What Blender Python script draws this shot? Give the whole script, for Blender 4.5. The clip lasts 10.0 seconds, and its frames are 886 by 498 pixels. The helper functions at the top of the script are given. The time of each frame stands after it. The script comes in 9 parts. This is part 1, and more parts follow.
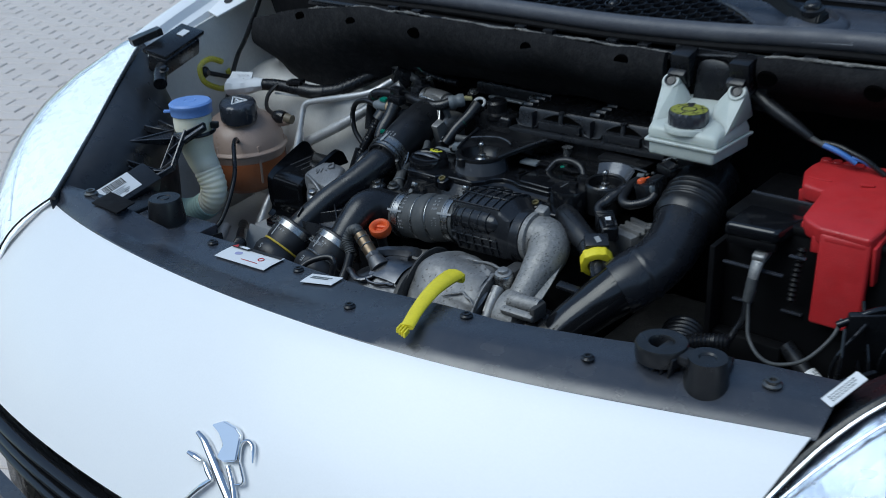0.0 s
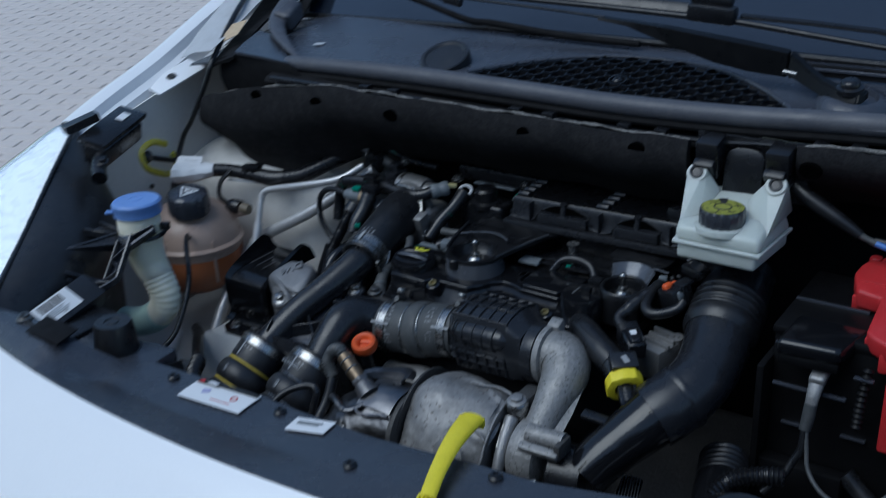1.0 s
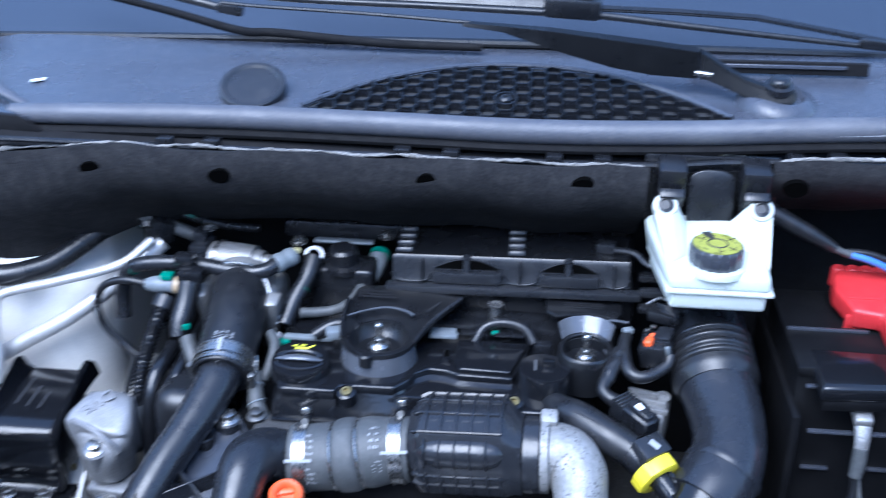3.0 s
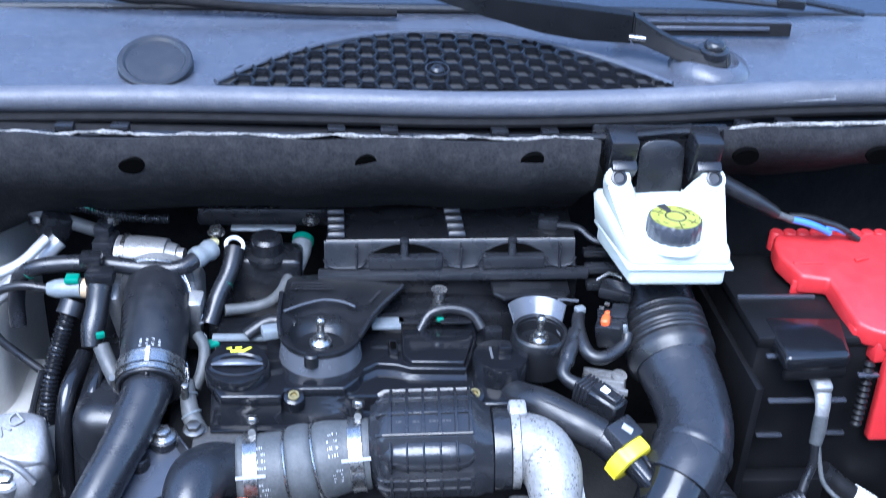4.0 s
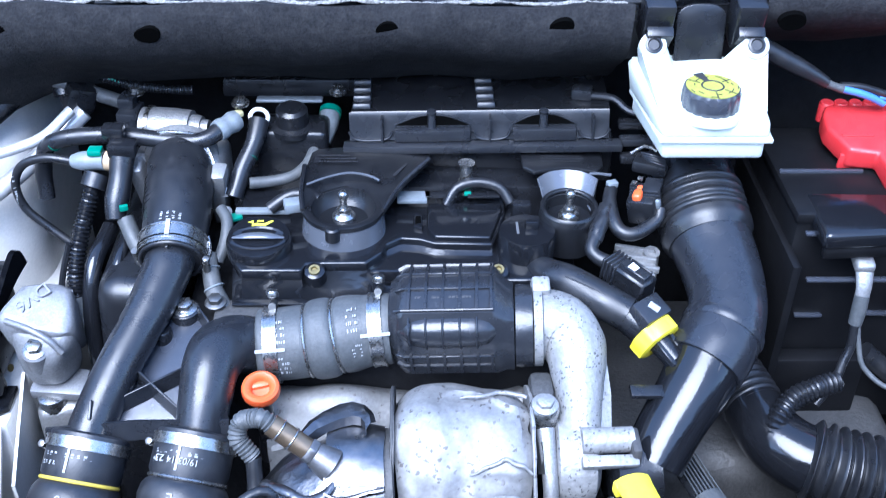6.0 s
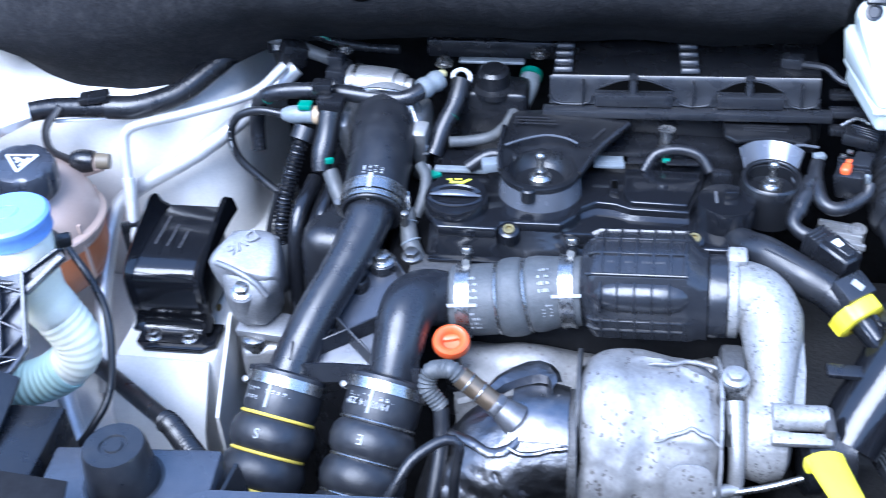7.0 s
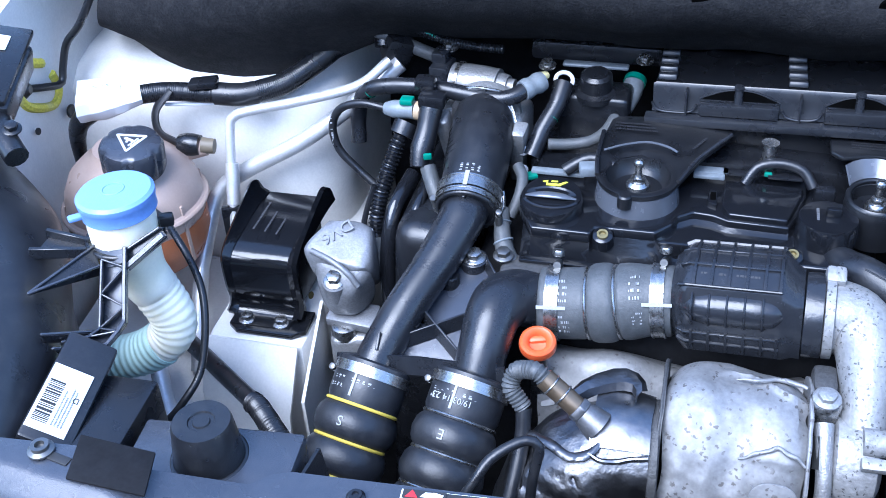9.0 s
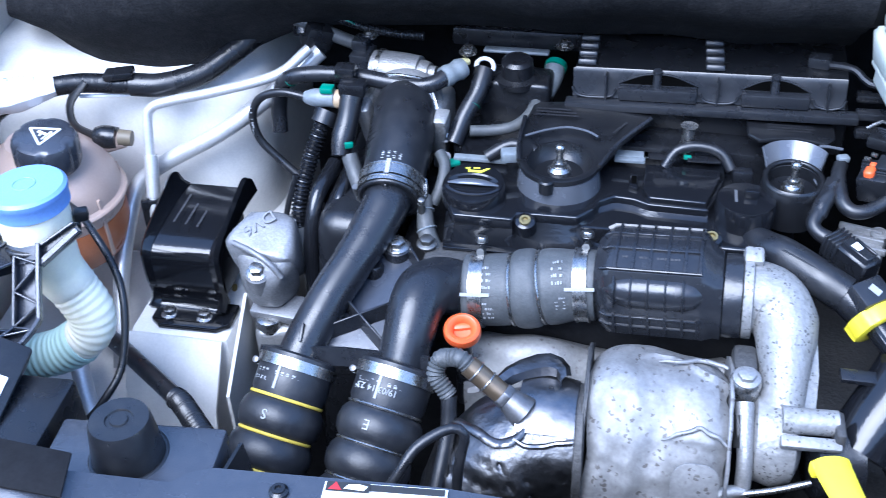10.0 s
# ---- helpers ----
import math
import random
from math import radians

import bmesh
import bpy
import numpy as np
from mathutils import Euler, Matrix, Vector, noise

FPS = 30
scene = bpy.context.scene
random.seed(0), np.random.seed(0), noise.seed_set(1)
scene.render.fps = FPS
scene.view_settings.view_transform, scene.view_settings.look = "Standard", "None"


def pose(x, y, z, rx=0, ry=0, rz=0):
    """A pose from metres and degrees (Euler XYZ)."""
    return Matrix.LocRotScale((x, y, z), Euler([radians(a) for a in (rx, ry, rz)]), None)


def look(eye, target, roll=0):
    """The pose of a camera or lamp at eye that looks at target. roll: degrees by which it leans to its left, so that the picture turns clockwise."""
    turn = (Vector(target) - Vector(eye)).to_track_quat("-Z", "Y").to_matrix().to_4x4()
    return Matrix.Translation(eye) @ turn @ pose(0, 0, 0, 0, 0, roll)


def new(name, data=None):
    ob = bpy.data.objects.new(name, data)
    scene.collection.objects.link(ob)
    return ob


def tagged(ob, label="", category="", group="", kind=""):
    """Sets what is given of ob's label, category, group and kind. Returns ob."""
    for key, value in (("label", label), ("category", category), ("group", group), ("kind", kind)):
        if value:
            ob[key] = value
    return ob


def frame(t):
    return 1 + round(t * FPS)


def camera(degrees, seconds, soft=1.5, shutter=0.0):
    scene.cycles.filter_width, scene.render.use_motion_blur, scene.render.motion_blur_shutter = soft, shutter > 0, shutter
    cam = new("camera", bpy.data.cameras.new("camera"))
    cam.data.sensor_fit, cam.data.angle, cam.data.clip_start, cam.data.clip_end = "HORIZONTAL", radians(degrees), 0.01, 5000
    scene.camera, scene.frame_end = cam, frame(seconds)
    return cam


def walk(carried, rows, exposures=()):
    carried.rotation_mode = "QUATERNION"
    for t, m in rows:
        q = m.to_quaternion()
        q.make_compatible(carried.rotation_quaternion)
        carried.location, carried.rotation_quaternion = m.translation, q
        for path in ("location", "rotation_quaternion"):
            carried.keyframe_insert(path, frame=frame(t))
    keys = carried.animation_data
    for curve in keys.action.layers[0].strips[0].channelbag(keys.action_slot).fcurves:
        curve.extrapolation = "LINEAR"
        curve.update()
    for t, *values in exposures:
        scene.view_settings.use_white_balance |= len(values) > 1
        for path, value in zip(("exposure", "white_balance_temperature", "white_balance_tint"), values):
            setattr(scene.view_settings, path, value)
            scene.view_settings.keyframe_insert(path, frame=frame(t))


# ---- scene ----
# ---- camera and walk ----
cam = camera(43.93, 10.0, soft=0.8, shutter=0.5)
PATH = [
    (0, (0.705, -0.827, 1.493), (-0.45, 0.569, 0.646), -2.2),
    (0.3, (0.637, -0.778, 1.489), (-0.5, 0.607, 0.601), -2.7),
    (0.5, (0.6, -0.75, 1.481), (-0.538, 0.648, 0.615), -2.2),
    (1, (0.506, -0.706, 1.508), (-0.553, 0.791, 0.71), -2.4),
    (1.2, (0.449, -0.708, 1.512), (-0.458, 0.884, 0.709), -0.9),
    (1.5, (0.346, -0.748, 1.508), (-0.326, 0.967, 0.728), 1.1),
    (1.8, (0.241, -0.749, 1.525), (-0.319, 0.991, 0.712), -0.2),
    (2, (0.167, -0.732, 1.514), (-0.359, 1.014, 0.691), -0.1),
    (2.5, (0.038, -0.643, 1.522), (-0.441, 1.096, 0.659), -0.9),
    (2.8, (-0.008, -0.589, 1.517), (-0.318, 1.173, 0.622), -0.8),
    (3, (-0.061, -0.566, 1.517), (-0.206, 1.214, 0.616), 0.9),
    (3.1, (-0.105, -0.558, 1.524), (-0.135, 1.236, 0.641), 2.0),
    (3.2, (-0.148, -0.543, 1.533), (-0.103, 1.257, 0.662), 2.3),
    (4.3, (-0.19, -0.48, 1.503), (0.015, 1.227, 0.481), 3.5),
    (4.5, (-0.185, -0.472, 1.506), (0.001, 1.221, 0.457), 3.3),
    (5, (-0.163, -0.467, 1.499), (0.004, 1.208, 0.42), 2.7),
    (5.2, (-0.156, -0.464, 1.502), (-0.037, 1.201, 0.401), 2.1),
    (6.3, (-0.138, -0.471, 1.493), (-0.127, 1.13, 0.294), 0.2),
    (6.5, (-0.142, -0.474, 1.496), (-0.209, 1.112, 0.279), -0.7),
    (7, (-0.146, -0.481, 1.492), (-0.42, 1.093, 0.289), -3.0),
    (7.5, (-0.145, -0.484, 1.493), (-0.545, 1.087, 0.321), -4.1),
    (8, (-0.142, -0.487, 1.494), (-0.61, 1.067, 0.325), -4.2),
    (8.5, (-0.144, -0.488, 1.493), (-0.593, 1.061, 0.311), -3.4),
    (9, (-0.144, -0.485, 1.491), (-0.585, 1.059, 0.299), -3.2),
    (9.5, (-0.141, -0.48, 1.489), (-0.535, 1.067, 0.284), -2.7),
    (10, (-0.133, -0.478, 1.488), (-0.46, 1.077, 0.274), -2.0),
]
EXPOSURES = [(0.0, 0.10, 6050, 0), (0.5, 0.07, 6000, 0), (1.0, -0.20, 5700, 2), (1.5, -0.16, 5250, 5), (1.8, 0.79, 5250, 6), (2.0, 1.07, 5250, 7), (2.5, 1.57, 5250, 9), (3.2, 2.15, 5350, 11), (4.4, 2.53, 5480, 11), (5.2, 2.53, 5450, 11), (6.3, 2.59, 5320, 12), (7.2, 2.45, 5320, 12), (8.0, 2.22, 5350, 12), (10.0, 2.25, 5350, 12)]
walk(cam, [(t, look(eye, target, roll)) for t, eye, target, roll in PATH], EXPOSURES)

# ---- daylight ----
world = bpy.data.worlds.new("sky")
scene.world = world
world.use_nodes = True
wn = world.node_tree
sky = wn.nodes.new("ShaderNodeTexSky")
sky.sky_type = "NISHITA"
sky.sun_disc = False
sky.sun_elevation, sky.sun_rotation = radians(55), radians(205)
wn.links.new(sky.outputs["Color"], wn.nodes["Background"].inputs["Color"])
wn.nodes["Background"].inputs["Strength"].default_value = 0.14
sun_data = bpy.data.lights.new("sun", "SUN")
sun_data.energy, sun_data.angle, sun_data.color = 1.6, radians(46), (0.97, 0.98, 1.0)
sun = new("sun", sun_data)
sun.matrix_world = look((-1.1, -2.1, 4.6), (0, 0.3, 0.9))

# ---- building helpers ----
V = Vector
ORIGIN = {}


def thing(name, at, label, category, group="", kind=""):
    """An Empty at a thing's base, to which its parts are joined."""
    ob = new(name)
    ob.empty_display_size = 0.02
    ob.location = at
    ORIGIN[ob] = V(at)
    return tagged(ob, label, category, group, kind)


def smooth(me, angle=40):
    me.polygons.foreach_set("use_smooth", [True] * len(me.polygons))
    me.set_sharp_from_angle(angle=radians(angle))


def part(name, bm, material, parent=None, label="", flat=False):
    """Links a bmesh, built in world places, as one mesh under a thing or a part."""
    bmesh.ops.recalc_face_normals(bm, faces=bm.faces)
    base = ORIGIN.get(parent, V((0, 0, 0)))
    bmesh.ops.translate(bm, verts=bm.verts, vec=-base)
    me = bpy.data.meshes.new(name)
    bm.to_mesh(me)
    bm.free()
    if not flat:
        smooth(me)
    me.materials.append(material)
    ob = new(name, me)
    if parent:
        ob.parent = parent
    ORIGIN[ob] = base
    return tagged(ob, label)


def box(size, at=(0, 0, 0), bevel=0.0, turn=(0, 0, 0), seg=2, taper=None, bm=None):
    """A bevelled box; taper: scale of the top face in x and y."""
    own = bmesh.new()
    bmesh.ops.create_cube(own, size=1.0)
    for v in own.verts:
        k = taper if taper and v.co.z > 0 else (1, 1)
        v.co = V((v.co.x * size[0] * k[0], v.co.y * size[1] * k[1], v.co.z * size[2]))
    if bevel:
        bmesh.ops.bevel(own, geom=own.edges[:], offset=bevel, segments=seg, profile=0.5, affect="EDGES")
    own.transform(pose(*at, *turn))
    return join(bm, own)


def join(bm, own):
    if bm is None:
        return own
    me = bpy.data.meshes.new("t")
    own.to_mesh(me)
    own.free()
    bm.from_mesh(me)
    bpy.data.meshes.remove(me)
    return bm


def lathe(profile, m=None, seg=32, bm=None, wave=None, cap=True):
    """Turns (radius, height) rows round z; wave(angle, row) scales the radius."""
    own = bmesh.new()
    rings = []
    for k, (r, z) in enumerate(profile):
        ring = []
        for i in range(seg):
            a = 2 * math.pi * i / seg
            rr = r * (wave(a, k) if wave else 1)
            ring.append(own.verts.new((rr * math.cos(a), rr * math.sin(a), z)))
        rings.append(ring)
    for a, b in zip(rings, rings[1:]):
        for i in range(seg):
            own.faces.new((a[i], a[(i + 1) % seg], b[(i + 1) % seg], b[i]))
    if cap:
        own.faces.new(rings[0])
        own.faces.new(rings[-1])
    if m is not None:
        own.transform(m)
    return join(bm, own)


def spline(points, step=0.006):
    """A smooth line through the points, as rows of (place, share of the way)."""
    p = [V(q) for q in points]
    if len(p) == 2:
        dense = [p[0].lerp(p[1], i / 40) for i in range(41)]
    else:
        e = [p[0] * 2 - p[1], *p, p[-1] * 2 - p[-2]]
        dense = []
        for k in range(1, len(e) - 2):
            a, b, c, d = e[k - 1], e[k], e[k + 1], e[k + 2]
            for i in range(24):
                t = i / 24
                dense.append(0.5 * (2 * b + (c - a) * t + (2 * a - 5 * b + 4 * c - d) * t * t + (3 * b - a - 3 * c + d) * t**3))
        dense.append(p[-1])
    run = [0.0]
    for a, b in zip(dense, dense[1:]):
        run.append(run[-1] + (b - a).length)
    n = max(4, int(run[-1] / step))
    out, k = [], 0
    for i in range(n + 1):
        s = run[-1] * i / n
        while k < len(run) - 2 and run[k + 1] < s:
            k += 1
        f = (s - run[k]) / max(run[k + 1] - run[k], 1e-9)
        out.append(dense[k].lerp(dense[k + 1], min(max(f, 0), 1)))
    return out, run[-1]


def tube(points, radius, seg=16, step=0.006, bm=None, flat=(1, 1), up=None, cap=True):
    """A tube along a smooth line. radius: a number, a row of numbers spread along it, or a function of metres run and share."""
    line, length = spline(points, step)
    own = bmesh.new()
    rings, n = [], len(line)
    ahead = (line[1] - line[0]).normalized()
    side = ahead.cross(V(up) if up else (V((0, 0, 1)) if abs(ahead.z) < 0.9 else V((0, 1, 0)))).normalized()
    for i, q in enumerate(line):
        way = (line[min(i + 1, n - 1)] - line[max(i - 1, 0)]).normalized()
        side = (side - way * side.dot(way)).normalized()
        over = side.cross(way)
        s = i / (n - 1)
        if callable(radius):
            r = radius(s * length, s)
        elif isinstance(radius, (list, tuple)):
            f = s * (len(radius) - 1)
            k = min(int(f), len(radius) - 2)
            r = radius[k] + (radius[k + 1] - radius[k]) * (f - k)
        else:
            r = radius
        ring = []
        for j in range(seg):
            a = 2 * math.pi * j / seg
            ring.append(own.verts.new(q + side * (math.cos(a) * r * flat[0]) + over * (math.sin(a) * r * flat[1])))
        rings.append(ring)
    for a, b in zip(rings, rings[1:]):
        for j in range(seg):
            own.faces.new((a[j], a[(j + 1) % seg], b[(j + 1) % seg], b[j]))
    if cap:
        own.faces.new(rings[0])
        own.faces.new(rings[-1])
    return join(bm, own)


def ribbed(r, pitch, depth, sharp=1.0):
    """The radius of a corrugated hose."""
    return lambda run, share: r - depth * (0.5 + 0.5 * math.cos(2 * math.pi * run / pitch)) ** sharp


def plate(outline, height, m=None, bevel=0.0, bm=None, seg=2):
    """A flat outline (x, y) raised to a height, with rounded edges."""
    own = bmesh.new()
    low = [own.verts.new((x, y, 0)) for x, y in outline]
    face = own.faces.new(low)
    made = bmesh.ops.extrude_face_region(own, geom=[face])
    bmesh.ops.translate(own, verts=[g for g in made["geom"] if isinstance(g, bmesh.types.BMVert)], vec=(0, 0, height))
    if bevel:
        bmesh.ops.bevel(own, geom=own.edges[:], offset=bevel, segments=seg, profile=0.5, affect="EDGES", clamp_overlap=True)
    if m is not None:
        own.transform(m)
    return join(bm, own)


def rounded(w, h, r, n=5):
    """The outline of a rectangle with round corners."""
    out = []
    for cx, cy, a0 in ((w / 2 - r, h / 2 - r, 0), (-w / 2 + r, h / 2 - r, 90), (-w / 2 + r, -h / 2 + r, 180), (w / 2 - r, -h / 2 + r, 270)):
        for i in range(n + 1):
            a = radians(a0 + 90 * i / n)
            out.append((cx + r * math.cos(a), cy + r * math.sin(a)))
    return out


def sheet(rows, thick=0.0, bm=None):
    """A surface over rows of places; thick: how far a second skin lies behind it."""
    own = bmesh.new()
    grid = [[own.verts.new(q) for q in row] for row in rows]
    for a, b in zip(grid, grid[1:]):
        for i in range(len(a) - 1):
            own.faces.new((a[i], a[i + 1], b[i + 1], b[i]))
    if thick:
        bmesh.ops.recalc_face_normals(own, faces=own.faces)
        bmesh.ops.solidify(own, geom=own.faces[:], thickness=thick)
    return join(bm, own)


def axis(at, way, roll=0.0):
    """A pose at a place whose z points along the way."""
    return Matrix.Translation(at) @ V(way).normalized().to_track_quat("Z", "Y").to_matrix().to_4x4() @ pose(0, 0, 0, 0, 0, roll)


def hexagon(r, h, m, bm=None, bevel=0.001):
    return plate([(r * math.cos(radians(60 * i)), r * math.sin(radians(60 * i))) for i in range(6)], h, m, bevel, bm)


# ---- materials ----
def material(name, colour, rough=0.5, metal=0.0, grain=0.0, grain_size=400.0, stain=0.0, stain_size=25.0, stain_colour=None, bump=0.0, bump_size=600.0, coat=0.0, rough_vary=0.1, speck=0.0, speck_size=180.0, speck_colour=(0.02, 0.02, 0.02), dust=0.0):
    """A procedural surface: base colour, fine grain, larger stains, specks, settled dust and fine relief."""
    mat = bpy.data.materials.new(name)
    mat.use_nodes = True
    nt = mat.node_tree
    bsdf = nt.nodes["Principled BSDF"]
    bsdf.inputs["Roughness"].default_value, bsdf.inputs["Metallic"].default_value = rough, metal
    bsdf.inputs["Coat Weight"].default_value = coat
    bsdf.inputs["Coat Roughness"].default_value = 0.2
    where = nt.nodes.new("ShaderNodeTexCoord").outputs["Object"]

    def noisy(size, detail=4.0):
        n = nt.nodes.new("ShaderNodeTexNoise")
        n.inputs["Scale"].default_value, n.inputs["Detail"].default_value = size, detail
        nt.links.new(where, n.inputs["Vector"])
        return n.outputs["Fac"]

    def ramp(fac, lo, hi):
        r = nt.nodes.new("ShaderNodeMapRange")
        r.inputs["From Min"].default_value, r.inputs["From Max"].default_value = lo, hi
        nt.links.new(fac, r.inputs["Value"])
        return r.outputs["Result"]

    def mixed(fac, a, b):
        m = nt.nodes.new("ShaderNodeMix")
        m.data_type = "RGBA"
        if isinstance(fac, float):
            m.inputs["Factor"].default_value = fac
        else:
            nt.links.new(fac, m.inputs["Factor"])
        for slot, value in ((6, a), (7, b)):
            if isinstance(value, tuple):
                m.inputs[slot].default_value = (*value[:3], 1)
            else:
                nt.links.new(value, m.inputs[slot])
        return m.outputs[2]

    def times(fac, k):
        m = nt.nodes.new("ShaderNodeMath")
        m.operation = "MULTIPLY"
        nt.links.new(fac, m.inputs[0])
        m.inputs[1].default_value = k
        return m.outputs[0]

    col = tuple(colour)
    out = col
    big = noisy(stain_size)
    if grain:
        fine = noisy(grain_size, 2.0)
        dark = tuple(c * (1 - grain) for c in col)
        light = tuple(min(1, c * (1 + grain)) for c in col)
        out = mixed(ramp(fine, 0.3, 0.7), dark, light)
    if stain:
        sc = stain_colour or tuple(c * 0.45 for c in col)
        out = mixed(times(ramp(big, 0.48, 0.75), stain), out, sc)
    if dust:
        d = noisy(90.0, 6.0)
        out = mixed(times(ramp(d, 0.45, 0.8), dust), out, (0.3, 0.29, 0.27))
    if speck:
        vo = nt.nodes.new("ShaderNodeTexVoronoi")
        vo.inputs["Scale"].default_value = speck_size
        vo.inputs["Randomness"].default_value = 1.0
        warp = nt.nodes.new("ShaderNodeTexNoise")
        warp.inputs["Scale"].default_value = speck_size * 1.6
        nt.links.new(where, warp.inputs["Vector"])
        bend = nt.nodes.new("ShaderNodeVectorMath")
        bend.operation = "MULTIPLY_ADD"
        nt.links.new(warp.outputs["Color"], bend.inputs[0])
        bend.inputs[1].default_value = (1.1 / speck_size,) * 3
        nt.links.new(where, bend.inputs[2])
        nt.links.new(bend.outputs[0], vo.inputs["Vector"])
        spot = ramp(vo.outputs["Distance"], 0.34, 0.22)
        gate = ramp(noisy(speck_size * 0.3, 2.0), 0.44, 0.54)
        m = nt.nodes.new("ShaderNodeMath")
        m.operation = "MULTIPLY"
        nt.links.new(spot, m.inputs[0])
        nt.links.new(gate, m.inputs[1])
        out = mixed(times(m.outputs[0], speck), out, speck_colour)
    if isinstance(out, tuple):
        bsdf.inputs["Base Color"].default_value = (*out, 1)
    else:
        nt.links.new(out, bsdf.inputs["Base Color"])
    if rough_vary:
        r = nt.nodes.new("ShaderNodeMapRange")
        nt.links.new(noisy(stain_size * 2.3), r.inputs["Value"])
        r.inputs["From Min"].default_value, r.inputs["From Max"].default_value = 0.3, 0.7
        r.inputs["To Min"].default_value, r.inputs["To Max"].default_value = max(0.02, rough - rough_vary), min(1, rough + rough_vary)
        nt.links.new(r.outputs["Result"], bsdf.inputs["Roughness"])
    if bump:
        b = nt.nodes.new("ShaderNodeBump")
        b.inputs["Strength"].default_value, b.inputs["Distance"].default_value = 1.0, bump
        nt.links.new(noisy(bump_size, 3.0), b.inputs["Height"])
        nt.links.new(b.outputs["Normal"], bsdf.inputs["Normal"])
    return mat


WHITE_PAINT = material("white_paint", (0.86, 0.87, 0.88), 0.4, coat=0.35, rough_vary=0.05, stain=0.05, stain_size=4, grain=0.01)
PRIMER = material("grey_white_primer", (0.7, 0.686, 0.653), 0.45, grain=0.04, stain=0.38, stain_size=9, stain_colour=(0.54, 0.54, 0.53), bump=0.0003, bump_size=120, dust=0.12)
PANEL_GREY = material("grained_grey_plastic", (0.031, 0.035, 0.0455), 0.24, grain=0.08, grain_size=900, stain=0.25, stain_size=12, stain_colour=(0.05, 0.054, 0.064), bump=0.00015, bump_size=1400, dust=0.03)
PANEL_GREY.node_tree.nodes["Principled BSDF"].inputs["Specular IOR Level"].default_value = 0.85
BLACK_PLASTIC = material("black_plastic", (0.0085, 0.0092, 0.0112), 0.28, grain=0.15, stain=0.25, stain_size=20, stain_colour=(0.008, 0.008, 0.009), bump=0.00015, bump_size=900, dust=0.005)
GLOSS_BLACK = material("glossy_black_plastic", (0.0068, 0.0074, 0.0092), 0.13, stain=0.25, stain_size=30, stain_colour=(0.005, 0.005, 0.006), rough_vary=0.06, bump=0.0001, bump_size=300, dust=0.005)
SATIN_BLACK = material("satin_black_pipe", (0.0125, 0.0138, 0.017), 0.29, grain=0.1, stain=0.25, stain_size=25, stain_colour=(0.010, 0.0105, 0.0125), bump=0.00008, bump_size=500, dust=0.008)
RUBBER = material("black_rubber", (0.01, 0.0108, 0.013), 0.34, grain=0.15, stain=0.3, stain_size=30, stain_colour=(0.016, 0.017, 0.019), bump=0.00012, bump_size=700, dust=0.03)
GREY_RUBBER = material("grey_rubber_hose", (0.0516, 0.0559, 0.0585), 0.55, grain=0.15, stain=0.35, stain_size=30, stain_colour=(0.11, 0.115, 0.115), bump=0.0003, bump_size=700, dust=0.08)
FELT = material("black_felt", (0.0165, 0.0168, 0.0185), 0.95, grain=0.3, grain_size=420, stain=0.5, stain_size=12, stain_colour=(0.025, 0.0255, 0.0275), bump=0.0008, bump_size=420, dust=0.045)
FELT.node_tree.nodes["Principled BSDF"].inputs["Specular IOR Level"].default_value = 0.12
FELT_EDGE = material("worn_felt_edge", (0.2, 0.193, 0.18), 0.95, grain=0.5, grain_size=500, stain=0.7, stain_size=40, stain_colour=(0.08, 0.08, 0.08), bump=0.002, bump_size=400)
SEAL = material("cowl_seal_rubber", (0.06, 0.064, 0.078), 0.5, grain=0.1, stain=0.4, stain_size=14, stain_colour=(0.1, 0.105, 0.12), bump=0.0004, bump_size=400, dust=0.08)
COWL = material("cowl_plastic", (0.046, 0.052, 0.068), 0.24, grain=0.1, stain=0.3, stain_size=8, stain_colour=(0.058, 0.062, 0.075), bump=0.0003, bump_size=900, dust=0.05)
ALU = material("cast_aluminium", (0.28, 0.28, 0.28), 0.45, 0.6, grain=0.12, grain_size=500, stain=0.4, stain_size=40, stain_colour=(0.25, 0.25, 0.24), bump=0.0006, bump_size=500)
SHIELD = material("spotted_heat_shield", (0.225, 0.224, 0.223), 0.56, 0.5, grain=0.12, grain_size=260, stain=0.45, stain_size=30, stain_colour=(0.17, 0.168, 0.163), bump=0.0012, bump_size=40, speck=0.85, speck_size=165, speck_colour=(0.085, 0.077, 0.07))
FOIL = material("dimpled_foil_shield", (0.15, 0.152, 0.16), 0.4, 1.0, stain=0.3, stain_size=30, stain_colour=(0.1, 0.098, 0.094), bump=0.0018, bump_size=75)
STEEL = material("zinc_steel", (0.34, 0.34, 0.335), 0.28, 0.95, grain=0.08, stain=0.3, stain_size=120, stain_colour=(0.3, 0.29, 0.27))
ALU_TUBE = material("aluminium_tube", (0.58, 0.58, 0.58), 0.4, 0.55, grain=0.06, stain=0.25, stain_size=40, stain_colour=(0.45, 0.45, 0.45))
BRASS = material("brass", (0.22, 0.18, 0.08), 0.4, 0.7, stain=0.4, stain_size=200)
RESERVOIR = material("milky_plastic", (0.5, 0.54, 0.5), 0.4, rough_vary=0.05, grain=0.02, stain=0.1, stain_size=20)
BLUE = material("blue_plastic", (0.17, 0.3, 0.64), 0.38, grain=0.05, bump=0.0002, bump_size=700, stain=0.1)
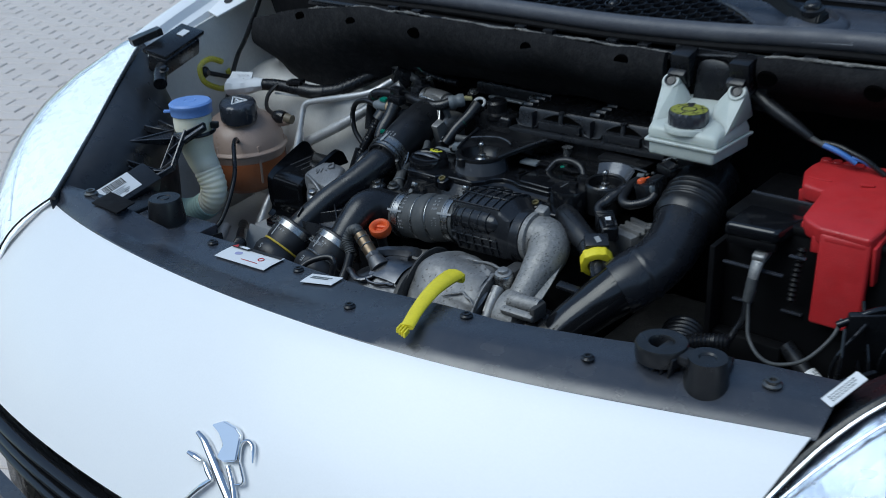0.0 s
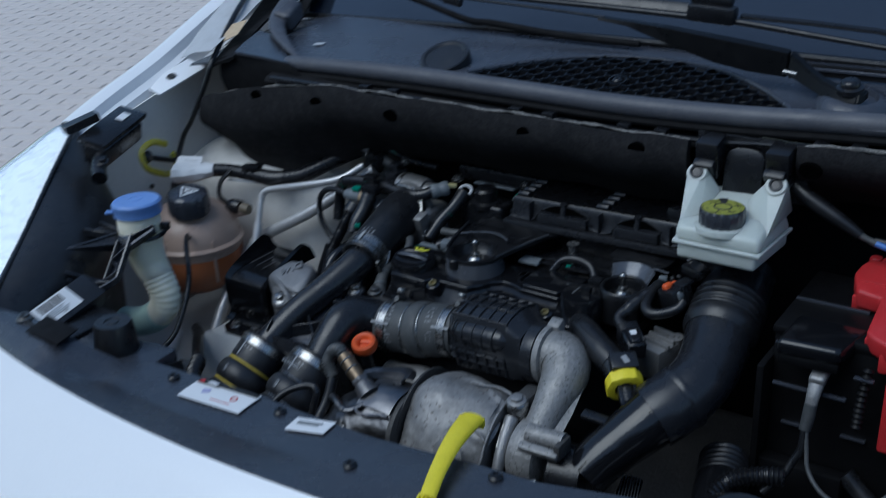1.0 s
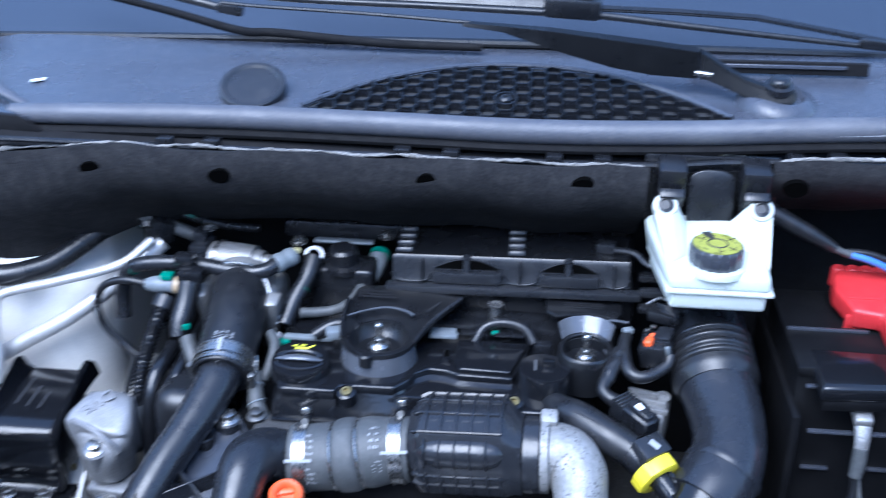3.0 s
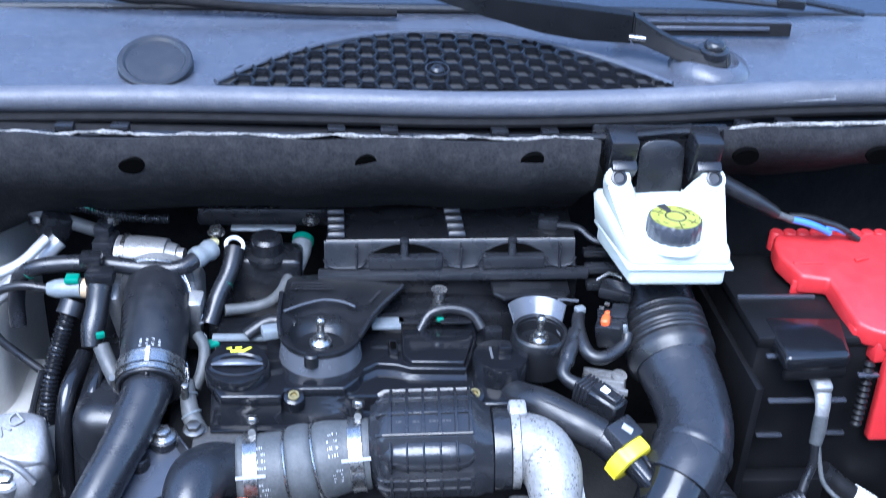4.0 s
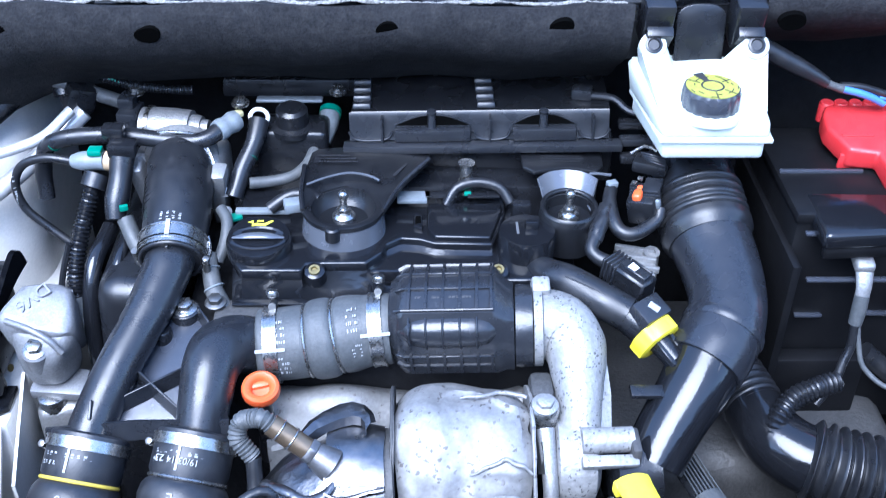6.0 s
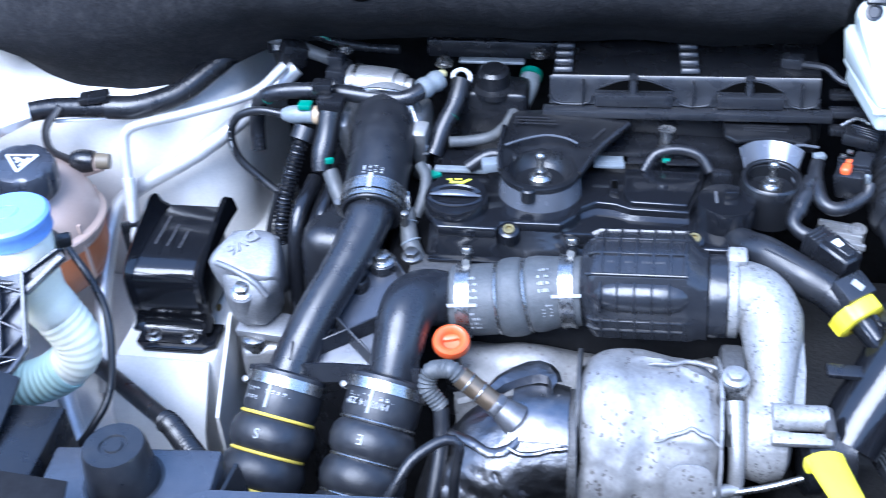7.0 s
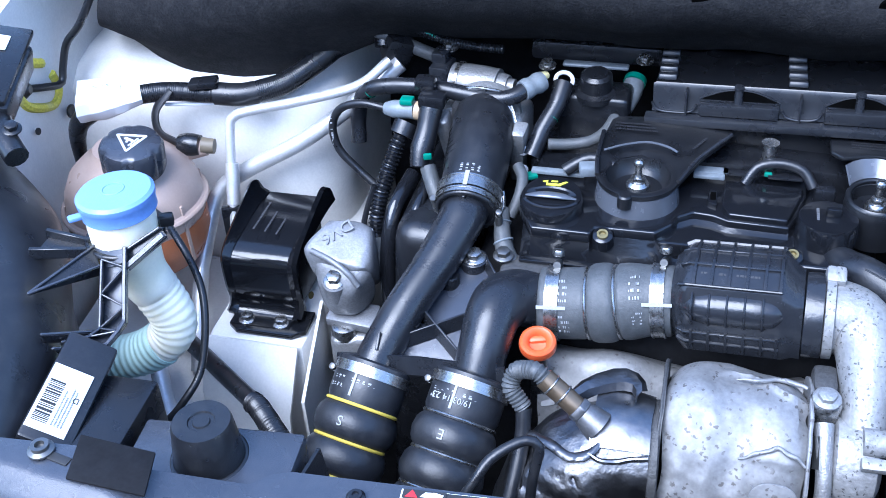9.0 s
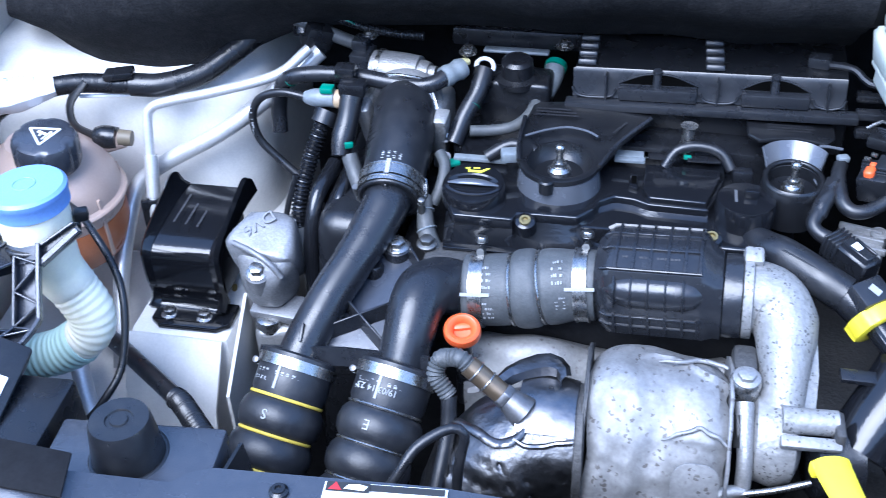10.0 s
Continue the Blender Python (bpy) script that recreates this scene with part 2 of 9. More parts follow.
RED = material("red_plastic", (0.47, 0.024, 0.028), 0.42, grain=0.05, stain=0.25, stain_size=30, bump=0.0002, bump_size=700, dust=0.02)
YELLOW = material("yellow_plastic", (0.78, 0.66, 0.03), 0.45, grain=0.05, stain=0.15, stain_size=50, bump=0.0002)
CAP_YELLOW = material("dull_yellow_print", (0.27, 0.28, 0.045), 0.6, grain=0.1, stain=0.3, stain_size=90)
ORANGE = material("orange_plastic", (0.66, 0.1, 0.025), 0.42, grain=0.05, stain=0.1)
TEAL = material("green_clip", (0.01, 0.17, 0.115), 0.4)
GREY_CLIP = material("grey_connector", (0.15, 0.17, 0.185), 0.42, grain=0.1, stain=0.3, stain_size=90)
WASHER = material("washer_neck_plastic", (0.92, 0.87, 0.69), 0.4, grain=0.03, stain=0.1)
for milky, weight in ((RESERVOIR, 0.6), (WASHER, 0.7)):
    milky.node_tree.nodes["Principled BSDF"].inputs["Subsurface Weight"].default_value = weight
    milky.node_tree.nodes["Principled BSDF"].inputs["Subsurface Radius"].default_value = (1.0, 1.0, 0.9)
    milky.node_tree.nodes["Principled BSDF"].inputs["Subsurface Scale"].default_value = 0.02
LABEL = material("white_label", (0.74, 0.75, 0.76), 0.5, stain=0.1)
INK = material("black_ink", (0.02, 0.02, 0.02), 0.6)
# Paler than the black cover: its sky reflection is put into the grey.
WELL = material("satin_grey_sheen", (0.09, 0.098, 0.114), 0.2, 0.25, stain=0.3, stain_size=40, stain_colour=(0.06, 0.065, 0.07))
HOUSING = material("black_lamp_housing", (0.015, 0.0162, 0.0195), 0.34, grain=0.12, stain=0.4, stain_size=15, stain_colour=(0.018, 0.019, 0.023), bump=0.0001, bump_size=800, dust=0.03)
PRINT = material("pale_print", (0.28, 0.29, 0.3), 0.6)
MATT_BLACK = material("matt_black_plastic", (0.006, 0.006, 0.007), 0.8, grain=0.2, dust=0.01)
MATT_BLACK.node_tree.nodes["Principled BSDF"].inputs["Specular IOR Level"].default_value = 0.2
# Near black: the shade deep in the bay is put into this colour.
BAY_DARK = material("bay_shade_metal", (0.007, 0.0072, 0.0084), 0.8, 0.0, grain=0.3, grain_size=120, stain=0.6, stain_size=18, stain_colour=(0.013, 0.0128, 0.013), bump=0.001, bump_size=150)
BAY_DARK.node_tree.nodes["Principled BSDF"].inputs["Specular IOR Level"].default_value = 0.2
DULL_PRINT = material("dull_grey_print", (0.09, 0.092, 0.096), 0.5)
SOOT_BLACK = material("satin_soot_black", (0.0065, 0.007, 0.0084), 0.34, grain=0.15, stain=0.3, stain_size=25, stain_colour=(0.005, 0.005, 0.006), bump=0.0001, bump_size=500, dust=0.004)
LID_BLACK = material("moulded_black_lid", (0.0065, 0.0071, 0.0086), 0.25, grain=0.15, stain=0.3, stain_size=18, stain_colour=(0.006, 0.006, 0.007), bump=0.0001, bump_size=700, dust=0.004)
TRIM_BLACK = material("dark_grey_moulding", (0.013, 0.0145, 0.018), 0.3, grain=0.1, stain=0.25, stain_size=20, stain_colour=(0.02, 0.021, 0.025), dust=0.015)
CHROME = material("chrome", (0.75, 0.76, 0.78), 0.08, 1.0, rough_vary=0.03)


# ---- more building helpers ----
def beam(a, b, w, h, up=(0, 0, 1), bevel=0.0006, bm=None):
    """A bar of w across and h high between two places."""
    a, b = V(a), V(b)
    way = (b - a).normalized()
    side = way.cross(V(up)).normalized()
    over = side.cross(way)
    own = bmesh.new()
    bmesh.ops.create_cube(own, size=1.0)
    if bevel:
        for v in own.verts:
            v.co = V((v.co.x * w, v.co.y * (b - a).length, v.co.z * h))
        bmesh.ops.bevel(own, geom=own.edges[:], offset=bevel, segments=1, affect="EDGES")
    else:
        for v in own.verts:
            v.co = V((v.co.x * w, v.co.y * (b - a).length, v.co.z * h))
    m = Matrix((side, way, over)).transposed().to_4x4()
    m.translation = (a + b) / 2
    own.transform(m)
    return join(bm, own)


def frame_of(way, up=(0, 0, 1)):
    """Side and over, square to a way."""
    way = V(way).normalized()
    side = way.cross(V(up)).normalized()
    return side, side.cross(way)


def wrap(at, way, r, s0, s1, a0, a1, thick=0.0005, up=(0, 0, 1), bm=None, n=6):
    """A thin patch on a round body: from s0 to s1 along its way, from a0 to a1 degrees round it (90: on top)."""
    at, way = V(at), V(way).normalized()
    side, over = frame_of(way, up)
    own = bmesh.new()
    rows = []
    for k in range(n + 1):
        a = radians(a0 + (a1 - a0) * k / n)
        d = side * math.cos(a) + over * math.sin(a)
        rows.append([own.verts.new(at + way * s + d * (r + t)) for s, t in ((s0, 0), (s0, thick), (s1, thick), (s1, 0))])
    for p, q in zip(rows, rows[1:]):
        for i in range(3):
            own.faces.new((p[i], p[i + 1], q[i + 1], q[i]))
    own.faces.new(rows[0])
    own.faces.new(rows[-1])
    return join(bm, own)


def printing(at, way, r, s0, s1, a0, a1, lines, up=(0, 0, 1), seed=1, gap=0.45):
    """Lines of small unreadable print on a round body."""
    rnd = random.Random(seed)
    bm = bmesh.new()
    for i in range(lines):
        lo = a0 + (a1 - a0) * i / lines
        hi = lo + (a1 - a0) / lines * (1 - gap)
        s = s0
        while s < s1:
            e = min(s1, s + rnd.uniform(0.0005, 0.0019))
            if rnd.random() < 0.72:
                wrap(at, way, r, s, e, lo, lo + (hi - lo) * rnd.uniform(0.5, 1.0), 0.0003, up, bm, 2)
            s = e + rnd.uniform(0.0005, 0.0012)
    return bm


def flat_print(m, w, h, lines, seed=1, fill=0.6, size=0.0025, thick=0.0003):
    """Lines of small unreadable print on a flat face; m's x runs along the lines."""
    rnd = random.Random(seed)
    bm = bmesh.new()
    for i in range(lines):
        y = h * ((i + 0.5) / lines - 0.5)
        x, end = -w / 2, w / 2 - rnd.uniform(0, w * 0.3)
        while x < end:
            d = rnd.uniform(0.6, 2.2) * size
            box((d, h / lines * fill, thick), (min(x + d / 2, w / 2), y, thick / 2), bm=bm)
            x += d + size * 0.5
    bm.transform(m)
    return bm


def text_mesh(words, size, m, thick=0.0004):
    """Words in the built-in font as a mesh, middle at m."""
    cu = bpy.data.curves.new("words", "FONT")
    cu.body, cu.size, cu.extrude = words, size, thick
    cu.align_x, cu.align_y = "CENTER", "CENTER"
    cu.resolution_u = 3
    ob = bpy.data.objects.new("words", cu)
    me = bpy.data.meshes.new_from_object(ob)
    bm = bmesh.new()
    bm.from_mesh(me)
    bpy.data.objects.remove(ob)
    bpy.data.curves.remove(cu)
    bpy.data.meshes.remove(me)
    bm.transform(m)
    return bm


def facing(at, x_way, normal):
    """A pose whose x runs along x_way and whose z is the normal."""
    z = V(normal).normalized()
    x = V(x_way)
    x = (x - z * x.dot(z)).normalized()
    m = Matrix((x, z.cross(x), z)).transposed().to_4x4()
    m.translation = at
    return m


def bolt(at, way, r, parent, mat=None, label="", flange=1.45, high=0.8):
    """A flanged hex bolt head."""
    m = axis(at, way)
    bm = lathe([(r * flange, 0), (r * flange, r * 0.22), (r * 1.1, r * 0.4)], m, 20)
    hexagon(r, r * high + r * 0.3, m, bm, r * 0.1)
    return part("bolt", bm, mat or STEEL, parent, label)


def ring(at, way, r, w, thick, bm=None, seg=36):
    """A flat band round an axis."""
    return lathe([(r, -w / 2), (r + thick, -w / 2), (r + thick, w / 2), (r, w / 2), (r, -w / 2)], axis(at, way), seg, bm, cap=False)


def torus(at, way, r, t, bm=None, seg=40, sides=10):
    return lathe([(r + t * math.cos(2 * math.pi * i / sides), t * math.sin(2 * math.pi * i / sides)) for i in range(sides + 1)], axis(at, way), seg, bm, cap=False)


DULL_ZINC = material("dull_zinc", (0.17, 0.17, 0.165), 0.4, 0.9, stain=0.3, stain_size=150)


def hose_clamp(at, way, r, parent, screw=(0, 0.57, 0.82), w=0.009):
    """A steel worm clamp: the band and its screw housing."""
    band = ring(at, way, r, w, 0.0012)
    ring(V(at) + V(way).normalized() * (w / 2 - 0.0007), way, r, 0.0014, 0.002, band)
    ring(V(at) - V(way).normalized() * (w / 2 - 0.0007), way, r, 0.0014, 0.002, band)
    b = part("clamp_band", band, STEEL, parent, "bright steel hose clamp")
    s = V(screw).normalized()
    q = V(at) + s * (r + 0.003)
    cross = s.cross(V(way)).normalized()
    bm = tube([q - cross * 0.007, q + cross * 0.006], 0.0034, 12)
    hexagon(0.0036, 0.005, axis(q + cross * 0.007, cross), bm)
    part("clamp_screw", bm, DULL_ZINC, b)


def noisy_bm(bm, amount, size, seed=0.0):
    """Dents and unevenness."""
    for v in bm.verts:
        n = noise.noise_vector(v.co * size + V((seed, seed * 1.7, 0)))
        v.co += n * amount
    return bm
# ---- ground ----
PAVING = material("grey_paving", (0.6, 0.535, 0.49), 0.85, grain=0.15, grain_size=300, stain=0.4, stain_size=3, stain_colour=(0.5, 0.44, 0.4), bump=0.002, bump_size=200)
SAND = material("sand_joint", (0.27, 0.24, 0.215), 0.95, grain=0.3, grain_size=500, stain=0.4, stain_size=6, bump=0.003, bump_size=300)
g = bmesh.new()
bmesh.ops.create_grid(g, x_segments=4, y_segments=4, size=80)
ground = part("ground", g, SAND)
tagged(ground, "grey concrete block paving with sandy joints", "paving", kind="structure")


# ---- unseen wall, added to darken low reflections from the front ----
PLASTER = material("weathered_plaster", (0.24, 0.23, 0.22), 0.9, grain=0.1, grain_size=60, stain=0.5, stain_size=0.8, stain_colour=(0.17, 0.165, 0.16), bump=0.002, bump_size=90)
tagged(part("wall_south", box((18.0, 0.3, 3.4), (0.0, -5.2, 1.7), 0.01), PLASTER), "unseen plain wall added to darken reflections from the front", "wall", kind="structure")


# ---- car body ----
def edge_y(x):
    """The front edge of the lock panel, seen from above."""
    u = x + 0.1
    return -0.1204 + 0.0534 * u + 0.3142 * u**2 + 0.1681 * u**3 - 0.0532 * u**4 - 0.5034 * u**5


REAR = ((-0.64, -0.04), (-0.51, -0.033), (-0.495, -0.046), (-0.425, -0.044), (-0.41, -0.027), (-0.372, -0.025), (-0.242, -0.018), (-0.077, -0.026), (0.105, -0.014), (0.208, 0.015), (0.351, 0.062), (0.46, 0.085))


def dip(x):
    """Share by which the lock panel sinks behind its middle."""
    return min(1.0, max(0.0, (x + 0.50) / 0.07)) * min(1.0, max(0.0, (0.05 - x) / 0.25))


def rear_y(x):
    """The rear edge of the lock panel, seen from above."""
    for (xa, ya), (xb, yb) in zip(REAR, REAR[1:]):
        if x <= xb:
            f = (x - xa) / (xb - xa)
            return ya + (yb - ya) * f + 0.024 * dip(x)
    return REAR[-1][1]


def nose(x, z):
    """The painted nose below the edge."""
    s = max(0.0, (0.922 - z) / 0.36)
    return edge_y(x) - 0.006 - 0.20 * (1 - (1 - min(s, 1)) ** 2.1)


car = thing("car_body", (-0.1, 0.4, 0.0), "white van front with its bonnet off, standing on paving", "car")
rows = []
for k in range(22):
    s = k / 21
    z = 0.922 - 0.192 * s
    lo, hi = -0.632 - 0.9 * min(0.922 - z, 0.14), 0.437 - 0.42 * (0.922 - z)
    rows.append([(x, nose(x, z) + (0.006 if k == 0 else 0), z - 0.008 * abs(x + 0.1)) for x in [lo + (hi - lo) * i / 48 for i in range(49)]])
part("front_panel", sheet(rows, 0.004), WHITE_PAINT, car, "white painted nose panel")

# grille under the nose
for i, z in enumerate((0.705, 0.672, 0.640)):
    line = [(x, nose(x, 0.70) + 0.012 + 0.004 * i, z - 0.008 * abs(x + 0.1)) for x in [-0.80 + 1.5 * k / 12 for k in range(13)]]
    part("grille_bar", tube(line, 0.008, 10, 0.03, flat=(1.6, 0.8)), GLOSS_BLACK, car, "black plastic grille bar")
rows = [[(x, nose(x, 0.64) - 0.004 - dy, z - 0.008 * abs(x + 0.1)) for x in [-0.80 + 1.5 * k / 12 for k in range(13)]] for z, dy in ((0.625, -0.02), (0.62, 0.0), (0.56, 0.012), (0.35, 0.01), (0.22, -0.02))]
part("bumper", sheet(rows, 0.004), PANEL_GREY, car, "grey plastic bumper below the grille")
rows = [[(x, nose(x, 0.57) + 0.06, z) for x in [-0.82 + 1.5 * k / 12 for k in range(13)]] for z in (0.75, 0.4, 0.2, 0.0)]
part("grille_backing", sheet(rows, 0.004), BLACK_PLASTIC, car, "black grille backing")

# emblem as plain chrome shapes on the nose
def on_nose(points):
    return [(x, nose(x, z) - 0.006, z) for x, z in points]


torso = [(-0.1232, 0.8303), (-0.1083, 0.8374), (-0.0904, 0.8361), (-0.0811, 0.8328), (-0.0783, 0.827), (-0.073, 0.8113), (-0.0878, 0.8064), (-0.1001, 0.8081), (-0.0975, 0.8188), (-0.1104, 0.827)]
bm = bmesh.new()
bm.faces.new([bm.verts.new((x, nose(x, z) - 0.002, z)) for x, z in torso])
way = bmesh.ops.extrude_face_region(bm, geom=bm.faces[:])
bmesh.ops.translate(bm, vec=(0, -0.0055, 0.003), verts=[g for g in way["geom"] if isinstance(g, bmesh.types.BMVert)])
bmesh.ops.recalc_face_normals(bm, faces=bm.faces)
bmesh.ops.bevel(bm, geom=bm.edges[:], offset=0.0014, segments=2, affect="EDGES", clamp_overlap=True)
badge = part("emblem", bm, CHROME, car, "chrome emblem of plain curved shapes")
for pts, rad in (
    ([(-0.1387, 0.8213), (-0.128, 0.8185), (-0.1169, 0.8137), (-0.0892, 0.7977), (-0.0627, 0.7804), (-0.045, 0.768)], [0.003, 0.0055, 0.006, 0.0065, 0.006, 0.004]),
    ([(-0.1407, 0.8029), (-0.13, 0.8025), (-0.1187, 0.8014)], [0.003, 0.0045, 0.003]),
    ([(-0.0652, 0.7942), (-0.0557, 0.7985), (-0.062, 0.806), (-0.0709, 0.8143), (-0.0761, 0.826), (-0.0705, 0.8314), (-0.0603, 0.8283), (-0.0535, 0.8163)], [0.002, 0.003, 0.003, 0.003, 0.0032, 0.0036, 0.0032, 0.0012]),
    ([(-0.1141, 0.801), (-0.105, 0.796), (-0.0962, 0.7906)], [0.0025, 0.0045, 0.0035]),
    ([(-0.0962, 0.7906), (-0.1074, 0.7805), (-0.12, 0.7661), (-0.126, 0.760)], [0.004, 0.0055, 0.005, 0.0035]),
    ([(-0.0821, 0.8063), (-0.0675, 0.7936), (-0.0581, 0.7817), (-0.05, 0.772)], [0.003, 0.0035, 0.0035, 0.003]),
):
    part("emblem_stroke", tube(on_nose(pts), rad, 10, 0.003, flat=(1, 0.6)), CHROME, badge)

# left wing: outer skin, crest, inner flange
spine = [(-0.885, 0.285, 1.042), (-0.893, 0.36, 1.065), (-0.90, 0.48, 1.10), (-0.91, 0.62, 1.15), (-0.915, 0.82, 1.22), (-0.92, 1.15, 1.30)]
line, _ = spline(spine, 0.02)
rows = []
for q in line:
    f = min(1.0, max(0.0, (q.y - 0.28) / 0.25))
    rows.append([q + V(d) for d in ((0.055, -0.012, -0.052), (0.046, -0.006, -0.046), (0.04, 0, -0.022), (0.028, 0, -0.016), (0.022, 0, -0.002), (0.008, 0, 0.003), (-0.008, 0, 0.0), (-0.03, 0, -0.018), (-0.055 - 0.01 * f, 0, -0.06), (-0.075, 0, -0.16), (-0.08, 0, -0.5))])
part("wing", sheet(rows, 0.0015), WHITE_PAINT, car, "white front wing with a folded rim")
for y0, z0 in ((0.40, 1.056), (0.47, 1.078), (0.54, 1.10)):
    part("stiffener", beam((-0.876, y0, z0 + 0.002), (-0.862, y0 + 0.035, z0 - 0.008), 0.004, 0.006), WHITE_PAINT, car)

# inner wings, firewall and floor close the bay
rows = []
for k in range(9):
    s = k / 8
    z = 1.05 - 0.55 * s
    rows.append([(-0.842 + 0.05 * max(0, s - 0.3) + 0.002 * math.sin(6 * y), y, z + 0.25 * (y - 0.4) * (1 - s)) for y in [0.05 + 0.62 * i / 16 for i in range(17)]])
part("inner_wing", noisy_bm(sheet(rows, 0.003), 0.001, 9), PRIMER, car, "pale grey unpainted inner wing")
rows = [[(-0.80, y, z) for y in (0.0, 0.3, 0.7)] for z in (0.52, 0.3, 0.0)]
part("lower_side", sheet(rows, 0.003), BAY_DARK, car)
rows = [[(0.74, y, z) for y in (-0.05, 0.3, 0.7)] for z in (1.06, 0.5, 0.0)]
part("inner_wing", sheet(rows, 0.003), PRIMER, car)
rows = [[(x, 0.66, z) for x in (-0.84, 0, 0.74)] for z in (1.10, 0.5, 0.0)]
part("firewall", sheet(rows, 0.006), BAY_DARK, car, "dark firewall behind the engine")
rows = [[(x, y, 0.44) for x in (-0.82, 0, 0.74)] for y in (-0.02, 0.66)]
part("undertray", sheet(rows, 0.005), BAY_DARK, car, "near-black undertray")
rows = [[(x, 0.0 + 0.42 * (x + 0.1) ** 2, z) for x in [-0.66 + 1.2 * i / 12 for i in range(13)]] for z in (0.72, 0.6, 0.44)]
part("radiator", sheet(rows, 0.02), BAY_DARK, car, "dark radiator behind the nose")
rings = []
for z, inset in ((0.45, 0.0), (0.80, 0.0), (0.88, 0.003), (0.918, 0.009), (0.938, 0.020), (0.950, 0.036), (0.957, 0.062)):
    lean = 0.022 * min(1.0, max(0.0, (0.98 - z) / 0.2))
    rings.append([(-0.69 - lean + x, 0.63 + y, z) for x, y in rounded(0.364 - 2 * inset, 0.352 - 2 * inset, 0.062, 8)])
bm = bmesh.new()
loops = [[bm.verts.new(p) for p in r] for r in rings]
for p, q in zip(loops, loops[1:]):
    for i in range(len(p)):
        bm.faces.new((p[i], p[(i + 1) % len(p)], q[(i + 1) % len(p)], q[i]))
bm.faces.new(loops[-1])
bmesh.ops.recalc_face_normals(bm, faces=bm.faces)
part("strut_tower", noisy_bm(bm, 0.0012, 11), PRIMER, car, "pale grey rounded strut tower")
part("rail", box((0.105, 0.32, 0.26), (-0.563, 0.43, 0.635), 0.008), PRIMER, car, "pale chassis rail")
part("rail_plate", sheet([[(-0.505, 0.315, 0.79), (-0.497, 0.26, 0.775), (-0.49, 0.205, 0.755)], [(-0.50, 0.315, 0.6), (-0.492, 0.26, 0.6), (-0.485, 0.2, 0.6)]], 0.003), PRIMER, car, "grey steel plate along the rail")
part("rail_face", sheet([[(-0.616, 0.268, 0.766), (-0.515, 0.266, 0.766)], [(-0.612, 0.235, 0.72), (-0.515, 0.225, 0.71)], [(-0.605, 0.215, 0.6), (-0.515, 0.205, 0.6)]], 0.003), PRIMER, car)

# ---- lock panel ----
def panel_z(x):
    return 0.936 - 0.02 * max(0.0, abs(x + 0.1) - 0.38)


PROFILE = ((0.0, -0.018), (0.025, -0.0145), (0.2, -0.0085), (0.40, -0.0015), (0.45, 0.0), (0.55, 0.001), (0.77, 0.002), (0.985, 0.001), (1.0, -0.006))


def panel_top(x, f):
    """Height of the panel, a share f behind its front edge."""
    for (fa, za), (fb, zb) in zip(PROFILE, PROFILE[1:]):
        if f <= fb:
            return panel_z(x) + za + (zb - za) * (f - fa) / (fb - fa) - 0.030 * dip(x) * min(1.0, f / 0.46)
    return panel_z(x) + PROFILE[-1][1] - 0.030 * dip(x)


def on_panel(x, y, lift=0.0):
    f = min(1.0, max(0.0, (y - edge_y(x)) / (rear_y(x) - edge_y(x))))
    return panel_top(x, f) + lift


def lay(bm):
    """Drape a flat print over the panel."""
    for v in bm.verts:
        v.co.z += on_panel(v.co.x, v.co.y)
    return bm


lock_panel = thing("lock_panel", (-0.1, -0.05, 0.9), "dark grey grained plastic panel bolted over the radiator", "panel")
rows = []
for f, drop in [(f, 0.0) for f, _ in PROFILE] + [(1.0, 0.024)]:
    rows.append([(x, edge_y(x) + (rear_y(x) - edge_y(x)) * f, panel_top(x, f) - drop) for x in [-0.628 + 1.07 * i / 80 for i in range(81)]])
part("panel_top", sheet(rows, 0.002), PANEL_GREY, lock_panel)
# Matt black plate on the panel stands for the shade of a recess.
part("recess", plate([(-0.546, -0.028), (-0.486, -0.033), (-0.476, -0.070), (-0.536, -0.067)], 0.002, pose(0, 0, panel_z(-0.5) + 0.0015), 0.0006), MATT_BLACK, lock_panel, "black plate standing for a shaded recess")
part("bump_base", box((0.125, 0.075, 0.03), (-0.466, -0.004, 0.887), 0.003, (0, 0, 4)), PANEL_GREY, lock_panel)
part("bump_side", sheet([[(-0.404, -0.02, 0.898), (-0.400, 0.0, 0.896), (-0.398, 0.034, 0.892)], [(-0.394, -0.03, 0.82), (-0.390, 0.0, 0.82), (-0.388, 0.034, 0.82)]], 0.003), BLACK_PLASTIC, lock_panel)
for x, y in ((-0.567, -0.046), (-0.349, -0.019), (-0.199, -0.012), (-0.062, -0.066), (0.074, -0.03), (0.222, -0.028), (0.385, 0.032)):
    k = 1.0 if x < -0.5 or x > 0.3 else 0.72
    b = lathe([(0.0095 * k, 0), (0.0095 * k, 0.0015), (0.0065 * k, 0.003), (0.0065 * k, 0.006 * k), (0.0035 * k, 0.006 * k), (0.003 * k, 0.003)], pose(x, y, on_panel(x, y, 0.001)), 20)
    part("bolt", b, DULL_ZINC if x < -0.5 or x > 0.3 else BLACK_PLASTIC, lock_panel, "small flanged screw")
# Ink patch on the surface stands for the shade in a slot.
part("slot", box((0.02, 0.007, 0.001), (-0.552, -0.05, panel_z(-0.55) + 0.0022), 0.0004, (0, 0, -12)), INK, lock_panel, "black patch painted as a shaded slot")
# stickers
cut = pose(-0.2765, -0.0215, 0, 0, 0, 4)


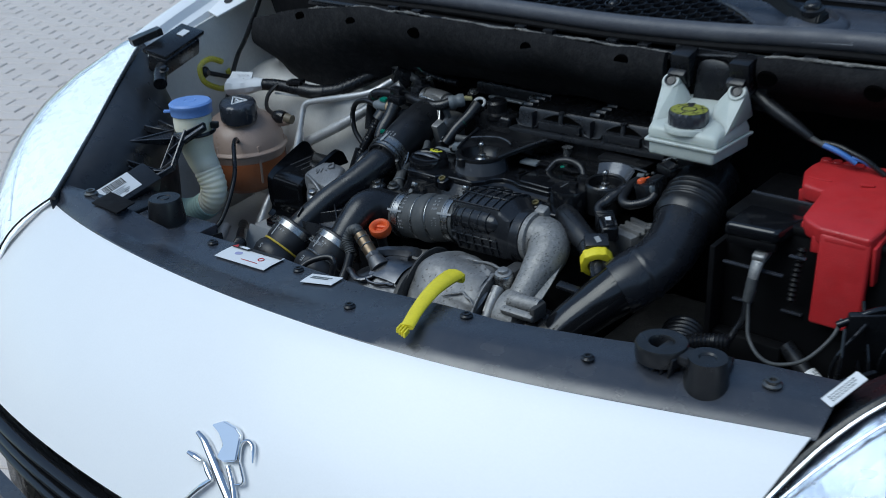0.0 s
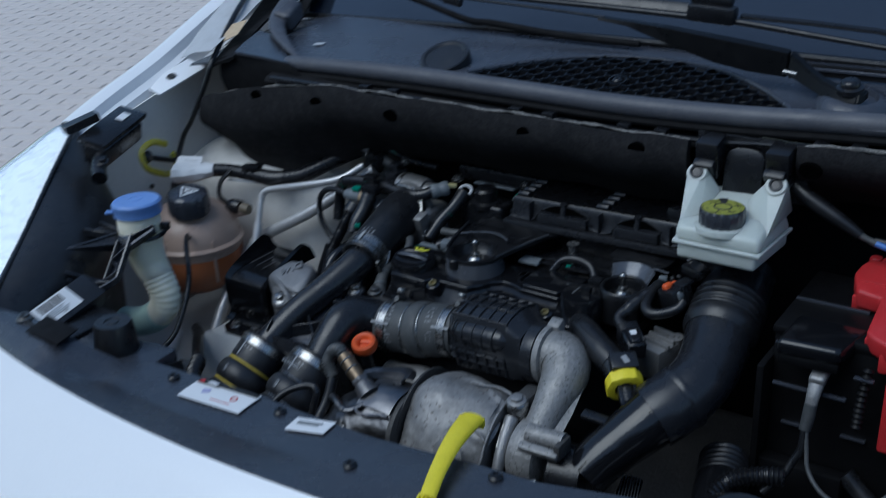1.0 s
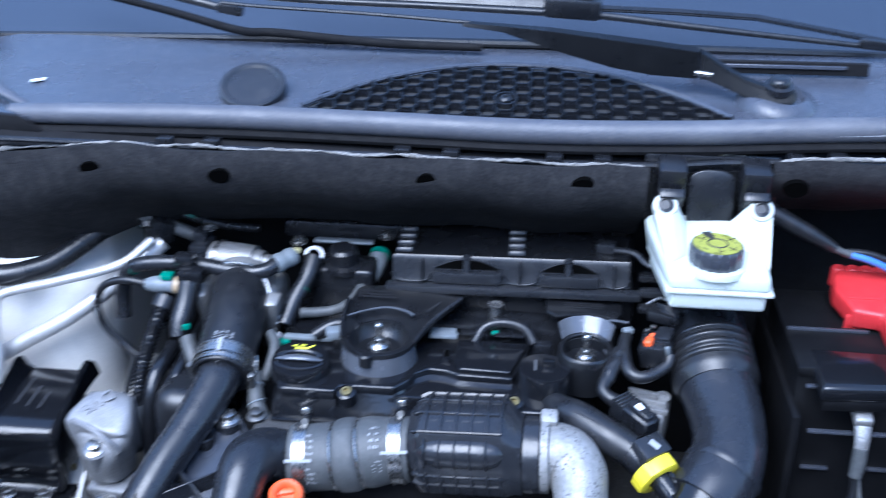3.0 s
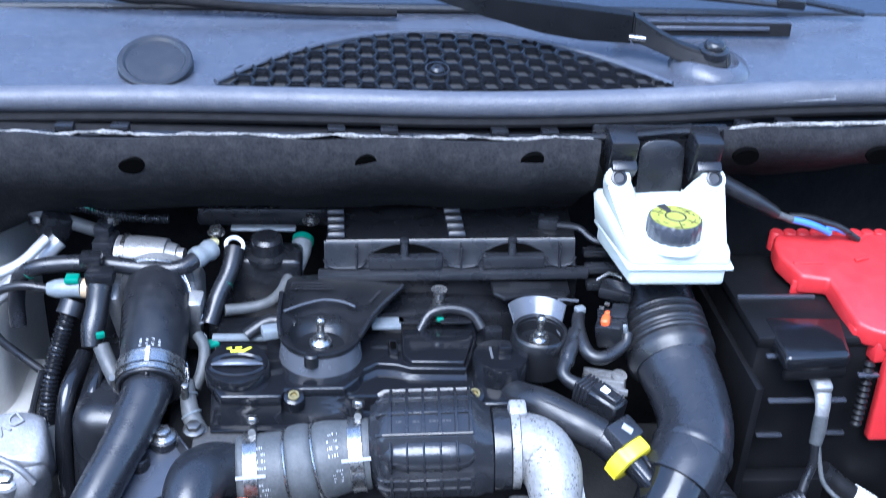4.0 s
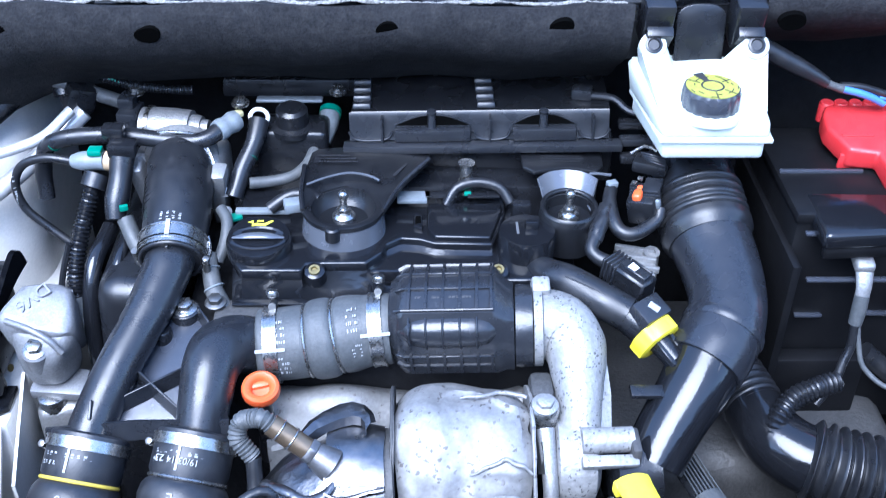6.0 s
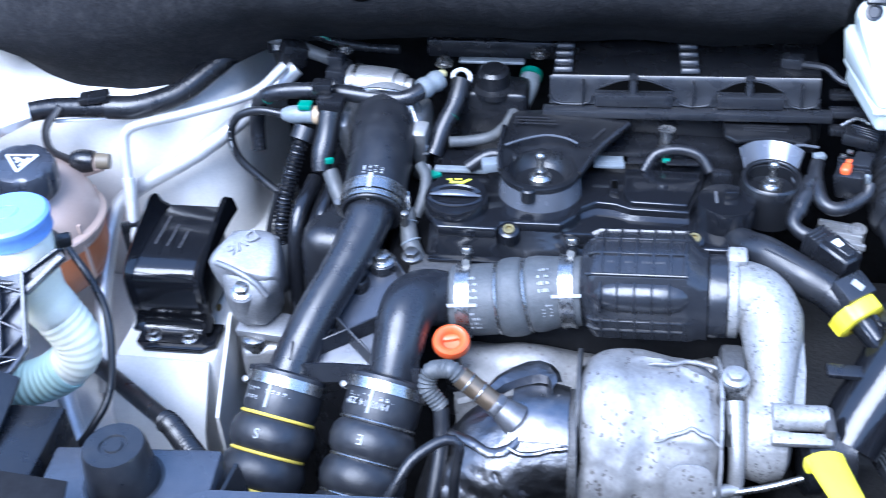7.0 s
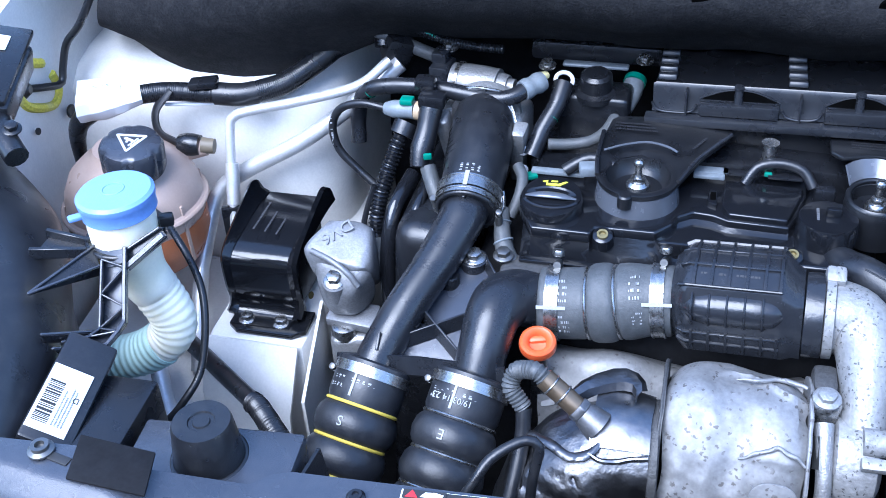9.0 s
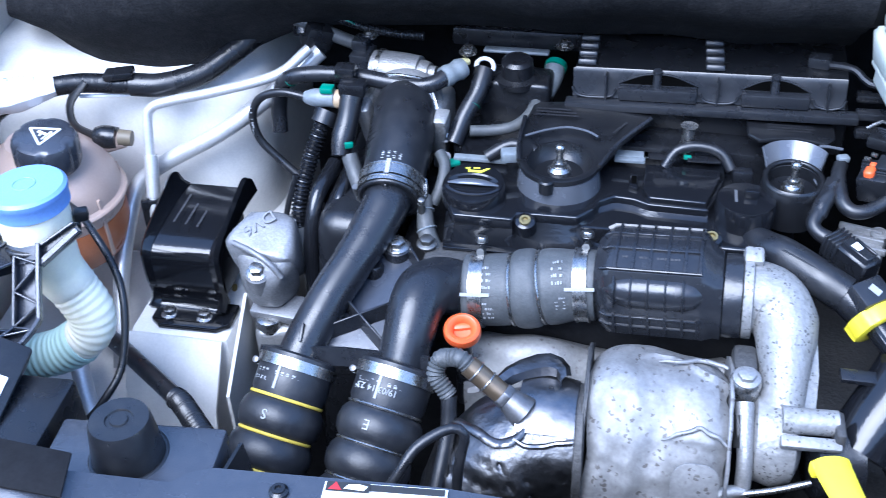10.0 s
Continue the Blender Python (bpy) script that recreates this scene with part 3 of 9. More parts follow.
def printed(bm, at, h):
    """A flat print laid on the panel, placed on the large sticker."""
    bmesh.ops.subdivide_edges(bm, edges=[e for e in bm.edges if e.calc_length() > 0.012], cuts=4, use_grid_fill=True)
    bm.transform(Matrix.Translation((0, 0, h)) @ at)
    return lay(bm)


sticker = part("sticker", printed(box((0.084, 0.0385, 0.0006)), cut, 0.0022), LABEL, lock_panel, "white warning sticker with a black heading")
part("heading", printed(box((0.081, 0.0055, 0.0004), (0, 0.0150, 0)), cut, 0.0036), INK, sticker)
part("logo_box", printed(box((0.030, 0.008, 0.0004), (-0.0255, 0.0138, 0)), cut, 0.0042), INK, sticker)
part("triangle", printed(plate([(-0.0045, -0.0032), (0.0045, -0.0032), (0, 0.0036)], 0.0003, pose(-0.034, 0.0138, 0)), cut, 0.0046), RED, sticker, "red warning triangle")
part("white_mark", printed(plate([(-0.008, -0.002), (0.006, -0.003), (0.008, 0.001), (0.002, 0.0025), (-0.005, 0.002)], 0.0003, pose(-0.020, 0.0138, 0)), cut, 0.0046), LABEL, sticker)
part("small_print", printed(flat_print(pose(0.014, 0.0155, 0), 0.044, 0.002, 1, 3, size=0.0008), cut, 0.0034), GREY_CLIP, sticker)
part("blue_mark", printed(plate(rounded(0.010, 0.008, 0.003), 0.0003, pose(-0.018, 0.000, 0, 0, 0, 25)), cut, 0.0027), material("pale_violet_print", (0.36, 0.36, 0.56), 0.6), sticker)
part("red_mark", printed(torus((0.020, 0.0, 0), (0, 0, 1), 0.0038, 0.0007, seg=20, sides=6), cut, 0.0028), RED, sticker)
part("small_print", printed(flat_print(pose(0.010, -0.0105, 0), 0.028, 0.002, 1, 4, size=0.0007), cut, 0.0027), RED, sticker)
cut = pose(-0.147, -0.024, 0, 0, 0, 8)
sticker = part("sticker", printed(box((0.046, 0.0245, 0.0006)), cut, 0.0022), LABEL, lock_panel, "small white paper sticker")
part("small_print", printed(flat_print(pose(0, 0.002, 0), 0.032, 0.008, 2, 5, size=0.0011), cut, 0.0030), GREY_CLIP, sticker)


def bump_stop(at, r, h):
    """A tapered rubber bonnet stop with a ring pressed into its top."""
    stop = thing("bump_stop", at, "tapered black rubber bonnet stop on its base", "rubber stop", "bonnet stops")
    part("rubber_body", lathe([(r * 1.15, 0), (r * 1.18, 0.004), (r, h - 0.003), (r * 0.94, h), (r * 0.45, h), (r * 0.42, h - 0.0012), (r * 0.3, h - 0.0012), (r * 0.27, h), (0.001, h)], pose(*at), 36), RUBBER, stop)
    part("collar", torus((at[0], at[1], at[2] + 0.003), (0, 0, 1), r * 1.2, 0.003), BLACK_PLASTIC, stop)
    return stop


bump_stop((-0.468, 0.002, 0.897), 0.0222, 0.041)
# twin rubber holder
holder = thing("prop_holder", (0.30, 0.0, 0.93), "black rubber twin-ring holder standing on the panel", "holder")
part("ring_top", lathe([(0.0115, -0.012), (0.025, -0.014), (0.026, 0.0), (0.0245, 0.003), (0.013, 0.003), (0.0115, 0.0), (0.0115, -0.012)], pose(0.282, 0.008, 0.957), 32, cap=False), RUBBER, holder)
part("bridge", box((0.05, 0.024, 0.011), (0.306, 0.008, 0.952), 0.004, (0, 0, -4)), RUBBER, holder)
part("ring_end", lathe([(0.024, -0.038), (0.019, -0.008), (0.0185, 0.003), (0.009, 0.003), (0.0075, 0.001), (0.001, 0.001)], pose(0.331, 0.006, 0.957), 32), RUBBER, holder)
for k in range(3):
    part("rib", box((0.0025, 0.03, 0.022), (0.287 + 0.008 * k, 0.004, 0.944), 0.0008, (0, 12, -8)), RUBBER, holder)
part("foot", box((0.08, 0.03, 0.02), (0.305, 0.022, 0.935), 0.002, (0, 0, 12)), BLACK_PLASTIC, holder)
# yellow bonnet lever
lever = thing("bonnet_lever", (0.02, -0.02, 0.93), "yellow plastic bonnet release lever over the panel edge", "lever")
part("arm", tube([(0.043, -0.090, 0.943), (0.033, -0.060, 0.948), (0.0225, -0.024, 0.950), (0.0135, 0.010, 0.947), (0.0085, 0.034, 0.943)], [0.0075, 0.008, 0.0092, 0.011, 0.0128], 14, 0.004, flat=(1, 0.5)), YELLOW, lever)
part("pad", box((0.026, 0.008, 0.010), (0.0085, 0.032, 0.941), 0.002, (0, 0, 15)), YELLOW, lever)
for k in range(4):
    part("grip", box((0.0022, 0.012, 0.006), (0.0365 + 0.0042 * k, -0.0945 - 0.0012 * k, 0.942), 0.0006, (0, 0, 16)), YELLOW, lever)

# ---- firewall mat, seal, cowl ----
# Flat black without gloss: the shade inside holes, put into the colour.
HOLE_SHADE = material("hole_shade", (0.002, 0.002, 0.002), 1.0, rough_vary=0)
HOLE_SHADE.node_tree.nodes["Principled BSDF"].inputs["Specular IOR Level"].default_value = 0.0
mat = thing("firewall_mat", (-0.3, 0.45, 0.95), "black felt sound mat with a worn pale edge", "sound mat")


def mat_y(x):
    return 0.430 + 0.03 * max(0.0, -x - 0.45) / 0.3 - 0.02 * max(0.0, -x - 0.62)


def mat_top(x):
    return 1.111 - 0.055 * max(0.0, (-x - 0.45) / 0.3) ** 1.5 + 0.013 * min(1.0, max(0.0, (x - 0.1) / 0.08)) + 0.045 * max(0.0, x - 0.19)


def mat_low(x):
    d = math.exp(-((x + 0.655) / 0.13) ** 2)
    return 1.012 - 0.080 * d - 0.012 * max(0, -x - 0.2)


def mat_rows(x0, x1, n, low):
    out = []
    for k in range(15):
        s = k / 14
        row = []
        for i in range(n + 1):
            lean = 0.048 * s if x0 < -0.5 else 0.0
            x = x0 - lean + (x1 - x0 + lean) * i / n
            z = mat_top(x) + (low(x) - mat_top(x)) * s
            row.append((x, mat_y(x) + (0.085 - 0.028 * math.exp(-((x + 0.67) / 0.13) ** 2)) * s**1.6 - 0.012 * math.sin(math.pi * min(1, 1.4 * s)), z + 0.002 * math.sin(x * 37)))
        out.append(row)
    return out


part("felt", noisy_bm(sheet(mat_rows(-0.752, 0.056, 90, mat_low), 0.012), 0.0025, 22), FELT, mat)
edge_line = [(x, mat_y(x) + 0.003 + 0.001 * math.sin(90 * x), mat_top(x) + 0.0005 + 0.001 * math.sin(61 * x)) for x in [-0.748 + 0.80 * i / 60 for i in range(61)]]
part("worn_edge", noisy_bm(tube(edge_line, lambda run, s: 0.0016 + 0.0009 * math.sin(run * 47) * math.sin(run * 131), 8, 0.004), 0.0014, 160), FELT_EDGE, mat, "frayed pale felt edge")
# Black discs on the felt stand for the shade in its holes.
for x in (-0.626, -0.498, -0.365, -0.158, -0.007):
    z = 1.077 if x < -0.6 else 1.0868 + 0.009 * max(0.0, x + 0.4) / 0.4
    m = axis((x, mat_y(x) - 0.0145, z), (0, -0.94, -0.30)) @ Matrix.Diagonal((1.2, 1.0, 1, 1))
    part("fixing_hole", lathe([(0.0095, -0.004), (0.009, 0.0005), (0.001, 0.0006)], m, 20, wave=lambda a, k: 1 + 0.08 * math.sin(2 * a + x * 50) + 0.05 * math.sin(3 * a + x * 90)), HOLE_SHADE, mat, "black disc standing for a shaded fixing hole")
mat2 = thing("firewall_mat", (0.4, 0.45, 1.0), "black felt sound mat beside the brake reservoir", "sound mat")
part("felt", noisy_bm(sheet(mat_rows(0.174, 0.70, 50, lambda x: 1.036 + 0.1 * (x - 0.22)), 0.012), 0.0025, 22), FELT, mat2)
part("worn_edge", noisy_bm(tube([(0.176, 0.436, 1.098), (0.180, 0.434, 1.115), (0.196, 0.434, 1.1255), (0.32, 0.434, 1.1312), (0.5, 0.434, 1.1392), (0.68, 0.434, 1.1472)], 0.0022, 8, 0.004), 0.0014, 160), FELT_EDGE, mat2, "frayed pale felt edge")
# Two more discs painted as shaded holes.
for x, z in ((0.194, 1.1025), (0.323, 1.105)):
    part("fixing_hole", lathe([(0.0100, -0.004), (0.0095, 0.0006), (0.001, 0.0006)], axis((x, mat_y(x) - 0.0145, z), (0, -0.94, -0.30)) @ Matrix.Diagonal((1.25, 1.0, 1, 1)), 20), HOLE_SHADE, mat2, "black disc standing for a shaded fixing hole")

seal = thing("cowl_seal", (0, 0.46, 1.12), "dusty dark rubber bonnet seal along the cowl", "seal")
seal_line = [(-0.602, 0.484, 1.119), (-0.55, 0.478, 1.123), (-0.48, 0.474, 1.1265), (-0.35, 0.470, 1.1305), (-0.2, 0.465, 1.132), (-0.05, 0.460, 1.133), (0.1, 0.459, 1.139), (0.3, 0.458, 1.152), (0.72, 0.468, 1.160)]
part("bulb", tube(seal_line, [0.0105, 0.0125, 0.0125, 0.0125, 0.0125, 0.0125, 0.0125, 0.0125, 0.0125], 18, 0.012), SEAL, seal)
part("scuff", wrap((0.232, 0.4582, 1.1476), (1, 0, 0.062), 0.0125, 0, 0.05, -5, 75, 0.0004), material("scuffed_rubber", (0.3, 0.31, 0.33), 0.6, grain=0.4, grain_size=200, stain=0.8, stain_size=90, stain_colour=(0.06, 0.064, 0.078)), seal, "pale scuff mark")
lip = [(x, y - 0.006, z - 0.0155) for x, y, z in seal_line]
part("lip", tube(lip, 0.005, 8, 0.03), MATT_BLACK, seal)
def rise(x):
    """The cowl climbs a little behind the brake reservoir."""
    return 0.013 * min(1.0, max(0.0, (x - 0.05) / 0.18)) + 0.02 * max(0.0, x - 0.23)


rail = thing("cowl_rail", (0, 0.45, 1.1), "black plastic rail with small clips under the seal", "rail")
part("ledge", tube([(-0.60, 0.441, 1.107), (-0.2, 0.441, 1.108), (0.05, 0.441, 1.110), (0.2, 0.441, 1.120), (0.70, 0.441, 1.130)], 0.0032, 8, 0.03), BLACK_PLASTIC, rail, "thin dusty ledge")
part("strip", sheet([[(x, 0.447, 1.098 + rise(x)), (x, 0.452, 1.104 + rise(x)), (x, 0.466, 1.108 + rise(x))] for x in [-0.62 + 1.3 * i / 30 for i in range(31)]], 0.003), MATT_BLACK, rail)
for x in (-0.425, -0.377, -0.185, -0.137, -0.035, 0.012, 0.196, 0.235):
    part("clip", box((0.016, 0.012, 0.008), (x, 0.442, 1.113 + rise(x)), 0.001), BLACK_PLASTIC, rail)
    part("clip_foot", box((0.03, 0.006, 0.003), (x - 0.002, 0.440, 1.109 + rise(x)), 0.0008), BLACK_PLASTIC, rail)


def cowl_z(x, y):
    return 1.128 + 0.012 * (x + 0.3) + 0.10 * (y - 0.505)


cowl = thing("windscreen_scuttle", (-0.1, 0.58, 1.1), "dark bluish plastic scuttle cover with a honeycomb vent", "scuttle")
rows = [[(x, y, cowl_z(x, y) - (0.02 * max(0, (-x - 0.68) / 0.12))) for x in [-0.80 + 1.55 * i / 40 for i in range(41)]] for y in [0.470 + 0.225 * k / 8 for k in range(9)]]
part("panel", sheet(rows, 0.003), COWL, cowl)


def vent_top(x):
    u = (x + 0.078) / 0.222
    return 0.500 + 0.122 * max(0.0, 1 - abs(u) ** 2.2)


# Ink-black sheet stands for the shaded opening below the cells.
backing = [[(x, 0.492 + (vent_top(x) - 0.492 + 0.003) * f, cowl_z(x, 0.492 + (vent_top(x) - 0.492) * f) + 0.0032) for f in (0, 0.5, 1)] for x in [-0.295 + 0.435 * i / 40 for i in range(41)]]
part("vent_backing", sheet(backing, 0.001), INK, cowl, "black sheet standing for the shade behind the vent")
cr = 0.0112
cell = bmesh.new()
loops = []
for r, dz in ((cr, -0.006), (cr, 0.0), (cr * 0.84, 0.0), (cr * 0.80, -0.007)):
    loops.append([cell.verts.new((r * math.cos(radians(60 * i)), 1.4 * r * math.sin(radians(60 * i)), dz)) for i in range(6)])
for p, q in zip(loops, loops[1:]):
    for i in range(6):
        cell.faces.new((p[i], p[(i + 1) % 6], q[(i + 1) % 6], q[i]))
box((0.0012, cr * 2.2, 0.0015), (cr * 0.12, 0.0, -0.0062), bm=cell)
first = None
for col in range(27):
    for row in range(6):
        x = -0.289 + col * cr * 1.5
        y = 0.484 + (row + (0.5 if col % 2 else 0)) * cr * 2.425
        if x > 0.134 or y > vent_top(x) - 0.006 or (x + 0.087) ** 2 + (y - 0.528) ** 2 < 0.00012:
            continue
        at = V((x, y, cowl_z(x, y) + 0.009))
        if first is None:
            own = cell.copy()
            own.transform(Matrix.Translation(at))
            first = part("vent_cell", own, GLOSS_BLACK, cowl, "black honeycomb vent cell", flat=True)
            base_at = at
        else:
            ob = new("vent_cell", first.data)
            ob.parent = cowl
            ob.location = first.location + (at - base_at)
arc = [(x, vent_top(x) + 0.002, cowl_z(x, vent_top(x)) + 0.007) for x in [-0.298 + 0.44 * i / 24 for i in range(25)]]
part("vent_rim", tube(arc, 0.003, 8, 0.01), COWL, cowl)
screw = part("vent_screw", lathe([(0.0125, -0.004), (0.0122, 0.001), (0.0105, 0.0012), (0.0098, -0.003), (0.001, -0.003)], pose(-0.087, 0.528, cowl_z(-0.087, 0.528) + 0.0095, 14, 0, 0)), BLACK_PLASTIC, cowl, "recessed screw boss")
part("screw_head", lathe([(0.0068, -0.003), (0.0066, 0.001), (0.0045, 0.0032), (0.0025, 0.0032), (0.0018, 0.0014), (0.0005, 0.0014)], pose(-0.087, 0.528, cowl_z(-0.087, 0.528) + 0.0095, 14, 0, 0), 20), BLACK_PLASTIC, screw)
part("blank_cap", lathe([(0.036, -0.004), (0.0355, 0.004), (0.034, 0.0055), (0.030, 0.0055), (0.0275, 0.003), (0.001, 0.0035)], pose(-0.358, 0.540, cowl_z(-0.357, 0.543) + 0.008, 24, 0, 0), 40), HOUSING, cowl, "round blanking cap")
part("cap_neck", lathe([(0.035, -0.03), (0.034, 0.0)], pose(-0.358, 0.544, cowl_z(-0.357, 0.543) + 0.004, 16, 0, 0), 40), HOUSING, cowl)
part("paper_scrap", plate([(-0.009, -0.0035), (0.006, -0.0045), (0.010, 0.003), (-0.005, 0.004)], 0.001, pose(-0.604, 0.557, cowl_z(-0.604, 0.557) + 0.0015, 0, 0, 38)), LABEL, cowl, "scrap of white paper")
# Raised black bar stands for the shade in the drain slot.
part("drain_slot", beam((0.115, 0.630, cowl_z(0.115, 0.63) + 0.010), (0.305, 0.630, cowl_z(0.305, 0.63) + 0.010), 0.006, 0.014), MATT_BLACK, cowl, "black bar standing for the shaded drain slot")
part("drain_rib", beam((0.110, 0.626, cowl_z(0.115, 0.63) + 0.012), (0.280, 0.626, cowl_z(0.305, 0.63) + 0.012), 0.004, 0.004), COWL, cowl)

screen = thing("windscreen", (-0.1, 0.7, 1.13), "dark windscreen reflecting a pale blue sky", "windscreen")
GLASS = material("dark_windscreen", (0.015, 0.02, 0.03), 0.06, rough_vary=0.02)
GLASS.node_tree.nodes["Principled BSDF"].inputs["IOR"].default_value = 1.92
rows = []
for k in range(9):
    s = k / 8
    rows.append([(x, 0.688 + 0.97 * s + 0.05 * (x + 0.1) ** 2, cowl_z(x, 0.69) + 0.004 + 0.61 * s - 0.03 * (x + 0.1) ** 2) for x in [-0.80 + 1.5 * i / 20 for i in range(21)]])
part("glass", sheet(rows, 0.005), GLASS, screen)
# Roof out of view; also screens the rear sky from bay reflections.
rows = [[(x, y + 0.05 * (x + 0.1) ** 2, z - 0.06 * (x + 0.1) ** 2) for x in [-0.80 + 1.5 * i / 10 for i in range(11)]] for y, z in ((1.655, 1.76), (1.8, 1.80), (2.4, 1.83), (3.6, 1.81))]
part("roof", sheet(rows, 0.01), WHITE_PAINT, car, "white van roof")
for x, bulge in ((-0.86, -0.05), (0.76, 0.05)):
    rows = [[(x + bulge * math.sin(math.pi * k / 8) + (0.06 if x < 0 else -0.06) * (k / 8) ** 2, y, 0.30 + (top - 0.30) * k / 8) for y, top in ((0.95, 1.16), (1.2, 1.42), (1.66, 1.75), (2.4, 1.81), (3.6, 1.80))] for k in range(9)]
    part("body_side", sheet(rows, 0.01), WHITE_PAINT, car, "plain white van side")
rows = [[(0.70 + 0.06 * s, y, z) for y in (0.25, 0.5, 0.95)] for s, z in ((0.0, 1.06), (0.6, 1.0), (1.0, 0.85), (1.0, 0.35))]
part("right_wing", sheet(rows, 0.004), WHITE_PAINT, car)
part("bottom_trim", tube([(x, 0.688 + 0.05 * (x + 0.1) ** 2, cowl_z(x, 0.69) + 0.006 - 0.03 * (x + 0.1) ** 2) for x in (-0.78, -0.5, -0.2, 0.1, 0.4, 0.65)], 0.005, 8, 0.03), RUBBER, screen)

# wipers
ARM_PAINT = material("worn_black_paint", (0.0042, 0.0045, 0.0052), 0.34, grain=0.1, stain=0.3, stain_size=30, stain_colour=(0.011, 0.0115, 0.013), bump=0.0001)
ARM_PAINT.node_tree.nodes["Principled BSDF"].inputs["Specular IOR Level"].default_value = 0.18


def loft(rings):
    """A solid from rings of corner points."""
    bm = bmesh.new()
    loops = [[bm.verts.new(V(p)) for p in ring_points] for ring_points in rings]
    n = len(loops[0])
    for p, q in zip(loops, loops[1:]):
        for i in range(n):
            bm.faces.new((p[i], p[(i + 1) % n], q[(i + 1) % n], q[i]))
    bm.faces.new(loops[0])
    bm.faces.new(loops[-1])
    bmesh.ops.recalc_face_normals(bm, faces=bm.faces)
    bmesh.ops.bevel(bm, geom=[e for e in bm.edges if e.is_manifold and e.calc_face_angle(0) > 0.6], offset=0.0018, segments=2, affect="EDGES", clamp_overlap=True)
    return bm


def arm_ring(x, top, low, deep=0.016):
    """A pressed-steel channel: sloping top, upright front."""
    mid = low + (top - low) * 0.90
    return [(x, 0.580, top), (x, 0.569, mid), (x, 0.567, low), (x, 0.567 + deep, low + 0.002)]


wiper = thing("wiper", (0.19, 0.55, 1.15), "black windscreen wiper arm and blade at rest", "wiper", "wipers")
part("pivot_seat", lathe([(0.044, -0.02), (0.042, -0.004), (0.036, 0.004), (0.026, 0.007), (0.024, 0.0)], pose(0.197, 0.556, 1.145, 8, 6, 0), 36), COWL, wiper)
part("arm_head", loft([[(x, y + 0.016, top), (x, y + 0.003, top - 0.16 * (top - low)), (x, y - 0.003, low), (x, y + 0.02, low)] for x, y, top, low in ((0.114, 0.568, 1.1905, 1.1595), (0.123, 0.564, 1.186, 1.160), (0.142, 0.556, 1.175, 1.154), (0.16, 0.546, 1.1675, 1.149), (0.182, 0.535, 1.163, 1.147), (0.205, 0.533, 1.162, 1.147), (0.211, 0.540, 1.160, 1.148))]), ARM_PAINT, wiper)
part("pivot_nut", lathe([(0.0155, -0.006), (0.015, 0.0), (0.011, 0.0015), (0.0105, 0.006), (0.008, 0.0085), (0.004, 0.009), (0.001, 0.0085)], pose(0.193, 0.545, 1.1635, 12, 0, 0), 28), BLACK_PLASTIC, wiper)
arm = part("arm", loft([arm_ring(-0.137, 1.2095, 1.206, 0.006), arm_ring(-0.095, 1.208, 1.2015, 0.01), arm_ring(-0.0403, 1.2055, 1.1845), arm_ring(0.021, 1.200, 1.168), arm_ring(0.064, 1.196, 1.1615), arm_ring(0.1125, 1.1905, 1.1595)]), ARM_PAINT, wiper)
part("hinge_pin", lathe([(0.003, -0.001), (0.003, 0.016), (0.002, 0.017)], axis((0.1105, 0.566, 1.1665), (1, -0.15, -0.05)), 14), STEEL, arm, "bright hinge pin")
part("tip_rod", tube([(-0.405, 0.604, 1.213), (-0.3579, 0.6, 1.2112), (-0.2383, 0.592, 1.2095), (-0.13, 0.576, 1.2085)], 0.0022, 8), BLACK_PLASTIC, arm, "slim rod")
blade = part("blade", tube([(-0.366, 0.662, 1.2055), (-0.306, 0.662, 1.2038), (-0.18, 0.662, 1.2025), (-0.05, 0.662, 1.2), (0.012, 0.666, 1.1975), (0.142, 0.668, 1.186), (0.318, 0.672, 1.1715)], [0.0035, 0.0038, 0.004, 0.0045, 0.004, 0.0035, 0.003], 10), RUBBER, wiper, "black rubber wiper blade")
part("spoiler", loft([[(x, 0.676, top), (x, 0.664, low + 0.004), (x, 0.663, low), (x, 0.676, low)] for x, top, low in ((-0.366, 1.218, 1.208), (-0.306, 1.2175, 1.206), (-0.18, 1.218, 1.205), (-0.05, 1.216, 1.203))]), BLACK_PLASTIC, blade, "worn black blade back")
part("spoiler", loft([[(x, 0.682, top), (x, 0.674, top - 0.004), (x, 0.674, top - 0.007), (x, 0.682, top - 0.007)] for x, top in ((0.012, 1.2065), (0.10, 1.2055), (0.1864, 1.2024), (0.327, 1.181), (0.41, 1.167))]), BLACK_PLASTIC, blade)
part("end_clip", box((0.034, 0.008, 0.012), (0.318, 0.671, 1.1745), 0.003, (0, 5, 2)), BLACK_PLASTIC, blade)
joint = part("blade_joint", box((0.064, 0.022, 0.024), (-0.020, 0.664, 1.206), 0.005, (0, 3, 3)), BLACK_PLASTIC, wiper)
part("joint_cap", box((0.056, 0.016, 0.012), (-0.022, 0.668, 1.2225), 0.004, (8, 2, 3)), BLACK_PLASTIC, joint, "clip-on cap")
wiper = thing("wiper", (-0.4, 0.7, 1.16), "black passenger wiper blade at rest on the glass", "wiper", "wipers")
part("arm", tube([(-0.62, 0.70, 1.201), (-0.50, 0.68, 1.183), (-0.404, 0.669, 1.1638), (-0.359, 0.668, 1.163), (-0.231, 0.666, 1.156), (-0.12, 0.664, 1.156)], [0.0035, 0.0045, 0.005, 0.005, 0.005, 0.0045], 10), MATT_BLACK, wiper)
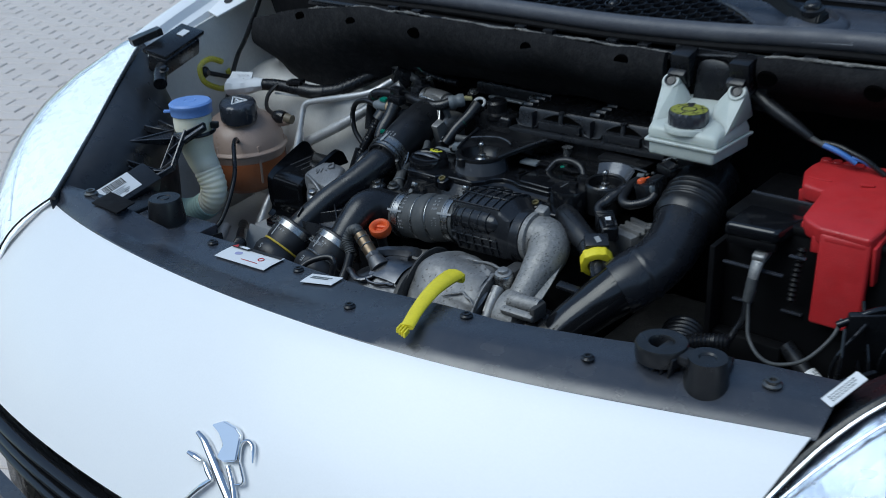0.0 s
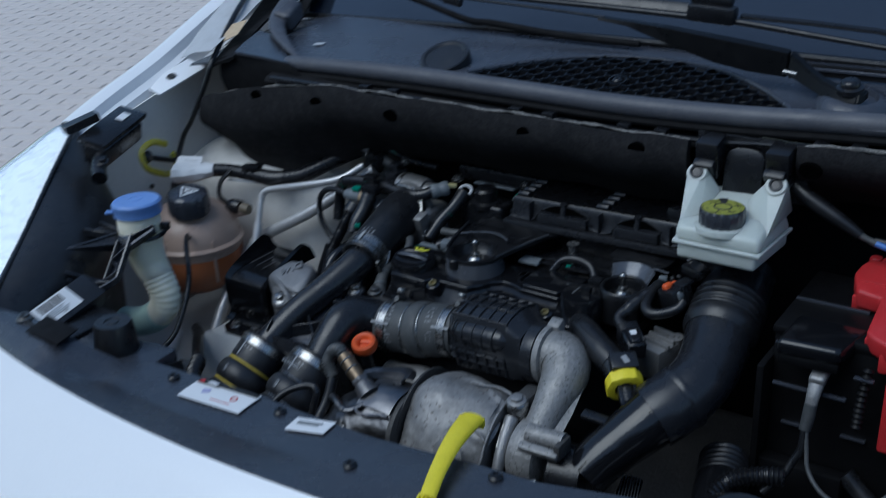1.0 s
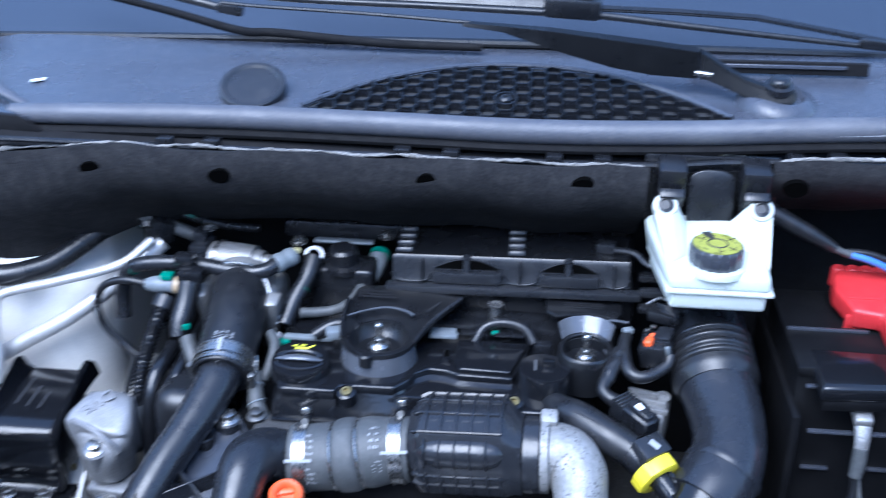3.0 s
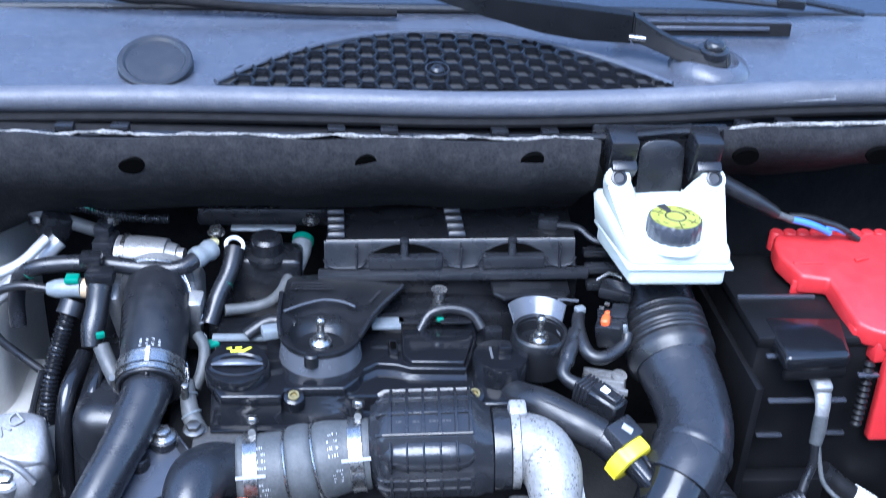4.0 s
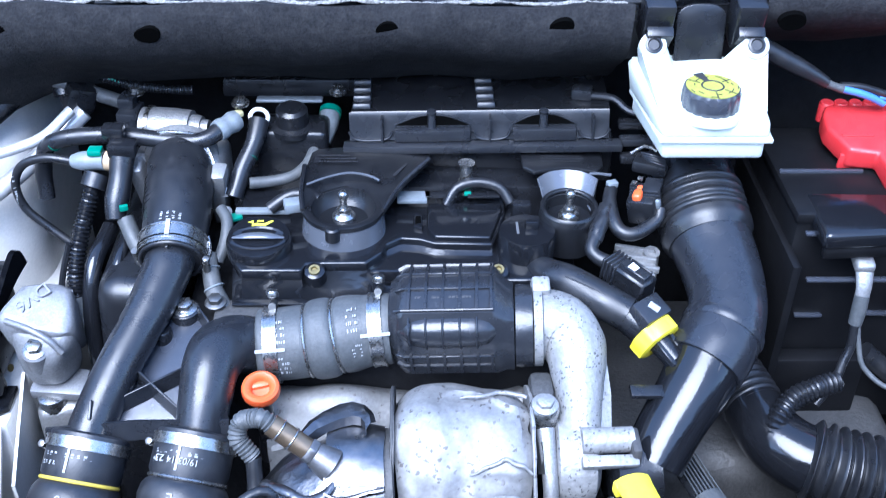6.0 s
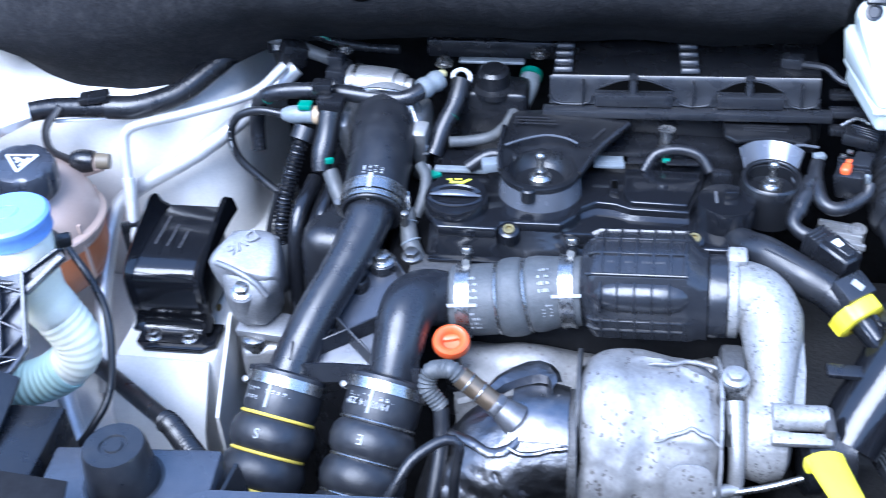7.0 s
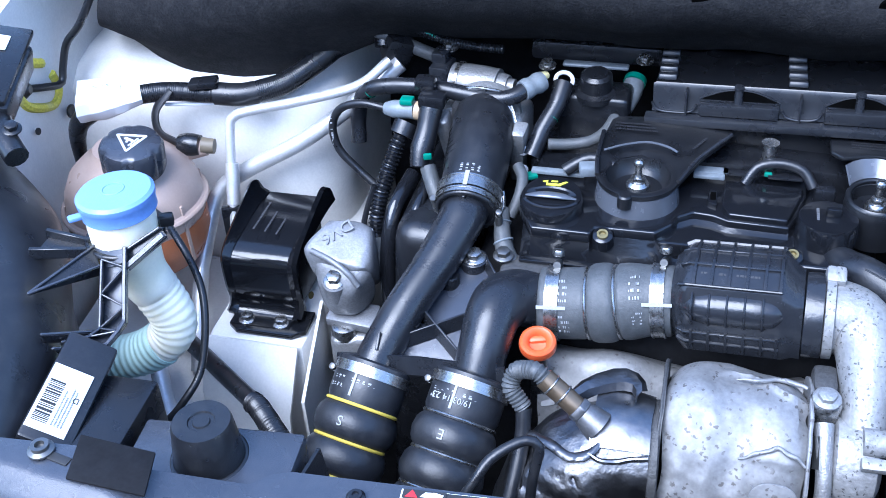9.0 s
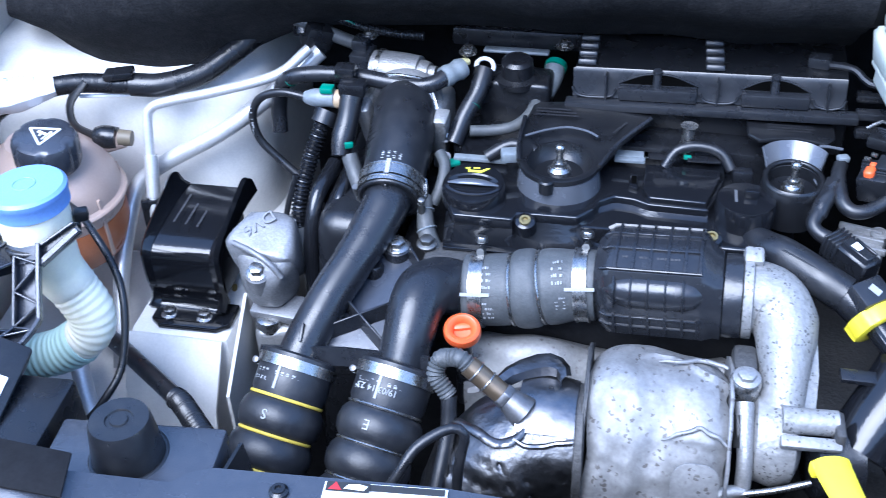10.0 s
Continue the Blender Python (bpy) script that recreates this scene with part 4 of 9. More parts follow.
blade = part("blade", tube([(-0.62, 0.655, 1.237), (-0.50, 0.640, 1.2165), (-0.390, 0.628, 1.196)], [0.0055, 0.0055, 0.0045], 10), RUBBER, wiper)
part("end_clip", box((0.03, 0.012, 0.012), (-0.402, 0.629, 1.1995), 0.003, (0, 11, 6)), BLACK_PLASTIC, blade)

# ================= left side of the bay =================
# ---- headlamps ----
LENS = material("clear_lens", (0.9, 0.95, 1.0), 0.04, rough_vary=0.01)
LENS.node_tree.nodes["Principled BSDF"].inputs["Transmission Weight"].default_value = 1.0
LENS.node_tree.nodes["Principled BSDF"].inputs["IOR"].default_value = 1.2
# Lamp reflector kept near-white; sky mirrored by the lens is put into it.
REFLECTOR = material("lamp_reflector", (0.92, 0.93, 0.94), 0.3, 0.1, grain=0.02)
lamp = thing("headlamp", (-0.75, 0.1, 0.8), "clear headlamp with a pale reflector in the wing corner", "headlamp", "headlamps")
inner_line, _ = spline([(-0.622, -0.075, 0.930), (-0.70, 0.045, 0.968), (-0.79, 0.175, 1.010), (-0.872, 0.292, 1.043)], 0.015)
outer_line, _ = spline([(-0.70, -0.155, 0.80), (-0.82, -0.06, 0.86), (-0.92, 0.10, 0.93), (-0.915, 0.26, 1.02)], 0.015)


def between(a, b, n, bulge, sink=0.0):
    out = []
    for i in range(31):
        p, q = a[round(i * (len(a) - 1) / 30)], b[round(i * (len(b) - 1) / 30)]
        out.append([p.lerp(q, k / n) + V((-0.55, -0.5, 0.6)) * (bulge * math.sin(math.pi * k / n) * math.sin(math.pi * (0.15 + 0.8 * i / 30)) - sink) for k in range(n + 1)])
    return out


part("lens", sheet(between(inner_line, outer_line, 10, 0.045), 0.003), LENS, lamp, "clear curved lens").visible_shadow = False
part("reflector", sheet(between(inner_line, outer_line, 10, 0.037, 0.004), 0.002), REFLECTOR, lamp, "pale silver reflector")
part("bezel", tube([p + V((0.006, 0, -0.001)) for p in inner_line[:: 3]], 0.0035, 8, 0.02), BLACK_PLASTIC, lamp, "black lamp edge")
part("divider", tube([between(inner_line, outer_line, 10, 0.042, 0.004)[i][5] for i in (2, 8, 15, 22, 28)], 0.0015, 8), REFLECTOR, lamp)
edge_line, _ = spline([(-0.606, -0.083, 0.90), (-0.612, -0.02, 0.912), (-0.622, 0.03, 0.922), (-0.635, 0.08, 0.928), (-0.652, 0.125, 0.931), (-0.675, 0.17, 0.935), (-0.715, 0.222, 0.942), (-0.755, 0.25, 0.955), (-0.795, 0.27, 0.968)], 0.015)
rows = []
for i in range(31):
    p, q = inner_line[round(i * (len(inner_line) - 1) / 30)], edge_line[round(i * (len(edge_line) - 1) / 30)]
    swell = V((0.05, -0.03, 0.05)) * 0.25 * math.sin(math.pi * i / 30)
    rows.append([p + V((0.002, 0, 0))] + [p.lerp(q, k / 5) + swell * math.sin(math.pi * k / 5) for k in (1, 2, 3, 4)] + [q, q + V((0.003, 0.003, -0.012)), q + V((-0.004, -0.006, -0.07)), q + V((-0.01, -0.012, -0.30))])
part("housing", sheet(rows, 0.003), HOUSING, lamp, "dark grey lamp housing")
part("housing_rib", tube([(-0.706, 0.155, 0.962), (-0.696, 0.15, 0.960), (-0.695, 0.16, 0.957)], 0.0012, 8), BLACK_PLASTIC, lamp)
bolt((-0.793, 0.252, 0.972), (0.3, -0.3, 0.9), 0.0075, lamp, BLACK_PLASTIC)
part("housing_cap", box((0.082, 0.10, 0.10), (-0.580, 0.018, 0.852), 0.004, (0, 0, 2)), BLACK_PLASTIC, lamp)
card = facing((-0.5945, 0.0175, 0.9185), (-0.003, 0.054, 0.009), (0.493, -0.117, 0.863))
wedge = box((0.10, 0.040, 0.03), (0.012, -0.003, -0.0155), 0.003)
wedge.transform(card)
part("label_boss", wedge, HOUSING, lamp)
card_bm = box((0.058, 0.031, 0.0006), (0, 0, 0.0004))
card_bm.transform(card)
tag = part("bar_label", card_bm, LABEL, lamp, "white paper label with a bar code")
codes = bmesh.new()
rnd = random.Random(4)
u = -0.022
while u < 0.016:
    w = rnd.choice((0.0006, 0.0009, 0.0014))
    box((w, 0.012, 0.0003), (u, 0.007, 0.0009), bm=codes)
    u += w + rnd.choice((0.0006, 0.0009))
codes.transform(card)
part("bar_code", codes, INK, tag)
part("small_print", flat_print(card @ pose(-0.004, -0.006, 0.0008), 0.036, 0.010, 4, 7, fill=0.45, size=0.0008), GREY_CLIP, tag)
part("letter", text_mesh("D", 0.007, card @ pose(0.004, -0.011, 0.001, 0, 0, 90), 0.0002), INK, tag)

SILVERED = material("silvered_reflector", (0.26, 0.28, 0.33), 0.2, 0.85, stain=0.6, stain_size=14, stain_colour=(0.10, 0.11, 0.135), bump=0.003, bump_size=22)
lamp2 = thing("headlamp", (0.6, 0.0, 0.8), "clear headlamp at the other corner of the nose", "headlamp", "headlamps")
inner2, _ = spline([(0.408, -0.083, 0.845), (0.424, -0.052, 0.877), (0.444, -0.009, 0.906), (0.459, 0.011, 0.923), (0.487, 0.041, 0.950), (0.58, 0.15, 0.993), (0.68, 0.28, 1.035)], 0.012)
outer2, _ = spline([(0.425, -0.105, 0.79), (0.50, -0.09, 0.80), (0.60, -0.03, 0.83), (0.70, 0.08, 0.89), (0.74, 0.25, 0.99)], 0.012)
part("lens", sheet([[V(p) + V((0.004, -0.006, 0.004)) * math.sin(math.pi * j / 10) for j, p in enumerate(r)] for r in [[a.lerp(b, k / 10) + V((0.5, -0.5, 0.6)) * 0.03 * math.sin(math.pi * k / 10) for k in range(11)] for a, b in [(inner2[round(i * (len(inner2) - 1) / 24)], outer2[round(i * (len(outer2) - 1) / 24)]) for i in range(25)]]], 0.003), LENS, lamp2, "clear curved lens").visible_shadow = False
part("reflector", sheet([[a.lerp(b, k / 8) + V((0.5, -0.5, 0.6)) * (0.012 * math.sin(math.pi * k / 8) - 0.014) for k in range(9)] for a, b in [(inner2[round(i * (len(inner2) - 1) / 24)], outer2[round(i * (len(outer2) - 1) / 24)]) for i in range(25)]], 0.002), SILVERED, lamp2, "silvered reflector")
part("bezel", tube([p + V((0.001, -0.002, 0.003)) for p in inner2[::3]], 0.0018, 8, 0.01), CHROME, lamp2, "bright lens edge")
part("seal", tube([p + V((-0.005, 0.003, -0.001)) for p in inner2[::3]], 0.005, 8, 0.01), BLACK_PLASTIC, lamp2, "black lamp seal")
part("inner_edge", tube([p.lerp(q, 0.10) + V((0, 0, 0.004)) for p, q in [(inner2[round(i * (len(inner2) - 1) / 12)], outer2[round(i * (len(outer2) - 1) / 12)]) for i in range(8)]], 0.0012, 8, 0.01), CHROME, lamp2)
part("bulb_bowl", lathe([(0.04, -0.01), (0.036, 0.01), (0.022, 0.004), (0.012, -0.01)], axis((0.56, 0.03, 0.885), (0.2, -0.6, 0.75)), 28), CHROME, lamp2, "chrome lamp bowl")
part("housing", sheet([[p + V((0.0, 0.0, 0.0)), p + V((-0.02, 0.02, -0.012)), p + V((-0.05, 0.05, -0.03)), p + V((-0.06, 0.07, -0.1)), p + V((-0.05, 0.07, -0.4))] for p in inner2], 0.003), BLACK_PLASTIC, lamp2)
card = facing((0.4445, 0.050, 0.944), (0.5, 0.85, 0.25), (-0.2, -0.45, 0.87))
card_bm = box((0.042, 0.0145, 0.0006))
card_bm.transform(card)
tag = part("bar_label", card_bm, LABEL, lamp2, "white paper label with a bar code")
part("small_print", flat_print(card @ pose(0, 0, 0.0005), 0.032, 0.009, 3, 9, fill=0.4, size=0.0016), GREY_CLIP, tag)
# ---- lamp bracket at the wing ----
bracket = thing("lamp_bracket", (-0.83, 0.36, 0.98), "black plastic lamp bracket screwed to the wing", "bracket")
part("plate", box((0.045, 0.115, 0.008), (-0.852, 0.352, 1.037), 0.002, (8, 14, 18)), BLACK_PLASTIC, bracket)
part("side", box((0.036, 0.10, 0.03), (-0.846, 0.345, 1.018), 0.004, (8, 14, 18)), BLACK_PLASTIC, bracket)
part("arm", tube([(-0.835, 0.315, 1.012), (-0.81, 0.285, 1.004), (-0.79, 0.268, 0.995)], 0.011, 12), BLACK_PLASTIC, bracket)
part("paper", box((0.012, 0.022, 0.001), (-0.858, 0.378, 1.0455), 0, (8, 14, 18)), LABEL, bracket, "small white label")
part("arm", beam((-0.878, 0.287, 1.046), (-0.862, 0.336, 1.058), 0.020, 0.012), BLACK_PLASTIC, bracket)
bolt((-0.80, 0.285, 1.012), (0.2, -0.2, 1), 0.006, bracket, BLACK_PLASTIC)
bracket.location += V((0.072, -0.064, 0.011))

# ---- corner under the windscreen pillar ----
corner = thing("scuttle_corner", (-0.75, 0.5, 1.08), "dusty black plastic end piece of the scuttle", "trim")
part("block", noisy_bm(sheet([[(-0.586, 0.474, 1.119), (-0.63, 0.474, 1.124), (-0.68, 0.472, 1.128), (-0.735, 0.478, 1.116)], [(-0.565, 0.468, 1.108), (-0.63, 0.472, 1.108), (-0.68, 0.474, 1.104), (-0.74, 0.482, 1.085)], [(-0.56, 0.478, 1.085), (-0.63, 0.484, 1.07), (-0.68, 0.49, 1.05), (-0.74, 0.50, 1.03)]], 0.006), 0.0015, 60), MATT_BLACK, corner)
part("block_top", noisy_bm(sheet([[(-0.588, 0.470, 1.123), (-0.63, 0.466, 1.128), (-0.685, 0.458, 1.133)], [(-0.61, 0.492, 1.127), (-0.65, 0.50, 1.132), (-0.705, 0.50, 1.137)], [(-0.65, 0.53, 1.132), (-0.69, 0.55, 1.138), (-0.73, 0.56, 1.14)]], 0.004), 0.001, 60), PANEL_GREY, corner, "dusty grey top of the end piece")
gutter_line = [(-0.582, 0.486, 1.126), (-0.62, 0.507, 1.135), (-0.665, 0.538, 1.143), (-0.70, 0.57, 1.150), (-0.735, 0.62, 1.158), (-0.775, 0.70, 1.172), (-0.83, 0.82, 1.20), (-0.88, 0.95, 1.25)]
part("gutter", tube(gutter_line, [0.003, 0.009, 0.012, 0.013, 0.013, 0.014, 0.015, 0.016], 12, 0.01, flat=(1.15, 0.45)), SEAL, corner, "curved gutter trim beside the glass")
part("pillar_cover", sheet([[(-0.60, 0.505, 1.12), (-0.67, 0.55, 1.125), (-0.74, 0.64, 1.14), (-0.83, 0.82, 1.18)], [(-0.64, 0.53, 1.118), (-0.69, 0.57, 1.122), (-0.725, 0.655, 1.14), (-0.77, 0.80, 1.21)]], 0.003), MATT_BLACK, corner)
part("fill", noisy_bm(sheet([[(-0.69, 0.458, 1.125), (-0.715, 0.51, 1.133), (-0.75, 0.59, 1.142), (-0.80, 0.71, 1.16)], [(-0.745, 0.463, 1.105), (-0.765, 0.52, 1.12), (-0.80, 0.60, 1.135), (-0.86, 0.72, 1.16)]], 0.004), 0.002, 40), MATT_BLACK, corner)
part("foam", noisy_bm(box((0.03, 0.05, 0.03), (-0.712, 0.615, 1.158), 0.008, (20, 10, 10), 3), 0.006, 60), SEAL, corner, "grey foam block")
part("tape", noisy_bm(sheet([[(-0.742, 0.492, 1.137), (-0.722, 0.505, 1.143)], [(-0.775, 0.53, 1.148), (-0.742, 0.55, 1.158)]], 0.001), 0.003, 60), material("masking_tape", (0.55, 0.42, 0.27), 0.8, grain=0.2, stain=0.3), corner, "torn piece of masking tape")
part("paper", noisy_bm(sheet([[(-0.80, 0.452, 1.112), (-0.77, 0.455, 1.124), (-0.738, 0.46, 1.128)], [(-0.83, 0.52, 1.135), (-0.79, 0.53, 1.15), (-0.758, 0.535, 1.146)], [(-0.86, 0.62, 1.165), (-0.83, 0.63, 1.18), (-0.785, 0.63, 1.168)], [(-0.90, 0.76, 1.20), (-0.86, 0.77, 1.215), (-0.81, 0.77, 1.19)]], 0.001), 0.006, 50), material("masking_paper", (0.5, 0.51, 0.52), 0.7, grain=0.1, stain=0.4, stain_size=30, stain_colour=(0.35, 0.35, 0.35)), corner, "crumpled white masking paper")
part("hinge_leaf", box((0.05, 0.09, 0.004), (-0.84, 0.47, 1.073), 0.0015, (18, 8, -12)), WHITE_PAINT, corner, "white painted hinge leaf")
# Ink disc on the leaf paints the shade inside its hole.
part("hole", lathe([(0.008, 0), (0.007, 0.001), (0.001, 0.001)], pose(-0.842, 0.465, 1.0755, 18, 8, -12)), INK, corner)
cable = thing("wing_cable", (-0.83, 0.45, 0.95), "thin black cable running down the inner wing", "cable")
part("sheath", tube([(-0.855, 0.70, 1.192), (-0.81, 0.62, 1.178), (-0.775, 0.55, 1.158), (-0.745, 0.468, 1.112), (-0.755, 0.455, 1.075), (-0.79, 0.45, 1.015), (-0.818, 0.455, 0.985), (-0.825, 0.447, 0.96), (-0.826, 0.438, 0.945), (-0.83, 0.415, 0.952), (-0.838, 0.39, 0.962)], 0.0042, 10), RUBBER, cable)
part("grommet", lathe([(0.012, 0), (0.010, 0.006), (0.005, 0.012)], axis((-0.842, 0.389, 0.962), (1, 0.2, 0)), 18), RUBBER, cable)
YPAINT = material("yellow_marker", (0.62, 0.55, 0.06), 0.6, grain=0.2, stain=0.5, stain_size=60, stain_colour=(0.6, 0.6, 0.4))
ringm = thing("paint_mark", (-0.84, 0.41, 0.95), "hand-drawn yellow paint ring on the inner wing", "paint mark")
part("stroke", tube([(-0.8375, 0.430, 0.972), (-0.8375, 0.404, 0.983), (-0.8375, 0.380, 0.976), (-0.8375, 0.380, 0.955), (-0.8375, 0.394, 0.938), (-0.8375, 0.429, 0.922), (-0.8375, 0.446, 0.934), (-0.8375, 0.440, 0.955)], 0.0052, 8, 0.006), YPAINT, ringm)
plug = thing("wing_plug", (-0.83, 0.47, 0.9), "small black rubber plug in the inner wing", "plug")
part("cap", lathe([(0.008, 0), (0.007, 0.003), (0.001, 0.004)], axis((-0.83, 0.447, 0.905), (1, -0.1, 0.1)), 18), RUBBER, plug)
part("cap", lathe([(0.004, 0), (0.004, 0.001), (0.001, 0.001)], axis((-0.832, 0.385, 0.915), (1, -0.1, 0.1)), 14), INK, plug)

# ---- coolant tank ----
AMBER = material("amber_plastic", (0.44, 0.32, 0.255), 0.35, grain=0.03, stain=0.2, stain_size=14, stain_colour=(0.5, 0.33, 0.24))
FLUID = material("rusty_fluid_plastic", (0.42, 0.13, 0.045), 0.35, grain=0.04, stain=0.3, stain_size=20, stain_colour=(0.5, 0.28, 0.18))
tank = thing("coolant_tank", (-0.73, 0.365, 0.78), "translucent amber coolant tank half full of rusty fluid", "tank")
tc = pose(-0.716, 0.357, 0.010)
prof = [(0.070, 0.835), (0.0745, 0.848), (0.0745, 0.853), (0.071, 0.856), (0.069, 0.870), (0.060, 0.889), (0.046, 0.902), (0.034, 0.908), (0.030, 0.916)]
part("upper_shell", lathe(prof, tc, 44), AMBER, tank, "pale amber upper half")
part("lower_shell", lathe([(0.045, 0.775), (0.064, 0.79), (0.072, 0.815), (0.071, 0.8355)], tc, 44), FLUID, tank, "rust-coloured lower half")
part("seam", torus((-0.716, 0.357, 0.861), (0, 0, 1), 0.0735, 0.003), AMBER, tank)
for a in (-20, 40, 100, 160, 220, 280):
    part("rib", beam((-0.716 + 0.073 * math.cos(radians(a)), 0.357 + 0.073 * math.sin(radians(a)), 0.81), (-0.716 + 0.07 * math.cos(radians(a)), 0.357 + 0.07 * math.sin(radians(a)), 0.876), 0.004, 0.003, up=(math.cos(radians(a)), math.sin(radians(a)), 0)), AMBER, tank)
ctop = axis((-0.692, 0.334, 0.917), (0.12, -0.1, 1))
ccap = part("filler_cap", lathe([(0.030, 0), (0.0315, 0.004), (0.0315, 0.026), (0.029, 0.031), (0.024, 0.033), (0.001, 0.034)], ctop, 48, wave=lambda a, k: 1 - (0.09 * max(0, math.cos(6 * a)) ** 6 if 0 < k < 4 else 0)), PANEL_GREY, tank, "dark grey screw cap with a warning triangle")
tri_m = ctop @ pose(0, 0, 0.0335, 0, 0, 22)
bm = bmesh.new()
for i in range(3):
    a, b = radians(90 + 120 * i), radians(210 + 120 * i)
    beam(tri_m @ V((0.0165 * math.cos(a), 0.0165 * math.sin(a), 0.0006)), tri_m @ V((0.0165 * math.cos(b), 0.0165 * math.sin(b), 0.0006)), 0.0022, 0.0008, up=tri_m.to_3x3() @ V((0, 0, 1)), bevel=0, bm=bm)
for dy, w in ((-0.004, 0.014), (-0.0065, 0.012)):
    beam(tri_m @ V((-w / 2, dy, 0.0006)), tri_m @ V((w / 2, dy, 0.0006)), 0.0012, 0.0008, up=tri_m.to_3x3() @ V((0, 0, 1)), bevel=0, bm=bm)
beam(tri_m @ V((0.001, -0.003, 0.0006)), tri_m @ V((0.0005, 0.007, 0.0006)), 0.003, 0.0008, up=tri_m.to_3x3() @ V((0, 0, 1)), bevel=0, bm=bm)
beam(tri_m @ V((-0.004, 0.001, 0.0006)), tri_m @ V((0.002, 0.003, 0.0006)), 0.002, 0.0008, up=tri_m.to_3x3() @ V((0, 0, 1)), bevel=0, bm=bm)
part("warning_sign", bm, LABEL, ccap, "white warning triangle")
part("outlet", tube([(-0.69, 0.395, 0.893), (-0.668, 0.402, 0.897), (-0.650, 0.406, 0.902)], 0.009, 14), AMBER, tank)
part("sensor", box((0.02, 0.016, 0.016), (-0.69, 0.312, 0.868), 0.003, (0, 0, 20)), BLACK_PLASTIC, tank, "small black level sensor")
plugc = thing("tank_connector", (-0.655, 0.405, 0.9), "black electrical plug with a tan tip on a lead", "connector")
part("shell", tube([(-0.678, 0.402, 0.905), (-0.655, 0.404, 0.905)], [0.010, 0.0125, 0.0125, 0.011], 10, 0.003), BLACK_PLASTIC, plugc)
part("tip", tube([(-0.653, 0.404, 0.905), (-0.640, 0.406, 0.904)], [0.0088, 0.008], 16), material("tan_plastic", (0.13, 0.105, 0.07), 0.5), plugc, "tan plug tip")
part("lead", tube([(-0.69, 0.428, 0.955), (-0.705, 0.415, 0.935), (-0.70, 0.405, 0.915), (-0.678, 0.402, 0.905)], 0.006, 10, flat=(1.3, 0.6)), RUBBER, plugc)

# ---- washer filler ----
filler = thing("washer_filler", (-0.61, 0.175, 0.8), "milky washer filler neck with a blue cap", "filler neck")
part("collar", tube([(-0.6095, 0.1745, 0.992), (-0.611, 0.175, 0.965), (-0.6115, 0.176, 0.945), (-0.609, 0.179, 0.918), (-0.601, 0.182, 0.896)], [0.0285, 0.029, 0.028, 0.0255, 0.023, 0.0215], 32, 0.004), WASHER, filler)


def bellows(run, share):
    return 0.0218 - 0.0011 * (0.5 + 0.5 * math.cos(2 * math.pi * run / 0.0068)) - 0.0015 * share


part("bellows", tube([(-0.602, 0.182, 0.899), (-0.599, 0.182, 0.892), (-0.590, 0.182, 0.870), (-0.592, 0.180, 0.850), (-0.605, 0.178, 0.835)], bellows, 28, 0.0011), WASHER, filler, "pale ribbed neck")
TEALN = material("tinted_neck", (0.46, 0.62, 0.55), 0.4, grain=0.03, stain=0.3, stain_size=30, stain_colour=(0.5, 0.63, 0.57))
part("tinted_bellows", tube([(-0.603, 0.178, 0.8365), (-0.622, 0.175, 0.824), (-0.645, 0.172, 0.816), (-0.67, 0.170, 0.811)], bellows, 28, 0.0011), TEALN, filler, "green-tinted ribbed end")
wm = axis((-0.6095, 0.1745, 0.985), (-0.03, 0.0, 1))
wcap = part("cap", lathe([(0.0305, 0), (0.0315, 0.001), (0.0315, 0.011), (0.0325, 0.0125), (0.0325, 0.017), (0.030, 0.0195), (0.020, 0.0202), (0.001, 0.0203)], wm, 48), BLUE, filler, "blue snap cap")
part("tab", box((0.012, 0.008, 0.004), (-0.636, 0.150, 0.990), 0.0015, (0, 0, 40)), BLUE, wcap)
part("sign", torus((-0.611, 0.1745, 1.0052), (-0.03, 0, 1), 0.009, 0.0007), BLUE, wcap)
arm = thing("filler_bracket", (-0.61, 0.12, 0.93), "black plastic truss bracket clipped round the filler neck", "bracket")
part("neck_ring", torus((-0.611, 0.175, 0.957), (0, 0, 1), 0.0315, 0.003), BLACK_PLASTIC, arm)
N = V((0.25, -0.62, 0.74)).normalized()
outer = [V(q) for q in ((-0.595, 0.148, 0.967), (-0.590, 0.127, 0.945), (-0.585, 0.107, 0.923), (-0.5865, 0.098, 0.920), (-0.591, 0.085, 0.916), (-0.603, 0.076, 0.917), (-0.616, 0.068, 0.918))]
inner = [V(q) for q in ((-0.614, 0.140, 0.957), (-0.610, 0.121, 0.9365), (-0.606, 0.102, 0.916), (-0.607, 0.097, 0.916), (-0.609, 0.090, 0.917), (-0.616, 0.082, 0.920), (-0.624, 0.074, 0.922))]
part("truss_plate", sheet([[q - N * 0.005 for q in outer], [q - N * 0.005 for q in inner]], 0.002), PANEL_GREY, arm)
for line2, w in ((outer, 0.0032), (inner, 0.0022)):
    bm = bmesh.new()
    for a, b in zip(line2, line2[1:]):
        beam(a, b + (b - a).normalized() * 0.001, w, 0.010, up=N, bm=bm)
    part("rail", bm, PANEL_GREY, arm)
for a, b in ((0.0, 0.55), (1.0, 0.55), (1.0, 1.6), (2.0, 1.6), (2.0, 3.0), (4.0, 3.0), (4.0, 5.3)):
    i, j = min(int(a), 5), min(int(b), 5)
    part("brace", beam(inner[i].lerp(inner[i + 1], a - i), outer[j].lerp(outer[j + 1], b - j), 0.0018, 0.008, up=N), PANEL_GREY, arm)
